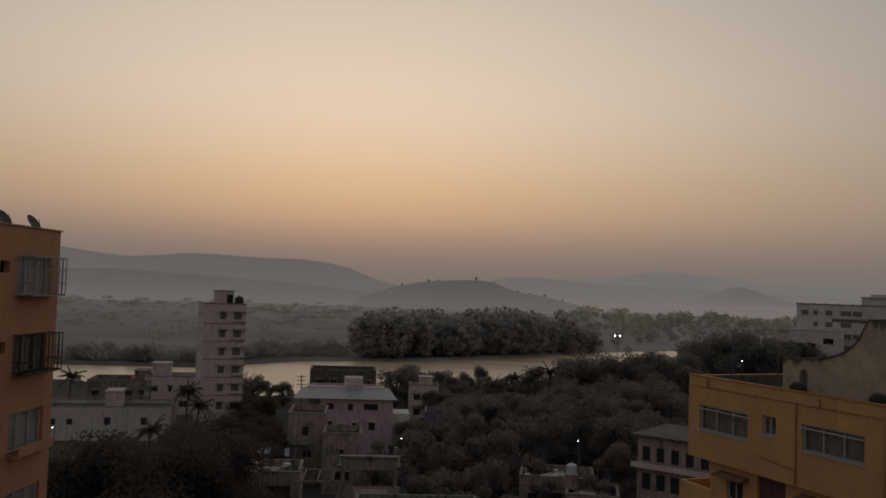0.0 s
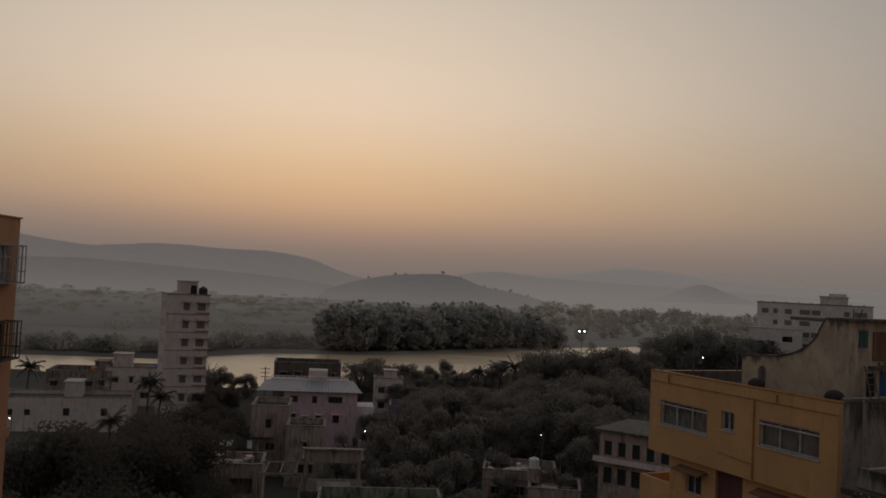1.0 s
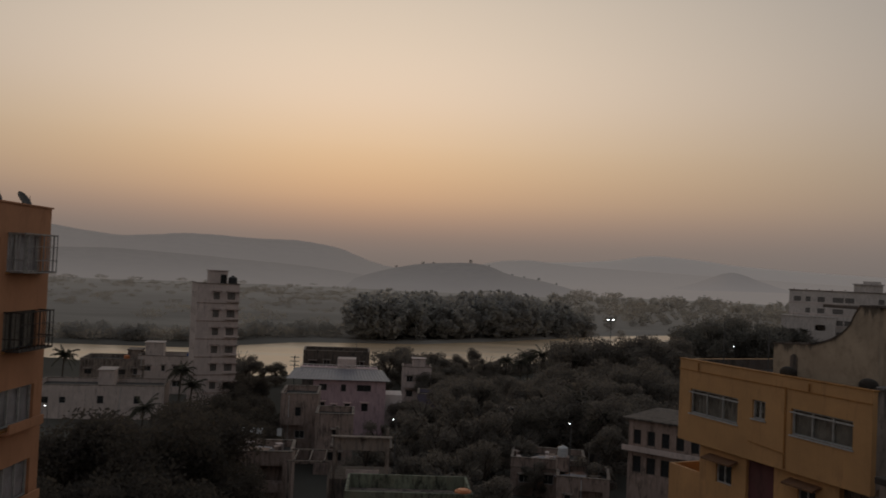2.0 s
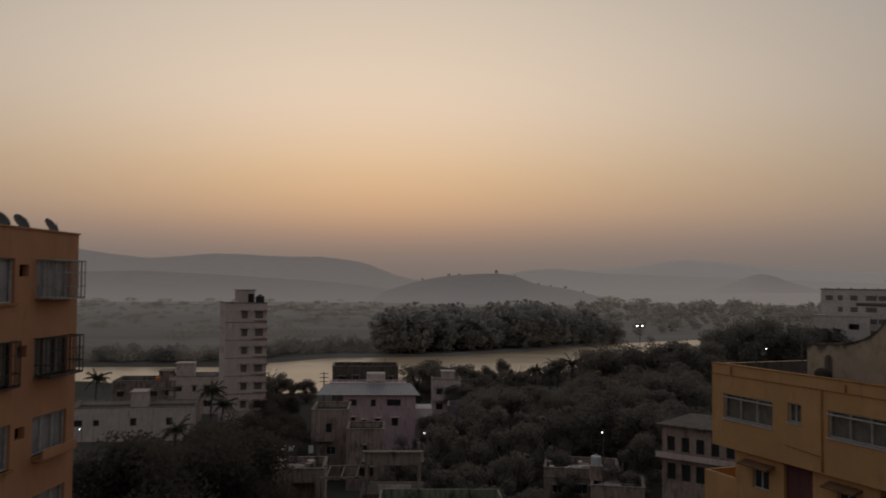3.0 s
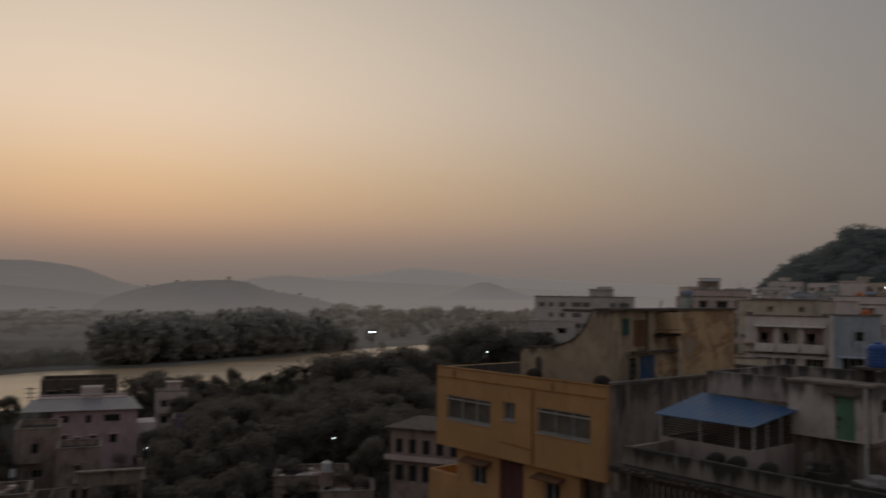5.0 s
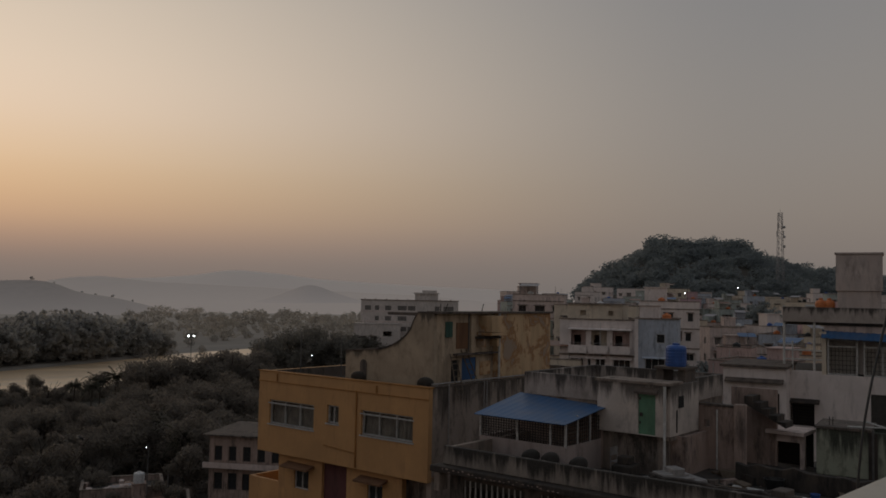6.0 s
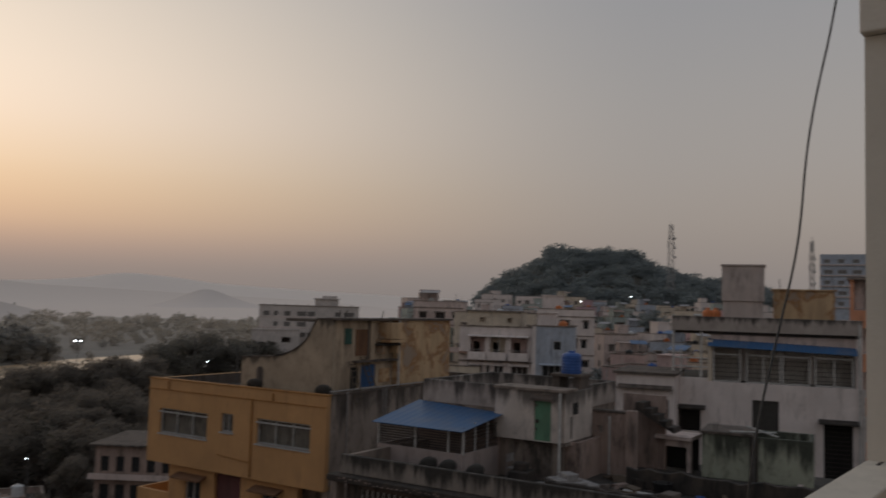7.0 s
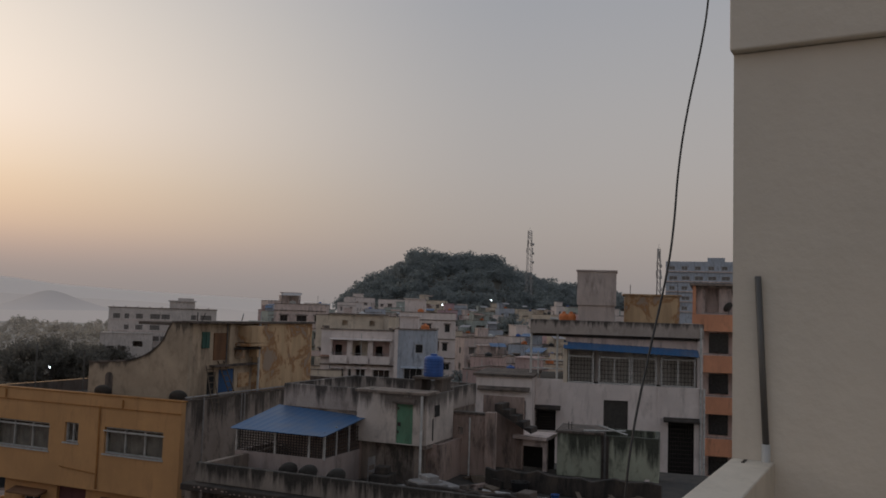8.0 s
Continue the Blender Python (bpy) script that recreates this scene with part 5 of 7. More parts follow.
for i, (a, b, lo, z, k) in enumerate(ow):
    window(org, a, b, lo, z, 0.12, 3, "frame" if k != 1 else "dark_frame", "glass" if a > 6 else "pane", 0.05)
    if a > 6:
        part("curtain", Shape().box(a, a + (b - a), 0.235, 0.26, lo, z), "grey_cloth" if k != 1 else "curtain", org, "pale drawn curtain")
        part("sill", Shape().box(a - 0.05, b + 0.05, -0.12, 0.12, lo - 0.08, lo), "yellow_trim", org)
    if (a > 10 and k in (0, 1)) or (5 < a < 10 and k == 1):
        y0, skin = (-0.62, "grille" if k else "iron") if a > 10 else (-0.3, "grille")
        tray = part("balcony_cage", Shape().wall(a, b, lo - 0.03, z + 0.03, y0 - 0.015, y0 + 0.015, [(a + 0.03, b - 0.03, lo + 0.02, z - 0.02)]), skin, org, "projecting iron balcony cage")
        part("tray", Shape().box(a, b, y0 + 0.02, 0, lo - 0.03, lo), skin, tray)
        for x in np.linspace(a, b, 10)[1:-1]:
            part("bar", Shape().box(x - 0.012, x + 0.012, y0 - 0.012, y0 + 0.012, lo, z), skin, tray)
        for zz in (lo + 0.45, z - 0.45):
            part("bar", Shape().box(a, b, y0 - 0.03, y0 - 0.016, zz - 0.015, zz + 0.015), skin, tray)
        for x in (a, b):
            for zz in (lo + 0.02, lo + 0.45, z):
                part("bar", Shape().box(x - 0.015, x + 0.015, y0, 0.0, zz - 0.02, zz + 0.02), skin, tray)
            for y in np.linspace(y0, -0.1, 4)[1:]:
                part("bar", Shape().box(x - 0.012, x + 0.012, y - 0.012, y + 0.012, lo, z), skin, tray)
    elif a > 10:
        part("balcony", Shape().wall(a, b, lo - 0.1, lo + 0.25, -0.45, -0.38).box(a, b, -0.38, 0.0, lo - 0.15, lo - 0.08), "orange", org)
for i, lx in enumerate((9.6, 10.9, 13.05)):
    c = O_M @ Vector((lx, 0.7, OT - 0.3))
    dish(pose(*c), 0.36, 55, 75 + 6 * i, "dark satellite dish on the orange roof")


# ---- house with the blue metal awning ----
B0 = (12.48, 22.7, 0.0)
B_M = pose(*B0, 0, 0, -67.4)
bl = thing("house", "weathered concrete house with a blue sheet awning over its terrace", "house", B_M)
PT = EYE - 4.50
part("terrace_wall", Shape().wall(0, 13.5, PT - 0.55, PT, 0, 0.18), "terrace", bl, "black-streaked terrace parapet", bevel=0.02)
part("terrace_wall", Shape().box(0, 0.18, 0.18, 10, PT - 0.55, PT - 0.05), "concrete", bl)
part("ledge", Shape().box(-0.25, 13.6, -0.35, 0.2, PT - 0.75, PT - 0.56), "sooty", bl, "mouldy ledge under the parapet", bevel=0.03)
rngf = np.random.default_rng(9)
for i in range(26):
    fx, fw, fh2 = 0.2 + i * 0.16 + rngf.uniform(-0.05, 0.05), rngf.uniform(0.03, 0.09), rngf.uniform(0.015, 0.04)
    fz2 = PT - 0.66 + rngf.uniform(-0.05, 0.05)
    part("plaster_flake", Shape().prism([(fx, fz2), (fx + fw, fz2 - 0.01), (fx + fw * 0.8, fz2 + fh2), (fx + fw * 0.2, fz2 + fh2 * 0.8)], -0.365, -0.351), "old", bl, "pale flake of old plaster")
TF = PT - 0.95
part("terrace_floor", Shape().box(0.2, 13.5, 0.2, 10, TF - 0.2, TF), "roof", bl)
gh = [(0.7, 2.9, PT - 2.9, PT - 0.95), (3.4, 5.8, PT - 2.9, PT - 0.95), (6.4, 9.0, PT - 2.9, PT - 0.95)]
part("front_wall", Shape().wall(0.2, 13.4, 6, PT - 0.76, 0.1, 0.35, gh), "dark_concrete", bl)
part("side_wall", Shape().box(0.2, 0.45, 0.4, 10, 6, TF - 0.21), "concrete", bl)
for a in gh:
    grille(bl, *a, 0.2, 0.2, 3, "frame", 0.02)
# black sheet painted as shade behind the grilles
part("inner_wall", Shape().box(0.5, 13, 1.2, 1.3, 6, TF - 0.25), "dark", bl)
part("bracket", Shape().box(-0.1, 0.1, -0.3, 0.1, PT - 1.3, PT - 0.76), "concrete", bl)
# caged veranda under the awning
vx0, vx1, vy0, vy1 = -0.33, 2.88, 2.3, 4.6
part("veranda_wall", Shape().box(vx0, vx1, vy0, vy0 + 0.14, TF, PT + 0.02).box(vx1 - 0.14, vx1, vy0 + 0.14, vy1, TF, PT + 0.02).box(vx0, vx0 + 0.14, vy0 + 0.14, vy1, TF, PT + 0.02), "veranda", bl)
grille(bl, vx0, vx1, PT + 0.02, PT + 0.66, vy0 + 0.07, 0.10, 8)
for x in (vx0, 1.12, 2.35, vx1):
    part("post", Shape().box(x - 0.03, x + 0.03, vy0 + 0.02, vy0 + 0.08, PT - 0.02, PT + 0.72), "frame", bl)
for y in (3.1, 3.9):
    part("post", Shape().box(vx1 - 0.06, vx1, y - 0.03, y + 0.03, PT, PT + 0.9), "frame", bl)
side_grille = Shape()
for y in np.linspace(vy0 + 0.1, vy1, 18):
    side_grille.box(vx1 - 0.04, vx1 - 0.02, y - 0.01, y + 0.01, PT + 0.02, PT + 0.8)
for z in np.linspace(PT + 0.05, PT + 0.75, 7):
    side_grille.box(vx1 - 0.04, vx1 - 0.02, vy0 + 0.1, vy1, z - 0.01, z + 0.01)
part("grille", side_grille, "grille", bl)
part("back_wall", Shape().box(vx0, vx1, vy1, vy1 + 0.15, TF, PT + 0.95), "old", bl)
aw = Shape().ribbed(36, lambda k: (-0.36 + 3.42 * k, 2.0, EYE - 3.76), lambda k: (-0.36 + 3.42 * k, 4.72, EYE - 3.27 - 0.17 * k), 0.008, 3)
aw_ob = part("awning", aw, "blue_sheet", bl, "blue corrugated metal awning")
sol = aw_ob.modifiers.new("thickness", "SOLIDIFY"); sol.thickness = 0.02
# upper block behind
UP = EYE - 2.53
part("upper_parapet", Shape().curb(-0.23, 5.0, 4.75, 9.7, EYE - 3.3, UP, 0.2), "parapet", bl, "blackened roof parapet", bevel=0.02)
part("upper_wall", Shape().curb(-0.2, 4.97, 4.78, 9.67, TF, EYE - 3.3, 0.18), "concrete", bl)
part("roof", Shape().box(-0.03, 4.8, 4.95, 9.5, EYE - 3.2, EYE - 3.05), "roof", bl)
part("loft_block", Shape().wall(2.75, 5.07, EYE - 4.2, EYE - 2.60, 4.55, 4.74, [(4.2, 4.78, EYE - 4.17, EYE - 2.80)]), "loft", bl, "stained plaster wall with a green door", bevel=0.015)
part("loft_side", Shape().box(5.0, 5.19, 4.75, 7.0, EYE - 4.2, EYE - 2.60), "loft", bl, bevel=0.015)
part("loft_roof", Shape().box(2.7, 5.25, 4.48, 5.6, EYE - 2.60, EYE - 2.52), "concrete", bl)
gd = part("door", Shape().box(4.2, 4.78, 4.60, 4.65, EYE - 4.17, EYE - 2.80), "green_door", bl, "faded green painted door")
for z in (3.1, 3.85):
    part("hinge", Shape().box(4.22, 4.28, 4.58, 4.60, EYE - z, EYE - z + 0.08), "grille", gd)
part("lock", Shape().box(4.24, 4.34, 4.57, 4.60, EYE - 3.62, EYE - 3.50), "grille", gd)
shade(bl, 4.1, 4.88, EYE - 2.78, 4.55, "dark_concrete", 0.12)
part("ground_room", Shape().wall(2.8, 5.3, TF, EYE - 4.22, 5.3, 5.45, [(3.0, 3.75, TF, EYE - 4.42)]), "old", bl)
part("ground_side", Shape().box(5.3, 5.45, 5.3, 7.2, TF, EYE - 4.22), "old", bl)
part("loft_floor", Shape().box(2.75, 5.19, 4.75, 7.0, EYE - 4.32, EYE - 4.21), "concrete", bl)
part("door", Shape().box(3.0, 3.75, 5.36, 5.40, TF, EYE - 4.42), "blue_door", bl, "faded blue door")
part("drain", Shape().rod((5.12, 4.48, TF), (5.12, 4.48, EYE - 2.62), 0.045), "pipe", bl)
# black plates on the wall face, painted as shaded openings
part("small_window", Shape().box(5.192, 5.21, 5.35, 5.75, EYE - 3.35, EYE - 2.98), "dark", bl)
part("slot", Shape().box(5.192, 5.21, 5.2, 5.26, EYE - 4.1, EYE - 3.4), "dark", bl)
part("tank_stand", Shape().box(4.1, 4.35, 6.1, 6.9, EYE - 3.05, EYE - 2.15).box(4.85, 5.1, 6.1, 6.9, EYE - 3.05, EYE - 2.15).box(4.05, 5.15, 6.0, 7.0, EYE - 2.2, EYE - 2.12), "dark_concrete", bl)
c = B_M @ Vector((4.61, 6.5, EYE - 2.12))
water_tank(pose(*c), 0.34, 0.72, "blue_plastic", "blue plastic water drum on a concrete stand")
# yard wall, pillar and stair beside the block
part("yard_wall", Shape().wall(5.1, 6.35, TF - 1.0, EYE - 3.39, 7.2, 7.4, [(5.3, 5.48, EYE - 4.1, EYE - 3.85)]), "old", bl)
part("pillar", Shape().box(6.35, 6.68, 7.0, 7.3, TF - 1.0, EYE - 3.26), "old", bl, bevel=0.02)
part("drain", Shape().rod((5.75, 7.14, TF - 0.8), (5.75, 7.14, EYE - 3.5), 0.03), "pipe", bl)
part("coping", Shape().box(5.1, 6.35, 7.15, 7.45, EYE - 3.39, EYE - 3.32), "dark_concrete", bl)
steps = []
for k in range(5):
    steps += [(6.2 + k * 0.27, EYE - 3.1 - k * 0.19), (6.47 + k * 0.27, EYE - 3.1 - k * 0.19)]
part("stair", Shape().prism(steps + [(7.55, EYE - 4.05), (6.2, EYE - 3.35)], 8.4, 9.2), "sooty", bl, "dark outside stair")
part("stair_wall", Shape().box(5.45, 7.0, 9.25, 9.4, TF - 1.0, EYE - 2.9), "old", bl)
part("shed_wall", Shape().wall(6.75, 7.9, TF - 1.0, EYE - 4.35, 9.25, 9.4, [(6.95, 7.75, TF - 0.9, EYE - 4.6)]), "whitewash", bl, "pale wall round a small dark doorway")
part("shed_roof", Shape().box(6.7, 7.95, 9.0, 10.4, EYE - 4.34, EYE - 4.22), "whitewash", bl)
# black back sheet paints the shade inside the small doorway
part("shed_back", Shape().box(6.75, 7.9, 10.2, 10.3, TF - 1.0, EYE - 4.35), "dark", bl)
for lx, ly in ((1.9, 1.95), (2.6, 1.95), (3.6, 1.9)):
    c = B_M @ Vector((lx, ly, TF))
    dish(pose(*c), 0.30, 62, 160, "rusty satellite dish on the terrace edge")
rngc = np.random.default_rng(3)
for i in range(14):         # terrace clutter
    lx, ly = rngc.uniform(4.2, 12.5), rngc.uniform(0.5, 3.8)
    c = B_M @ Vector((lx, ly, TF))
    k = str(rngc.choice(["wood", "sooty", "iron", "dark_concrete", "sooty"]))
    w, d2, h = rngc.uniform(0.2, 0.9), rngc.uniform(0.2, 0.6), rngc.uniform(0.12, 0.5)
    solo("rubble_block", Shape().box(-w, w, -d2, d2, 0, h).box(-w * 0.6, w * 0.4, -d2 * 0.7, d2 * 0.6, h, h * 1.5), k, "old building scraps lying on the terrace", "rubble", pose(*c, 0, 0, rngc.uniform(0, 360)), "terrace clutter", bevel=0.03)
for x0, x1, y, h in ((5.7, 9.6, 2.6, 0.55), (6.9, 12.4, 5.6, 0.7), (9.0, 13.0, 1.3, 0.4)):
    crest = [(x0 + (x1 - x0) * i / 16, TF + h * (rngc.uniform(0.72, 1.0) if 0 < i < 16 else 0.9)) for i in range(17)]
    solo("low_wall", Shape().prism([(x0, TF), (x1, TF)] + crest[::-1], y, y + 0.2), "sooty", "low mould-blackened wall on the roof terrace", "wall", B_M, "terrace clutter", bevel=0.03)
for x0, y0, x1, y1, z in ((5.8, 3.2, 9.8, 3.9, 0.08), (7.2, 4.6, 11.5, 4.2, 0.1), (6.4, 1.5, 8.6, 2.2, 0.06)):
    solo("pipe", Shape().rod((x0, y0, TF + z), (x1, y1, TF + z), 0.05), "pipe", "loose plastic pipe lying on the terrace", "pipe", B_M, "terrace clutter")
for lx, ly, k, r in ((6.6, 3.4, "white_plastic", 0.22), (8.2, 5.2, "black_plastic", 0.3), (7.7, 3.3, "orange_plastic", 0.16), (9.4, 4.9, "blue_plastic", 0.14)):
    c = B_M @ Vector((lx, ly, TF))
    solo("bucket", Shape().lathe([(r * 0.7, 0), (r * 0.95, r * 1.2), (r, r * 1.25), (r * 0.9, r * 1.25), (r * 0.65, 0.03)], n=14), k, k.split("_")[0] + " plastic bucket standing on the roof terrace", "bucket", pose(*c), "terrace clutter")


def chunk(rng, w, d, h):
    """A broken lump: a box with every corner knocked about."""
    v = [(x * w * rng.uniform(0.6, 1.1), y * d * rng.uniform(0.6, 1.1), z * h * rng.uniform(0.6, 1.1)) for z in (0, 1) for y in (-1, 1) for x in (-1, 1)]
    return Shape().add(v, [(0, 2, 3, 1), (4, 5, 7, 6), (0, 1, 5, 4), (1, 3, 7, 5), (3, 2, 6, 7), (2, 0, 4, 6)])


for i in range(64):
    lx, ly = rngc.uniform(4.4, 13.2), rngc.uniform(0.35, 6.6)
    if ly > 4.3 and lx < 5.6:
        continue
    c = B_M @ Vector((lx, ly, TF))
    k = str(rngc.choice(["sooty", "dark_concrete", "sooty", "old", "wood", "grille"]))
    solo("rubble_piece", chunk(rngc, rngc.uniform(0.08, 0.34), rngc.uniform(0.08, 0.3), rngc.uniform(0.06, 0.32)), k, "broken dark masonry lump on the roof terrace", "rubble", pose(*c, 0, 0, rngc.uniform(0, 360)), "terrace clutter")
for i in range(16):
    lx, ly = rngc.uniform(5.0, 12.8), rngc.uniform(0.5, 6.2)
    c, a = B_M @ Vector((lx, ly, TF)), rngc.uniform(0, 6.28)
    n = rngc.uniform(0.4, 1.1)
    solo("plank", Shape().box(-n, n, -0.06, 0.06, 0.0, 0.035).moved(pose(0, 0, 0.18, 0, rngc.uniform(-9, 9), math.degrees(a))).rod((0, 0, 0), (0, 0, 0.19), 0.07, n=6), "wood", "weathered plank lying across terrace rubble", "plank", pose(*c), "terrace clutter")
c = B_M @ Vector((4.0, 3.9, TF))
chair = thing("chair", "bare grey metal chair standing on the terrace", "chair", pose(*c, 0, 0, 20))
for dx, dy in ((0, 0), (0.42, 0), (0, 0.42), (0.42, 0.42)):
    part("leg", Shape().rod((dx, dy, 0), (dx, dy, 0.85 if dy else 0.42), 0.014), "iron", chair)
part("seat", Shape().box(0, 0.42, 0, 0.42, 0.41, 0.44), "iron", chair)
part("backrest", Shape().box(0, 0.42, 0.41, 0.43, 0.6, 0.85), "iron", chair)

# ---- mossy concrete roof tank ----
K_M = pose(23.9, 18.4, 0, 0, 0, -60)
tk = thing("roof_tank", "mossy concrete water cistern on legs with rods on top", "water tank", K_M)
kz0, kz1 = EYE - 5.45, EYE - 3.98
part("basin", Shape().curb(0, 3.45, 0, 2.05, kz0, kz1, 0.15), "cistern", tk, bevel=0.02)
part("basin_floor", Shape().box(0.15, 3.3, 0.15, 1.9, kz0, kz0 + 0.15), "mossy", tk)
part("rib", Shape().box(1.52, 1.78, -0.04, -0.002, kz0, kz1 - 0.02), "sooty", tk, "blackened joint")
part("lid", Shape().box(-0.05, 1.6, -0.05, 2.0, kz1, kz1 + 0.08), "dark_concrete", tk)
for x in (0.1, 1.5, 3.1):
    part("leg", Shape().box(x, x + 0.3, 0.1, 1.9, kz0 - 0.8, kz0), "mossy", tk)
part("pipe", Shape().rod((1.65, -0.05, kz0 - 0.8), (1.65, -0.05, kz1 + 0.1), 0.035), "grey_pipe", tk)
for a, b in (((0.9, 0.2, kz1 + 0.1), (2.3, 0.6, kz1 + 0.12)), ((1.4, 0.3, kz1 + 0.3), (2.4, -0.1, kz1 + 0.08))):
    part("rod", Shape().rod(a, b, 0.025), "pipe", tk)
for x in (0.35, 0.45):
    part("rod", Shape().rod((x, 0.4, kz1), (x, 0.4, kz1 + 0.35), 0.015), "grille", tk)
roofk = thing("house", "low dark concrete house under the mossy cistern", "house", pose(21.9, 19.6, 0, 0, 0, -62))
part("wall", Shape().box(-5.2, 8, -1.0, 8, 5, kz0 - 0.8), "sooty", roofk)
part("parapet", Shape().wall(-5.2, 8, kz0 - 0.8, kz0 - 0.25, -1.0, -0.8).box(7.8, 8, -0.8, 8, kz0 - 0.8, kz0 - 0.25), "sooty", roofk)
part("parapet", Shape().box(5.0, 5.15, -0.8, 3.4, kz0 - 0.8, kz0 + 0.1), "whitewash", roofk)
part("roof", Shape().box(-5.0, 7.8, -0.8, 8, kz0 - 0.798, kz0 - 0.76), "roof", roofk)

# ---- white house with the glazed veranda ----
W_M = pose(35.29, 29.5, 0, 0, 0, -55.9)
wh = thing("house", "old white house with a glazed top veranda and roof tanks", "house", W_M)
fl = EYE - 3.42
wholes = [(0.25, 1.75, EYE - 6.0, EYE - 4.85), (4.25, 5.5, EYE - 6.6, EYE - 4.25), (7.55, 8.85, EYE - 8.1, EYE - 5.15)]
part("front_wall", Shape().wall(0, 9.3, 8, fl, 0, 0.3, wholes), "white", wh, bevel=0.02)
part("side_wall", Shape().box(0, 0.3, 0.3, 9, 8, fl).box(9.0, 9.3, 0.3, 9, 8, EYE - 0.1), "white", wh)
part("terrace_floor", Shape().box(0.3, 9.0, 0.3, 9, fl - 0.3, fl - 0.02), "roof", wh)
grille(wh, *wholes[0], 0.12, 0.12, 8)
part("shutter", Shape().box(4.25, 5.5, 0.14, 0.2, EYE - 6.6, EYE - 4.25).box(4.85, 4.9, 0.1, 0.14, EYE - 6.6, EYE - 4.25), "dark_frame", wh, "dark blue-black shutters")
grille(wh, *wholes[2], 0.12, 0.12, 14)
# black sheet painted as the unlit rooms behind the front
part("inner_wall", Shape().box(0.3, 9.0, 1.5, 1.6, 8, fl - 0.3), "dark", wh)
shade(wh, 0.0, 2.0, EYE - 4.75, 0, "sooty", 0.45)
shade(wh, 7.3, 9.1, EYE - 5.05, 0, "sooty", 0.45)
part("pilaster", Shape().box(7.0, 7.15, -0.06, 0.0, 8, fl), "white", wh)
for x, z0, z1 in ((9.15, 8, EYE - 0.3), (9.33, 8, fl)):
    part("drain", Shape().rod((x, -0.1, z0), (x, -0.1, z1), 0.05), "pipe", wh)
vz0, vz1 = fl, EYE - 1.62
for a, b in ((2.35, 3.7), (3.95, 5.6), (5.65, 6.95), (7.15, 8.9)):
    f = ring(a, b, vz0 + 0.02, vz1, 0.05, 0.13, 0.07).box(a, b, 0.05, 0.13, vz1 - 0.42, vz1 - 0.36)
    if b - a > 1.5:
        f.box((a + b) / 2 - 0.03, (a + b) / 2 + 0.03, 0.05, 0.13, vz0, vz1 - 0.4)
    w = part("window", f, "frame", wh, "white veranda window frame")
    p = part("pane", Shape().box(a + 0.06, b - 0.06, 0.09, 0.1, vz0 + 0.06, vz1 - 0.06), "glass", w)
    p.visible_shadow = False
    grille(wh, a, b, vz0 + 0.05, vz1 - 0.4, 0.22, 0.16, 6)
part("veranda_back", Shape().box(2.2, 9.0, 1.6, 1.75, vz0, EYE - 0.9), "white", wh)
part("veranda_end", Shape().box(2.1, 2.3, 0.05, 1.6, vz0, EYE - 1.3), "cream", wh)
part("upper_wall", Shape().box(2.2, 9.0, 0.4, 0.6, EYE - 1.6, EYE - 1.0), "whitewash", wh)
aw = Shape().ribbed(48, lambda k: (2.1 + 6.95 * k, -0.35, EYE - 1.60 - 0.2 * k), lambda k: (2.1 + 6.95 * k, 0.5, EYE - 1.22 - 0.2 * k), 0.025, 2)
awo = part("awning", aw, "blue_sheet", wh, "narrow blue corrugated awning")
sol = awo.modifiers.new("thickness", "SOLIDIFY"); sol.thickness = 0.02
part("roof", Shape().box(0.3, 9.2, 0.3, 9, EYE - 1.0, EYE - 0.85), "roof", wh)
part("roof_parapet", Shape().wall(0.3, 9.3, EYE - 0.85, EYE - 0.1, 0.0, 0.2), "roof_parapet", wh, "black-streaked roof parapet", bevel=0.02)
part("roof_parapet", Shape().box(0.3, 0.5, 0.2, 9, EYE - 0.9, EYE - 0.1), "roof_parapet", wh)
part("terrace_wall", Shape().wall(0, 2.1, fl - 0.05, fl + 0.15, 0, 0.25), "white", wh)
for x in (0.35, 1.75):
    part("pipe_frame", Shape().rod((x, 0.2, fl), (x, 0.2, EYE - 0.05), 0.06), "pipe", wh)
for z in (fl + 0.7, fl + 1.15):
    part("pipe_frame", Shape().rod((0.3, 0.2, z), (2.3, 0.2, z), 0.035), "pipe", wh)
part("pipe_frame", Shape().rod((1.35, 0.15, EYE - 0.05), (1.78, 0.15, EYE - 0.05), 0.06).rod((0.75, 0.15, fl), (0.75, 0.15, fl + 1.6), 0.04), "pipe", wh)
part("tank_tower", Shape().box(2.75, 4.75, 1.8, 3.6, EYE - 0.85, EYE + 0.75).box(2.68, 4.82, 1.72, 3.7, EYE + 0.75, EYE + 2.62).box(2.62, 4.88, 1.66, 3.76, EYE + 2.62, EYE + 2.72), "dusty", wh, "tall bare concrete water tower", bevel=0.02)
part("tank_room", Shape().box(5.3, 8.3, 3.0, 5.6, EYE - 0.85, EYE + 1.4).box(5.2, 8.4, 2.9, 5.7, EYE + 1.4, EYE + 1.48), "rusty", wh, "ochre roof tank room")
for lx in (1.95, 2.35):
    c = W_M @ Vector((lx, 2.2, EYE - 0.85))
    water_tank(pose(*c), 0.28, 1.15, "orange_plastic", "small orange roof tank")
part("antenna", Shape().rod((5.6, 3.1, EYE + 1.4), (5.6, 3.1, EYE + 2.0), 0.02).rod((8.2, 3.1, EYE + 1.4), (8.2, 3.1, EYE + 2.1), 0.02), "grey_pipe", wh)
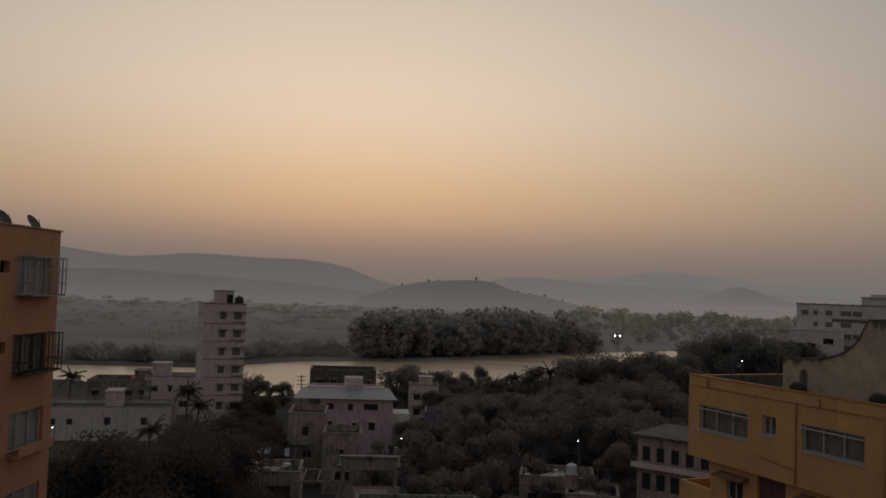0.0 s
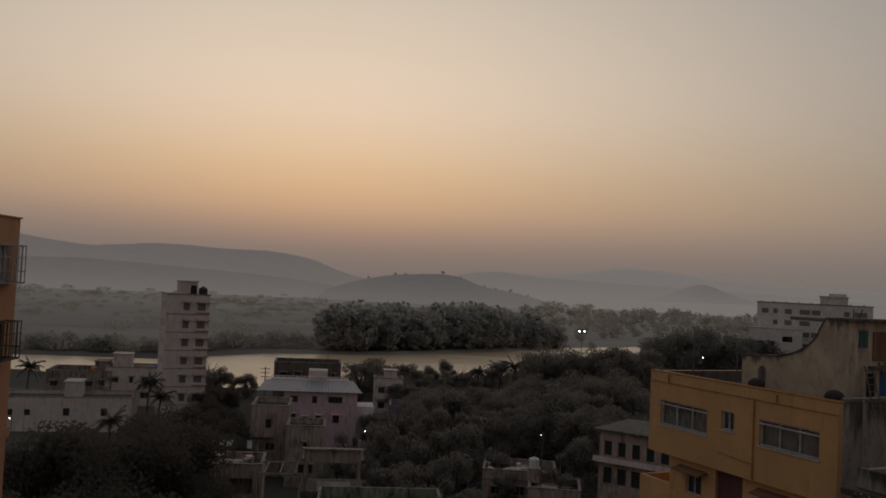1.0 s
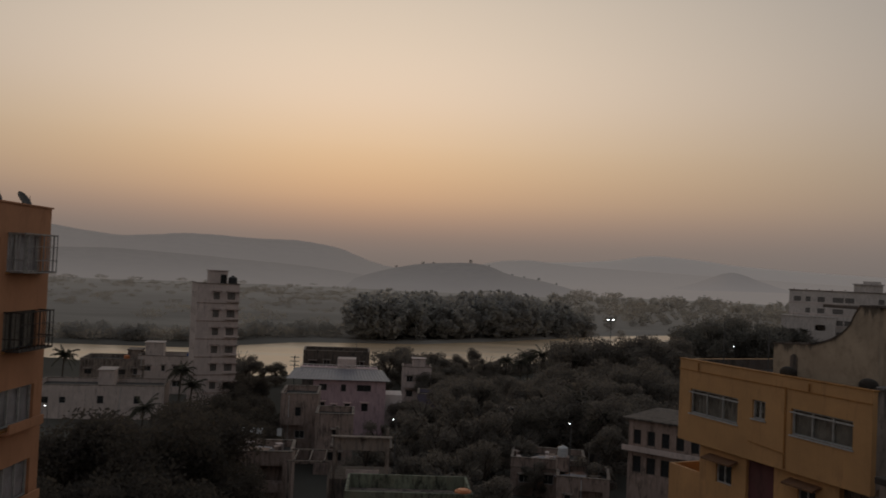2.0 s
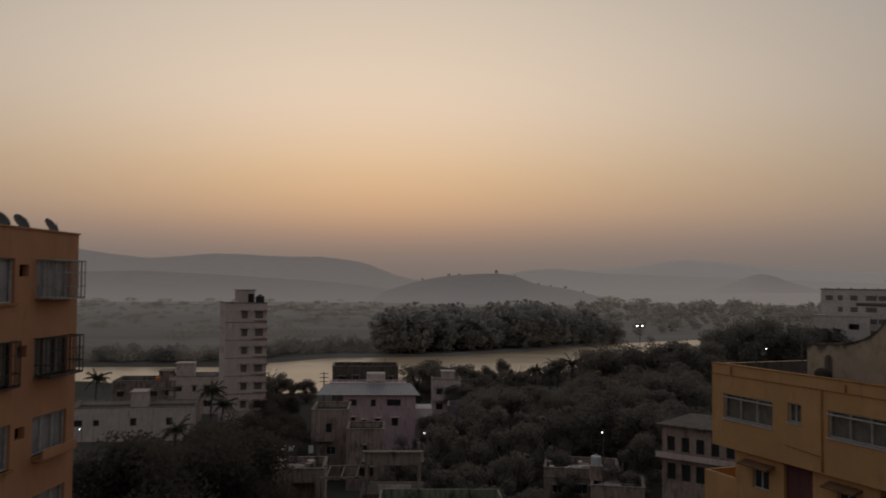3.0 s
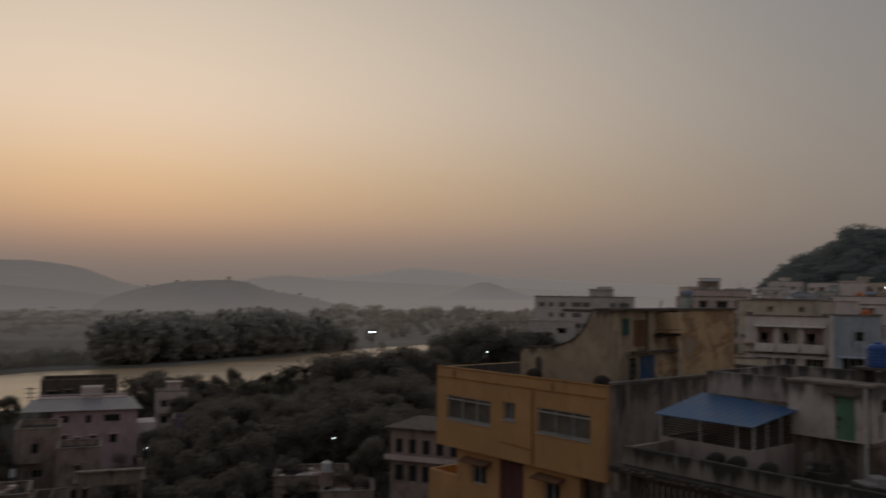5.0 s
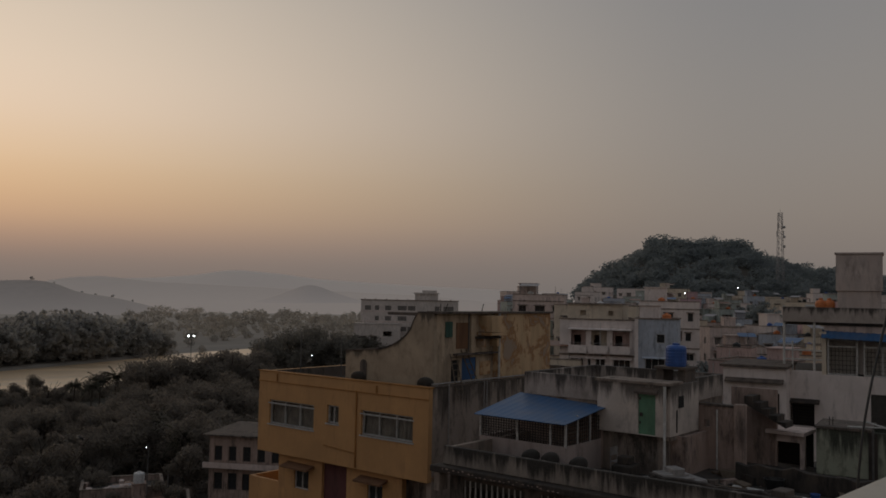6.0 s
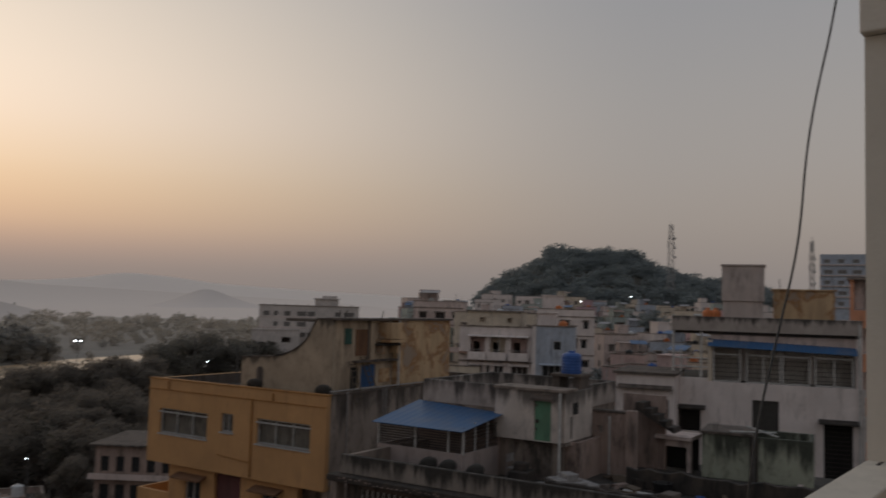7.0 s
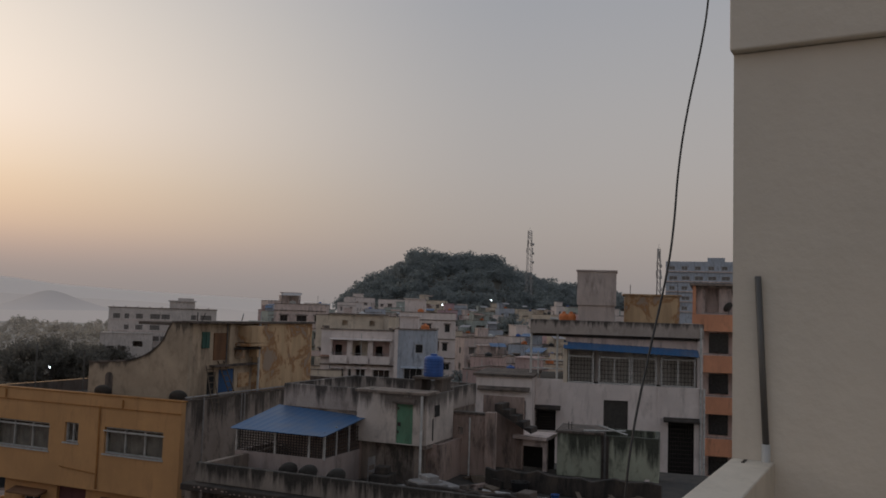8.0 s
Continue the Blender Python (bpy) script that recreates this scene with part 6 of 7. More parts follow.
annex = thing("house", "pale annex with a dark doorway beside the white house", "house", pose(32.3, 30.2, 0, 0, 0, -56))
part("wall", Shape().wall(0, 2.9, 8, EYE - 3.1, 0, 0.25, [(1.6, 2.6, EYE - 6.4, EYE - 4.3)]), "white", annex)
part("wall", Shape().box(0, 0.25, 0.25, 5, 8, EYE - 3.1).box(2.65, 2.9, 0.25, 5, 8, EYE - 3.1), "white", annex)
part("roof", Shape().box(-0.15, 3.0, -0.15, 5, EYE - 3.1, EYE - 2.98), "dark_concrete", annex)
# black sheet paints the shade behind the doorway
part("inner_wall", Shape().box(0.25, 2.65, 1.5, 1.6, 8, EYE - 3.2), "dark", annex)
shade(annex, 0.1, 2.8, EYE - 3.7, 0, "dark_concrete", 0.3)

# ---- peach block with balconies ----
P_M = pose(57.9, 32.1, 0, 0, 0, -62)
pe = thing("apartment_block", "peach painted apartment block with recessed balconies", "building", P_M)
part("core", Shape().box(0, 9, 1.4, 9, 10, EYE + 2.9), "whitewash", pe)
part("end_wall", Shape().box(0, 0.25, 0.0, 1.4, EYE - 0.3, EYE + 2.75), "peach", pe)
part("stair_wall", Shape().wall(0.25, 9, EYE + 0.6, EYE + 2.75, 0.6, 0.8, [(0.9, 1.9, EYE + 0.7, EYE + 2.6), (2.8, 3.7, EYE + 1.9, EYE + 2.5)]), "whitewash", pe)
part("roof", Shape().box(-0.2, 9.2, -0.2, 9, EYE + 2.75, EYE + 2.92), "concrete", pe)
for k in range(5):
    z = EYE + 0.6 - 3.05 * k
    part("balcony_front", Shape().box(-0.02 + (0.6 if k else 0), 9, -0.05, 0.12, z - 1.25, z).box(0.6 if k else 0, 9, 0.12, 1.4, z - 1.25, z - 1.1), "peach", pe, "peach balcony front")
    part("window", ring(1.2, 2.6, z - 2.9, z - 1.4, 1.3, 1.39, 0.08).box(1.28, 2.52, 1.34, 1.36, z - 2.82, z - 1.48), "pane", pe)
    part("rail", Shape().rod((0.7, 0.05, z + 0.12), (9, 0.05, z + 0.12), 0.025), "iron", pe)
part("drain", Shape().rod((0.62, -0.1, 10), (0.62, -0.1, EYE - 0.6), 0.06), "grey_pipe", pe)
dsh = P_M @ Vector((2.6, 0.3, EYE + 0.6))
dish(pose(*dsh), 0.4, 60, 160)


# ---- slim white tower block by the river ----
def tower_block():
    az, r = -15.75, 148.0
    x, y, z = at_az(az, r)
    t = thing("tower_block", "slim dirty white tower with a roof hut and black tank", "building", pose(x, y, z, 0, 0, 22), )
    H, L, D = EYE - 4.0 - z, 7.0, 9.0
    holes, sides = [], []
    for k in range(7):
        zt = H - 1.35 - 3.05 * k
        holes += [(2.7, 3.7, zt - 1.25, zt), (5.0, 6.3, zt - 1.25, zt)]
        sides += [(2.5, 3.5, zt - 1.2, zt), (5.5, 6.5, zt - 1.2, zt)]
    shell(t, L, D, 0, H, "tower", holes, sides)
    for k, a in enumerate(holes):
        window(t, *a, 0.1, 2, "dark_frame", "dusty_pane", 0.07)
        shade(t, a[0] - 0.3, a[1] + (0.9 if k % 2 else 0.3), a[3] + 0.12, 0, "old", 0.6)
        if k % 2:
            part("sill", Shape().box(a[0] - 0.2, a[1] + 0.9, -0.5, -0.001, a[2] - 0.35, a[2] - 0.2), "tower", t)
    for a in sides:
        s = ring(a[0], a[1], a[2], a[3], 0.08, 0.16, 0.06).box(a[0], a[1], 0.11, 0.13, a[2], a[3])
        s.moved(Matrix(((0, 1, 0, 0), (1, 0, 0, 0.23), (0, 0, 1, 0), (0, 0, 0, 1))))
        s.f = [tuple(reversed(q)) for q in s.f]
        part("window", s, "dusty_pane", t)
    for k in range(7):
        part("floor_band", Shape().box(-0.05, L + 0.05, -0.06, 0.0, H - 3.35 - 3.05 * k, H - 3.2 - 3.05 * k), "old", t)
    part("roof_edge", Shape().box(-0.12, L + 0.12, -0.12, 0.25, H, H + 0.14).box(-0.12, 0.2, 0.25, D, H, H + 0.14).box(L - 0.2, L + 0.12, 0.25, D, H, H + 0.14), "concrete", t)
    part("roof_hut", Shape().box(2.2, 5.2, 2.2, 6.0, H - 0.6, H + 2.2).box(2.0, 5.4, 2.0, 6.2, H + 2.2, H + 2.35), "tower", t)
    part("hut_door", Shape().box(4.0, 5.0, 2.15, 2.2, H - 0.5, H + 1.6), "dark", t)
    c = t.matrix_world @ Vector((6.1, 2.2, H - 0.65))
    water_tank(pose(*c), 0.75, 2.0, "black_plastic", "black plastic water tank on the tower roof")


tower_block()

# ---- big pale apartment block beyond the ochre block ----
rng = np.random.default_rng(21)
ax, ay, _ = at_az(22.9, 252)
ap = thing("apartment_block", "large pale apartment block with long window bands", "building", pose(ax, ay, 1, 0, 0, -27))
AT = EYE - 2.0
aholes = []
for k in range(6):
    zt = AT - 1.6 - 3.1 * k
    for a, b in ((1.2, 3.0), (4.2, 5.4), (7.2, 9.0), (11.0, 13.6), (14.0, 16.2), (18.0, 20.4), (22.0, 23.4), (24.6, 27.6)):
        if rng.random() < 0.85:
            aholes.append((a, b, zt - 1.3, zt))
shell(ap, 29, 14, 0, AT, "chalk", aholes)
for a in aholes:
    window(ap, *a, 0.1, 2, "dark_frame", "dusty_pane", 0.08)
for k in range(6):
    part("floor_band", Shape().box(-0.05, 29.05, -0.12, 0.0, AT - 3.4 - 3.1 * k, AT - 3.25 - 3.1 * k), "whitewash", ap)
part("wing", Shape().wall(-1.5, 12.0, 0, AT - 7.0, -5, -4.75, [(0.5, 2.2, AT - 12, AT - 10.4), (3.4, 5.0, AT - 12, AT - 10.4), (7, 9.5, AT - 10.5, AT - 9), (0.5, 2.2, AT - 15.2, AT - 13.6), (3.4, 5, AT - 15.2, AT - 13.6)]).box(-1.5, -1.25, -4.75, 0, 0, AT - 7).box(11.75, 12, -4.75, 0, 0, AT - 7).box(-1.5, 12, -5.2, 0, AT - 7, AT - 6.75), "chalk", ap)
part("roof_room", Shape().box(16, 23, 3, 9, AT - 0.6, AT + 2.2).box(15.6, 23.4, 2.6, 9.4, AT + 2.2, AT + 2.5).box(18.2, 22.6, 3, 8, AT + 2.5, AT + 3.2), "chalk", ap)
part("roof_edge", Shape().box(-0.2, 29.2, -0.2, 0.3, AT, AT + 0.25), "concrete", ap)
for i in range(9):
    part("post", Shape().box(1 + i * 3.2, 1.3 + i * 3.2, -0.1, 0.3, AT + 0.25, AT + 0.6), "whitewash", ap)

# tall pale block with many windows far behind
fx, fy, fz = at_az(59.3, 262)
ft = thing("apartment_block", "tall pale blue-grey block with rows of windows", "building", pose(fx, fy, fz, 0, 0, -62))
FT = EYE + 18.0 - fz
fh = []
for k in range(5):
    zt = FT - 1.4 - 3.0 * k
    for a in (1.0, 4.6, 8.4, 12.2, 16.0, 19.8):
        fh.append((a, a + (2.4 if k % 2 else 1.7), zt - 1.2, zt))
shell(ft, 24, 14, 0, FT, "bluish", fh)
for a in fh:
    window(ft, *a, 0.1, 2, "frame", "dusty_pane", 0.1)
for k in range(5):
    part("floor_band", Shape().box(-0.1, 24.1, -0.35, 0, FT - 3.2 - 3 * k, FT - 2.9 - 3 * k), "whitewash", ft)
part("roof_room", Shape().box(12, 17, 3, 8, FT, FT + 1.4), "bluish", ft)

# ---- pink house and its neighbours below ----
pk = thing("house", "dusty pink house with a grey sheet roof and white railing", "house", pose(*at_az(-7.95, 133), 0, 0, 4.5))
pz = pk.location.z
PE = EYE - 18.0 - pz
ph = [(0.9, 2.1, PE - 1.5, PE - 0.5), (4.3, 5.1, PE - 1.6, PE - 0.5), (6.8, 9.0, PE - 1.5, PE - 0.5), (0.7, 1.9, PE - 4.3, PE - 3.2), (3.0, 3.7, PE - 4.1, PE - 3.6), (5.0, 5.8, PE - 4.5, PE - 3.4), (7.6, 8.6, PE - 4.6, PE - 3.3)]
shell(pk, 11.3, 9, 0, PE + 0.3, "pink", ph, roof=False)
for a in ph:
    window(pk, *a, 0.1, 2 if a[1] - a[0] > 1 else 1, "dark_frame", "pane", 0.07)
for a in ph[3:]:
    shade(pk, a[0] - 0.2, a[1] + 0.2, a[3] + 0.1, 0, "rose", 0.4)
rf = Shape().ribbed(60, lambda k: (-4.2 + 16.2 * k, -0.7, PE + 0.25), lambda k: (-3.2 + 13.93 * k, 4.6, PE + 1.35), 0.05)
ro = part("roof_sheet", rf, "grey_sheet", pk, "dull grey corrugated roof")
sm = ro.modifiers.new("thickness", "SOLIDIFY"); sm.thickness = 0.03
rl = Shape().box(-2.5, 9.8, 4.7, 4.8, PE + 1.9, PE + 2.0).box(-2.5, 9.8, 4.7, 4.8, PE + 1.25, PE + 1.5)
for i in range(13):
    rl.box(-2.5 + i * 1.02, -2.4 + i * 1.02, 4.7, 4.8, PE + 1.5, PE + 1.9)
part("railing", rl, "white", pk, "white roof railing")
part("roof_room", Shape().box(3.4, 6.4, 5.2, 8.5, PE + 0.2, PE + 2.9), "whitewash", pk)
part("upper_floor", Shape().box(-2.6, 10, 4.85, 9, PE + 0.3, PE + 1.25), "pink", pk)
part("porch", Shape().box(11.3, 14.0, 2.0, 7, 0, PE - 2.2), "white", pk, "low white porch wall")


def blockhouse(label, az, r, top, L, D, rz, mat, seed, **kw):
    x, y, z = at_az(az, r)
    return house(x, y, rz, L, D, z - 0.3, EYE + top, mat, np.random.default_rng(seed), label, "houses by the river", bare=True, **kw)


blockhouse("dark flat-roofed house behind the pink roof", -8.7, 168, -16.9, 13.0, 8, 6, "dark_concrete", 1)
blockhouse("old grey concrete house with bare stained walls", -10.05, 116, -17.6, 5.0, 8, 5, "old", 2, tank=False, shades=False, head=0.0)
blockhouse("stained low concrete house with a flat roof", -7.7, 110, -19.2, 4.9, 6, 5, "old", 3, tank=False, head=0.0)
blockhouse("long low whitewashed house behind dark trees", -25.2, 152, -21.5, 20.5, 9, 12, "dusty", 4, tank=False, win=1.0, skip=0.6, shades=False)
blockhouse("grey flat-roofed workshop behind the white wall", -22.6, 178, -20.2, 12, 9, 10, "concrete", 5)
blockhouse("pale house near the river tower", -19.2, 176, -19.4, 12.5, 8, 10, "dusty", 6)
blockhouse("violet painted house among trees", -0.9, 152, -22.4, 8.5, 7, 0, "violet", 7, tank=False, head=0.0)
blockhouse("small cream house half hidden by trees", 3.9, 128, -21.0, 6, 6, -6, "whitewash", 8, head=0.0)
blockhouse("low dark tiled house in the grove", 8.0, 124, -21.5, 8, 6, -8, "dark_concrete", 9)
blockhouse("flat concrete roof with a white tank", 5.6, 104, -22.5, 9.0, 7, -8, "old", 10, tank=False, head=0.0)
blockhouse("low grey house under the trees", 8.7, 98, -23.0, 6.0, 6, -10, "old", 12, tank=False, head=0.0)
blockhouse("low flat roof with washing beside the old block", -12.7, 90, -19.7, 5.6, 6, 6, "old", 13, tank=False, shades=False, head=0.0)
blockhouse("pale low roof beside the river trees", -2.0, 172, -20.0, 6, 6, 3, "whitewash", 14, tank=False)
rngr = np.random.default_rng(31)
for az, r, z0, spread, n in ((7.6, 107, -23.15, 3.2, 12), (10.1, 101, -23.65, 2.2, 8), (-11.2, 93, -20.35, 1.8, 6)):
    for i in range(n):
        x, y, _ = at_az(az, r)
        x, y = x + rngr.uniform(-spread, spread), y + rngr.uniform(-1.8, 1.8)
        if i % 3 == 0:
            w, d2 = rngr.uniform(0.7, 1.6), rngr.uniform(0.5, 0.9)
            sheet = Shape().ribbed(12, lambda k: (-w + 2 * w * k, -d2, 0.05), lambda k: (-w + 2 * w * k, d2, 0.35), 0.04)
            ob = solo("metal_sheet", sheet, str(rngr.choice(["rust_sheet", "grey_sheet"])), "loose corrugated sheet lying on a low roof", "metal sheet", pose(x, y, EYE + z0, 0, 0, rngr.uniform(-30, 30)), "low roof clutter")
            th = ob.modifiers.new("thickness", "SOLIDIFY"); th.thickness = 0.02
        else:
            w, d2, hh = rngr.uniform(0.2, 0.7), rngr.uniform(0.2, 0.5), rngr.uniform(0.2, 0.7)
            solo("crate", Shape().box(-w, w, -d2, d2, 0, hh).box(-w * 1.05, w * 1.05, -d2 * 1.05, d2 * 1.05, hh, hh + 0.06), str(rngr.choice(["wood", "old", "whitewash", "iron"])), "old crate standing on a low roof", "crate", pose(x, y, EYE + z0, 0, 0, rngr.uniform(0, 90)), "low roof clutter", bevel=0.02)
x, y, z = at_az(9.05, 102)
solo("tank_stand", Shape().box(-0.7, 0.7, -0.7, 0.7, 0, 1.55).box(-0.8, 0.8, -0.8, 0.8, 1.55, 1.65), "old", "stained brick stand under a water tank", "tank stand", pose(x, y, EYE - 23.15), bevel=0.02)
water_tank(pose(x, y, EYE - 21.5), 0.6, 1.2, "white_plastic", "white plastic water tank on a low roof")

# two-storey house with an arcade of windows below the ochre block
ar = thing("house", "two-storey grey concrete house with a row of tall openings", "house", pose(*at_az(13.3, 97), 0, 0, -38))
aT = EYE - 15.6 - ar.location.z
hs = [(0.6 + 1.65 * i, 1.5 + 1.65 * i, aT - 2.7, aT - 1.1) for i in range(6)] + [(0.6 + 1.65 * i, 1.6 + 1.65 * i, aT - 5.8, aT - 4.0) for i in range(6)]
shell(ar, 10.5, 9, 0, aT, "old", hs)
for a in hs:
    window(ar, *a, 0.12, 1, "dark_frame", "pane", 0.07)
part("roof_slab", Shape().box(-0.6, 11, -0.6, 9.4, aT, aT + 0.18), "dark_concrete", ar, "blackened roof slab", bevel=0.03)
part("balcony", Shape().box(-0.3, 10.6, -1.0, 0, aT - 3.35, aT - 3.2).wall(-0.3, 10.6, aT - 3.2, aT - 2.75, -1.0, -0.9), "whitewash", ar)

# open concrete frame with posts
fr = thing("concrete_frame", "unfinished concrete roof frame with posts and beams", "building", pose(*at_az(-6.45, 80), 0, 0, 4))
fT = EYE - 16.0 - fr.location.z
for x in (0.0, 5.0):
    for y in (0.0, 4.5):
        part("post", Shape().box(x, x + 0.3, y, y + 0.3, 0, fT), "concrete", fr)
part("beam", Shape().box(0.3, 5.0, 0.02, 0.25, fT - 1.3, fT - 0.1).box(-0.2, 5.5, -0.25, 0.5, fT - 0.1, fT + 0.02), "concrete", fr)
part("slab", Shape().box(-0.3, 5.6, 0.5, 5.2, fT - 1.3, fT - 1.1), "dark_concrete", fr)
part("floor", Shape().box(-0.3, 5.6, 0, 5.2, 0, fT - 4.0), "dark_concrete", fr)
part("wall", Shape().box(1.3, 4.4, 0.3, 0.5, fT - 4.0, fT - 3.2), "whitewash", fr)
for x in (-3.6, -2.2, -0.8):
    part("rafter", Shape().box(x, x + 0.12, -0.5, 4.5, fT - 2.4, fT - 2.25), "concrete", fr)
for y in (-0.6, 4.4):
    part("rafter", Shape().box(-4.2, -0.2, y, y + 0.15, fT - 2.4, fT - 2.25), "concrete", fr)
for x in (-4.1, -0.4):
    part("post", Shape().box(x, x + 0.2, -0.6, -0.4, 0, fT - 2.4), "concrete", fr)
# nearer roof with a pale green parapet and an orange bin
gp = thing("house", "flat roof with a faded green parapet", "house", pose(*at_az(-5.6, 46), 0, 0, 3))
gT = EYE - 12.15 - gp.location.z
part("wall", Shape().box(0, 7.0, 0, 4, 0, gT - 0.8), "concrete", gp)
part("parapet", Shape().curb(0, 7, 0, 4, gT - 0.8, gT, 0.15), "mossy", gp, "faded green painted parapet", bevel=0.02)
c = gp.matrix_world @ Vector((6.5, 0.5, gT - 0.8))
solo("bin", Shape().lathe([(0.4, 0), (0.45, 0.5), (0.47, 0.85), (0.3, 0.95)], n=16), "orange_plastic", "orange plastic bin on the green-edged roof", "bin", pose(*c))
# washing on a line
ln = thing("clothes_line", "pale washing on a line over a roof", "laundry", pose(*at_az(-12.9, 93), 0, 0, 5))
lz = EYE - 18.6 - ln.location.z
for x in (0, 5.2):
    part("pole", Shape().rod((x, 0, 0), (x, 0, lz + 0.9), 0.04), "grey_pipe", ln)
part("line", Shape().rod((0, 0, lz + 0.85), (5.2, 0, lz + 0.8), 0.01, n=5), "cable", ln)
for x, w, h in ((0.3, 0.75, 0.8), (1.5, 0.5, 0.5), (2.2, 0.7, 0.6), (4.4, 0.5, 0.8)):
    part("cloth", Shape().box(x, x + w, -0.015, 0.015, lz + 0.82 - h, lz + 0.84), "cloth", ln)

# ---- houses on the rise to the right ----
rng = np.random.default_rng(77)


def balcony_house(az, r, rz, L, D, top, mat, label, bays, low):
    """A town house whose top storeys have deep open balconies, sun shades and a set-back roof room."""
    x, y, z = at_az(az, r)
    h = thing("house", label, "house", pose(x, y, z - 3, 0, 0, rz), "town houses")
    H = top - z + 3
    up = [(a, b, H - 2.95, H - 1.15) for a, b in bays]
    dn = [(a, b, H - 5.75, H - 4.35) for a, b in low]
    shell(h, L, D, 0, H, mat, up + dn, left=False)
    for i, a in enumerate(up):
        part("inner_wall", Shape().wall(a[0] - 0.2, a[1] + 0.2, H - 3.9, H - 1.0, 0.9, 1.0, [(a[0] + 0.2, a[0] + 1.0, H - 3.85, H - 1.75)]), "rose" if i % 2 == 0 else "cream", h, "dim balcony wall")
        part("balcony", Shape().box(a[0] - 0.15, a[1] + 0.15, -0.75, 0.0, H - 3.75, H - 3.6).wall(a[0] - 0.15, a[1] + 0.15, H - 3.6, H - 2.85, -0.75, -0.65), mat, h)
        part("rail", Shape().rod((a[0] - 0.1, -0.7, H - 2.6), (a[1] + 0.1, -0.7, H - 2.6), 0.03, n=6), "iron", h)
        shade(h, a[0] - 0.25, a[1] + 0.25, H - 1.0, 0.0, mat, 0.7)
    for a in dn:
        window(h, *a, 0.1, 3 if a[1] - a[0] > 1.5 else 1, "frame", "pane", 0.07)
        shade(h, a[0] - 0.2, a[1] + 0.2, a[3] + 0.1, 0.0, mat, 0.5)
    part("floor_band", Shape().box(-0.06, L + 0.06, -0.12, -0.002, H - 4.05, H - 3.85), "concrete", h)
    part("roof_edge", Shape().curb(-0.1, L + 0.1, -0.1, D + 0.1, H, H + 0.14, 0.35), "concrete", h)
    part("roof_room", Shape().wall(0.4, L * 0.72, H - 0.65, H + 1.75, 2.6, 2.8, [(L * 0.2, L * 0.2 + 0.7, H + 0.45, H + 1.05), (L * 0.55, L * 0.55 + 0.6, H + 0.45, H + 1.05)]).box(0.4, L * 0.72, 3.2, D - 0.5, H - 0.65, H + 1.72), "cream", h, "set-back cream roof room")
    part("roof_slab", Shape().box(0.2, L * 0.74, 2.3, D - 0.3, H + 1.76, H + 1.9), "concrete", h)
    part("drain", Shape().rod((L * 0.5, -0.08, 0), (L * 0.5, -0.08, H - 0.3), 0.05, n=6), "pipe", h)
    return h


balcony_house(36.4, 98, -48, 9.3, 9, EYE - 2.15, "white", "white three-storey house with balconies and sunshades", [(1.3, 3.0), (3.6, 5.4), (6.0, 7.9)], [(1.2, 2.7), (3.2, 3.6), (4.1, 5.2), (6.1, 8.0)])
x, y, z = at_az(41.35, 96)
h = thing("house", "pale grey-blue house with one small dark window", "house", pose(x, y, z - 3, 0, 0, -46), "town houses")
H = EYE - 1.9 - z + 3
bh = [(2.3, 3.2, H - 2.6, H - 1.6), (1.1, 3.2, H - 5.6, H - 4.3)]
shell(h, 4.6, 8, 0, H, "bluish", bh, left=False)
window(h, *bh[0], 0.1, 1, "frame", "pane", 0.06)
window(h, *bh[1], 0.1, 3, "frame", "pane", 0.06)
shade(h, 0.8, 3.5, H - 4.2, 0.0, "bluish", 0.5)
part("roof_edge", Shape().curb(-0.1, 4.7, -0.1, 8.1, H, H + 0.14, 0.3), "concrete", h)
part("pilaster", Shape().box(-0.05, 0.35, -0.12, -0.002, 0, H), "white", h)
part("roof_room", Shape().box(0.3, 2.4, 2.4, 6, H - 0.6, H + 1.5).box(0.1, 2.6, 2.2, 6.2, H + 1.5, H + 1.62), "white", h, "small white stair room")
water_tank(pose(*(h.matrix_world @ Vector((3.3, 1.6, 0))).xy, EYE - 1.9 - 0.65), 0.5, 1.3, "orange_plastic", "orange plastic water tank on the blue house")
a0x, a0y, a0z = at_az(33.2, 150)
house(a0x, a0y, -40, 9, 9, a0z - 3, EYE + 0.9, "whitewash", np.random.default_rng(8), "grey concrete house with a roof room", "town houses")
a0x, a0y, a0z = at_az(36.0, 128)
house(a0x, a0y, -45, 12, 9, a0z - 3, EYE - 0.7, "cream", np.random.default_rng(9), "long cream house with a flat roof", "town houses")
a0x, a0y, a0z = at_az(41.6, 135)
house(a0x, a0y, -45, 9, 9, a0z - 3, EYE + 0.1, "white", np.random.default_rng(10), "tall white house on the rise", "town houses")
names = {"white": "dirty white", "whitewash": "grey-white", "cream": "cream", "bluish": "pale blue", "rose": "rose", "pink": "dusty pink", "greenish": "pale green"}
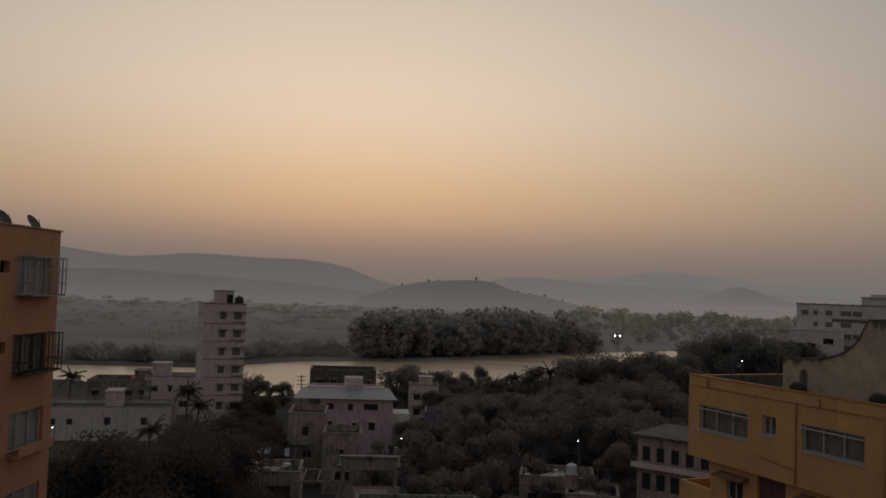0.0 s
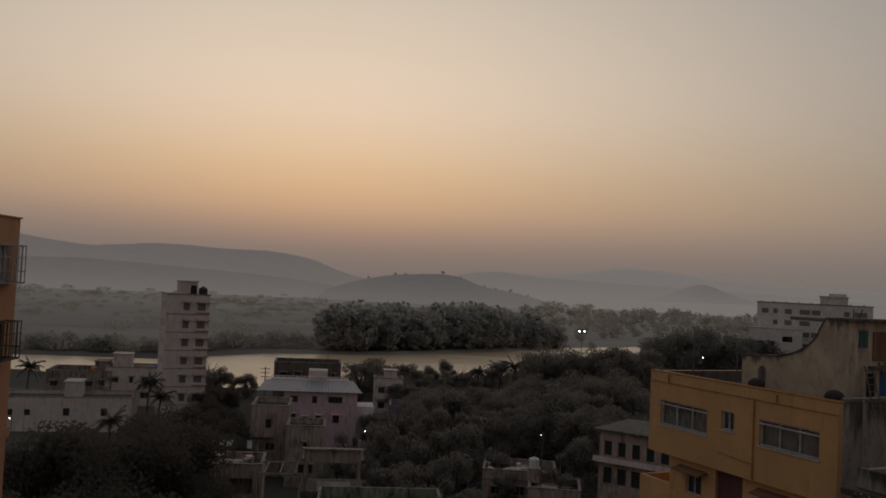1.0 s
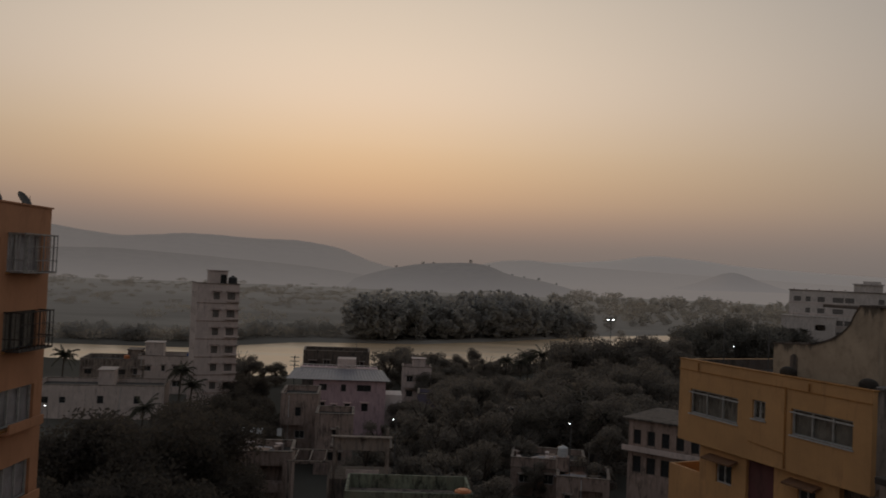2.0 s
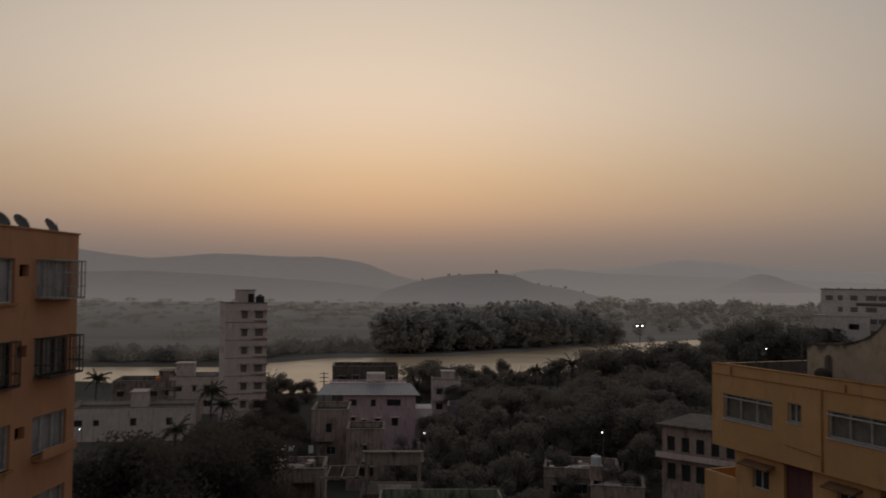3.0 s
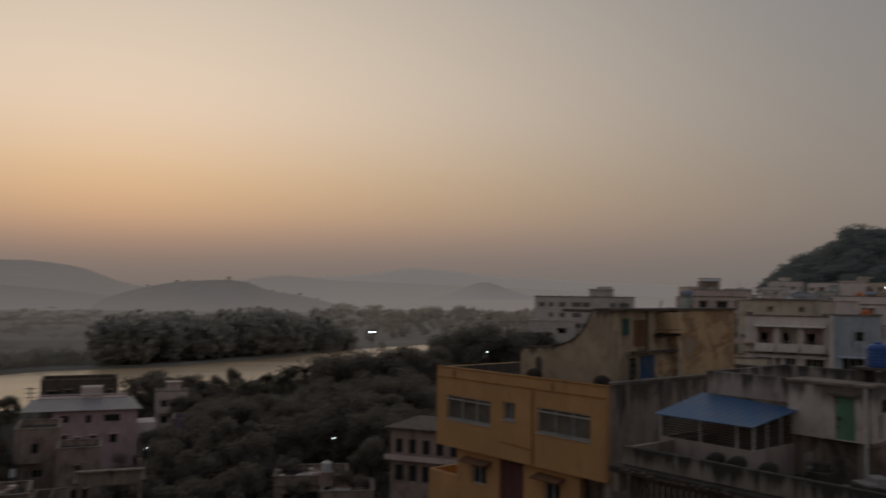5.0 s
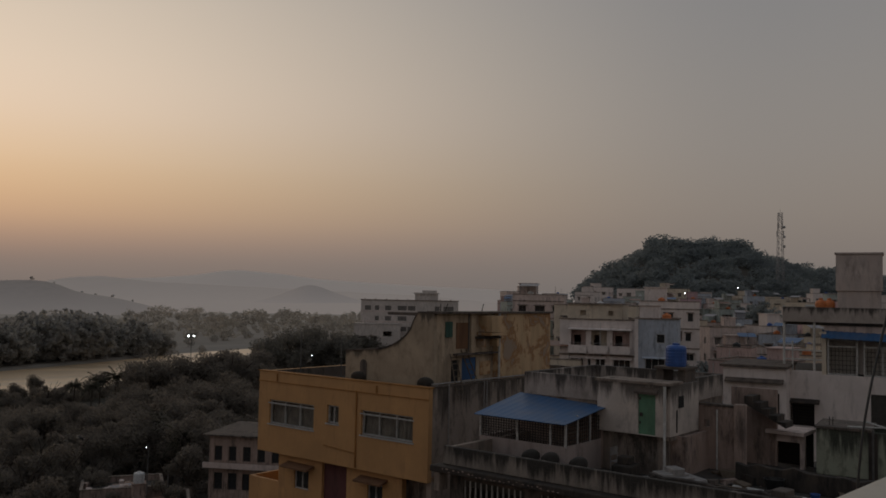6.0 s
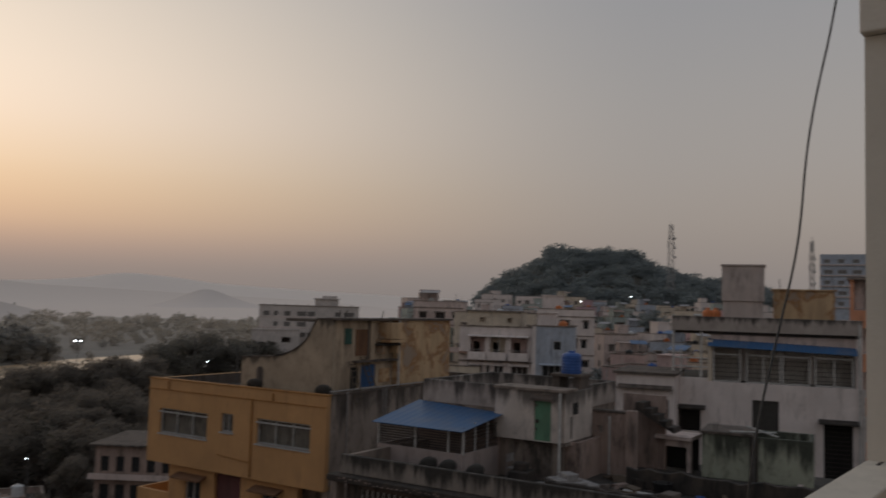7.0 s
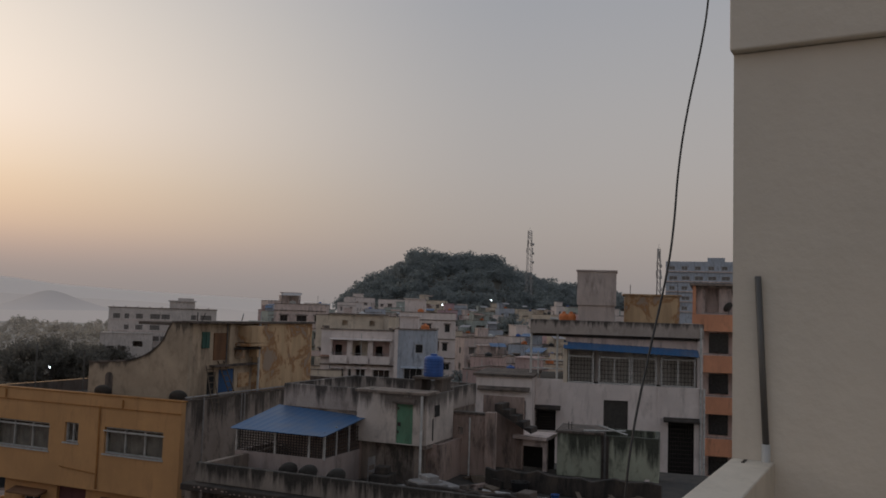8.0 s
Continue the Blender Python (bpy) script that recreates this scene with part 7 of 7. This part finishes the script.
for r, el, step in ((100, -3.6, 6.6), (116, -2.9, 5.8), (134, -2.35, 5.0), (154, -1.85, 4.4), (178, -1.35, 3.8), (206, -0.9, 3.3), (238, -0.45, 2.9), (270, -0.05, 2.6), (302, 0.35, 2.5), (334, 0.75, 3.6)):
    az = 31.5 + rng.uniform(0, 2)
    step *= 0.62 if r > 110 else 0.9
    while az < 60:
        if not (r < 160 and 35 < az < 44.5):
            L = rng.uniform(0.62, 0.92) * r * math.radians(step)
            top = EYE + r * math.tan(radians(el + rng.uniform(-0.45, 0.35)))
            x, y, z = at_az(az, r + rng.uniform(-6, 6))
            if top - z > 3.2:
                k = HOUSE_KINDS[int(rng.integers(len(HOUSE_KINDS)))]
                u = rng.uniform(5, 25) * (1 if rng.random() < 0.6 else -1)
                # houses farther off get the haze-paled window pane
                house(x, y, -az + u, L, rng.uniform(6, 9), z - 1.5, top, k, rng, names[k] + " flat-roofed house on the slope below the hill", open_left=u > 0, pane="pane" if r < 125 else "dusty_pane")
        az += step * rng.uniform(0.85, 1.25)
BROAD2 = [(make_tree(60 + i, 8, 3.2, 700, 0.36, "leaf_hill", "dark tree between the town houses", 12), 8) for i in range(2)]
for az, r, h in [(44.6, 118, 7), (45.4, 112, 6), (46.2, 122, 6.5), (48.6, 150, 7), (48.9, 230, 9), (49.4, 228, 10), (48.2, 236, 9), (49, 260, 10), (51.5, 190, 7), (37.5, 190, 6), (53, 140, 6), (47.5, 96, 5.5), (40, 240, 7), (55, 170, 7), (43, 280, 8), (46, 300, 8), (52, 300, 8)]:
    grow(BROAD2, az, r, h, rng)
for src, _ in BROAD2:
    for o in [*src.children_recursive, src]:
        bpy.data.objects.remove(o)


def mast(az, r, top, w, label):
    x, y, z = at_az(az, r)
    m = thing("mast", label, "telecom mast", pose(x, y, z, 0, 0, 20))
    H = EYE + top - z
    for sx in (-1, 1):
        for sy in (-1, 1):
            part("leg", Shape().rod((sx * w * 0.75, sy * w * 0.75, 0), (sx * w * 0.4, sy * w * 0.4, H), 0.11, n=6), "iron", m)
    br = Shape()
    n = int(H / 2.2)
    for k in range(n):
        z0, z1 = H * k / n, H * (k + 1) / n
        a, b = w * (0.75 - 0.35 * k / n), w * (0.75 - 0.35 * (k + 1) / n)
        for s in (-1, 1):
            br.rod((-a, s * a, z0), (b, s * b, z1), 0.06, n=4).rod((s * a, -a, z0), (s * b, b, z1), 0.06, n=4).rod((-b, s * b, z1), (b, s * b, z1), 0.06, n=4)
    part("bracing", br, "iron", m)
    for k in range(6):
        a = k * 1.05
        part("antenna", Shape().box(-0.18, 0.18, -0.12, 0.12, 0, 2.4).moved(pose(w * 0.75 * math.cos(a), w * 0.75 * math.sin(a), H - 3.2 - (k % 3) * 3.4, 0, 0, math.degrees(a))), "frame", m)
    for k in range(3):
        part("drum", Shape().rod((0.6 * w, -w * 0.5, H - 6 - k * 4), (0.6 * w, -w * 0.95, H - 6 - k * 4), 0.55, n=12), "frame", m)
    part("pole", Shape().rod((0, 0, H - 1), (0, 0, H + 1.5), 0.06), "iron", m)


mast(50.3, 372, 38.0, 1.7, "tall lattice telecom mast on the hill")
mast(58.85, 300, 25.0, 1.0, "slender lattice telecom mast behind the roofs")


def street_lamp(az, r, el, label="street lamp with a white light burning", size=0.16):
    x, y, z = at_az(az, r)
    s = thing("street_lamp", label, "street lamp", pose(x, y, z), "street lamps")
    H = EYE + r * math.tan(radians(el)) - z
    part("pole", Shape().rod((0.25, 0, 0), (0.25, 0, H + 0.25), 0.07, 0.05), "grey_pipe", s)
    part("arm", Shape().rod((0.25, 0, H + 0.25), (0, -0.25, H + 0.2), 0.03), "grey_pipe", s)
    part("bulb", Shape().lathe([(size * 0.5, -size), (size, -size * 0.4), (size, size * 0.4), (size * 0.5, size)], (0, -0.25, H), 12), "bulb", s, "glowing white bulb")


for az, r, el in ((9.4, 100, -9.77), (-2.45, 92, -10.1), (-24.4, 140, -9.3), (47.74, 290, 1.04), (44.45, 285, 0.62), (19.7, 225, -4.0)):
    street_lamp(az, r, el, size=0.055 * r / 130)
fl2 = thing("floodlight", "pair of floodlights on a pole at the far bank", "floodlight", pose(*at_az(11.9, 352)), "street lamps")
H2 = EYE + 352 * math.tan(radians(-2.78)) - fl2.location.z
part("pole", Shape().rod((0, 0, 0), (0, 0, H2 - 0.6), 0.12), "grey_pipe", fl2)
for x in (-1.1, 0.9):
    part("lamp_head", Shape().box(x - 0.2, x + 0.2, -0.2, 0.2, H2 - 0.2, H2 + 0.2), "bulb", fl2, "bright white lamp head")
part("frame", Shape().box(-1.7, 1.6, 0.22, 0.4, H2 - 0.8, H2 + 0.9), "dark_frame", fl2)
pole = thing("utility_pole", "wooden utility pole with cross arms near the river", "utility pole", pose(*at_az(-9.25, 170)))
Hp = EYE - 18.2 - pole.location.z
part("pole", Shape().rod((0, 0, 0), (0, 0, Hp), 0.14, 0.1), "grey_pipe", pole)
for k, z in enumerate((Hp - 0.3, Hp - 1.1, Hp - 1.9)):
    part("cross_arm", Shape().box(-0.9, 0.9, -0.05, 0.05, z - 0.06, z + 0.06), "grey_pipe", pole)
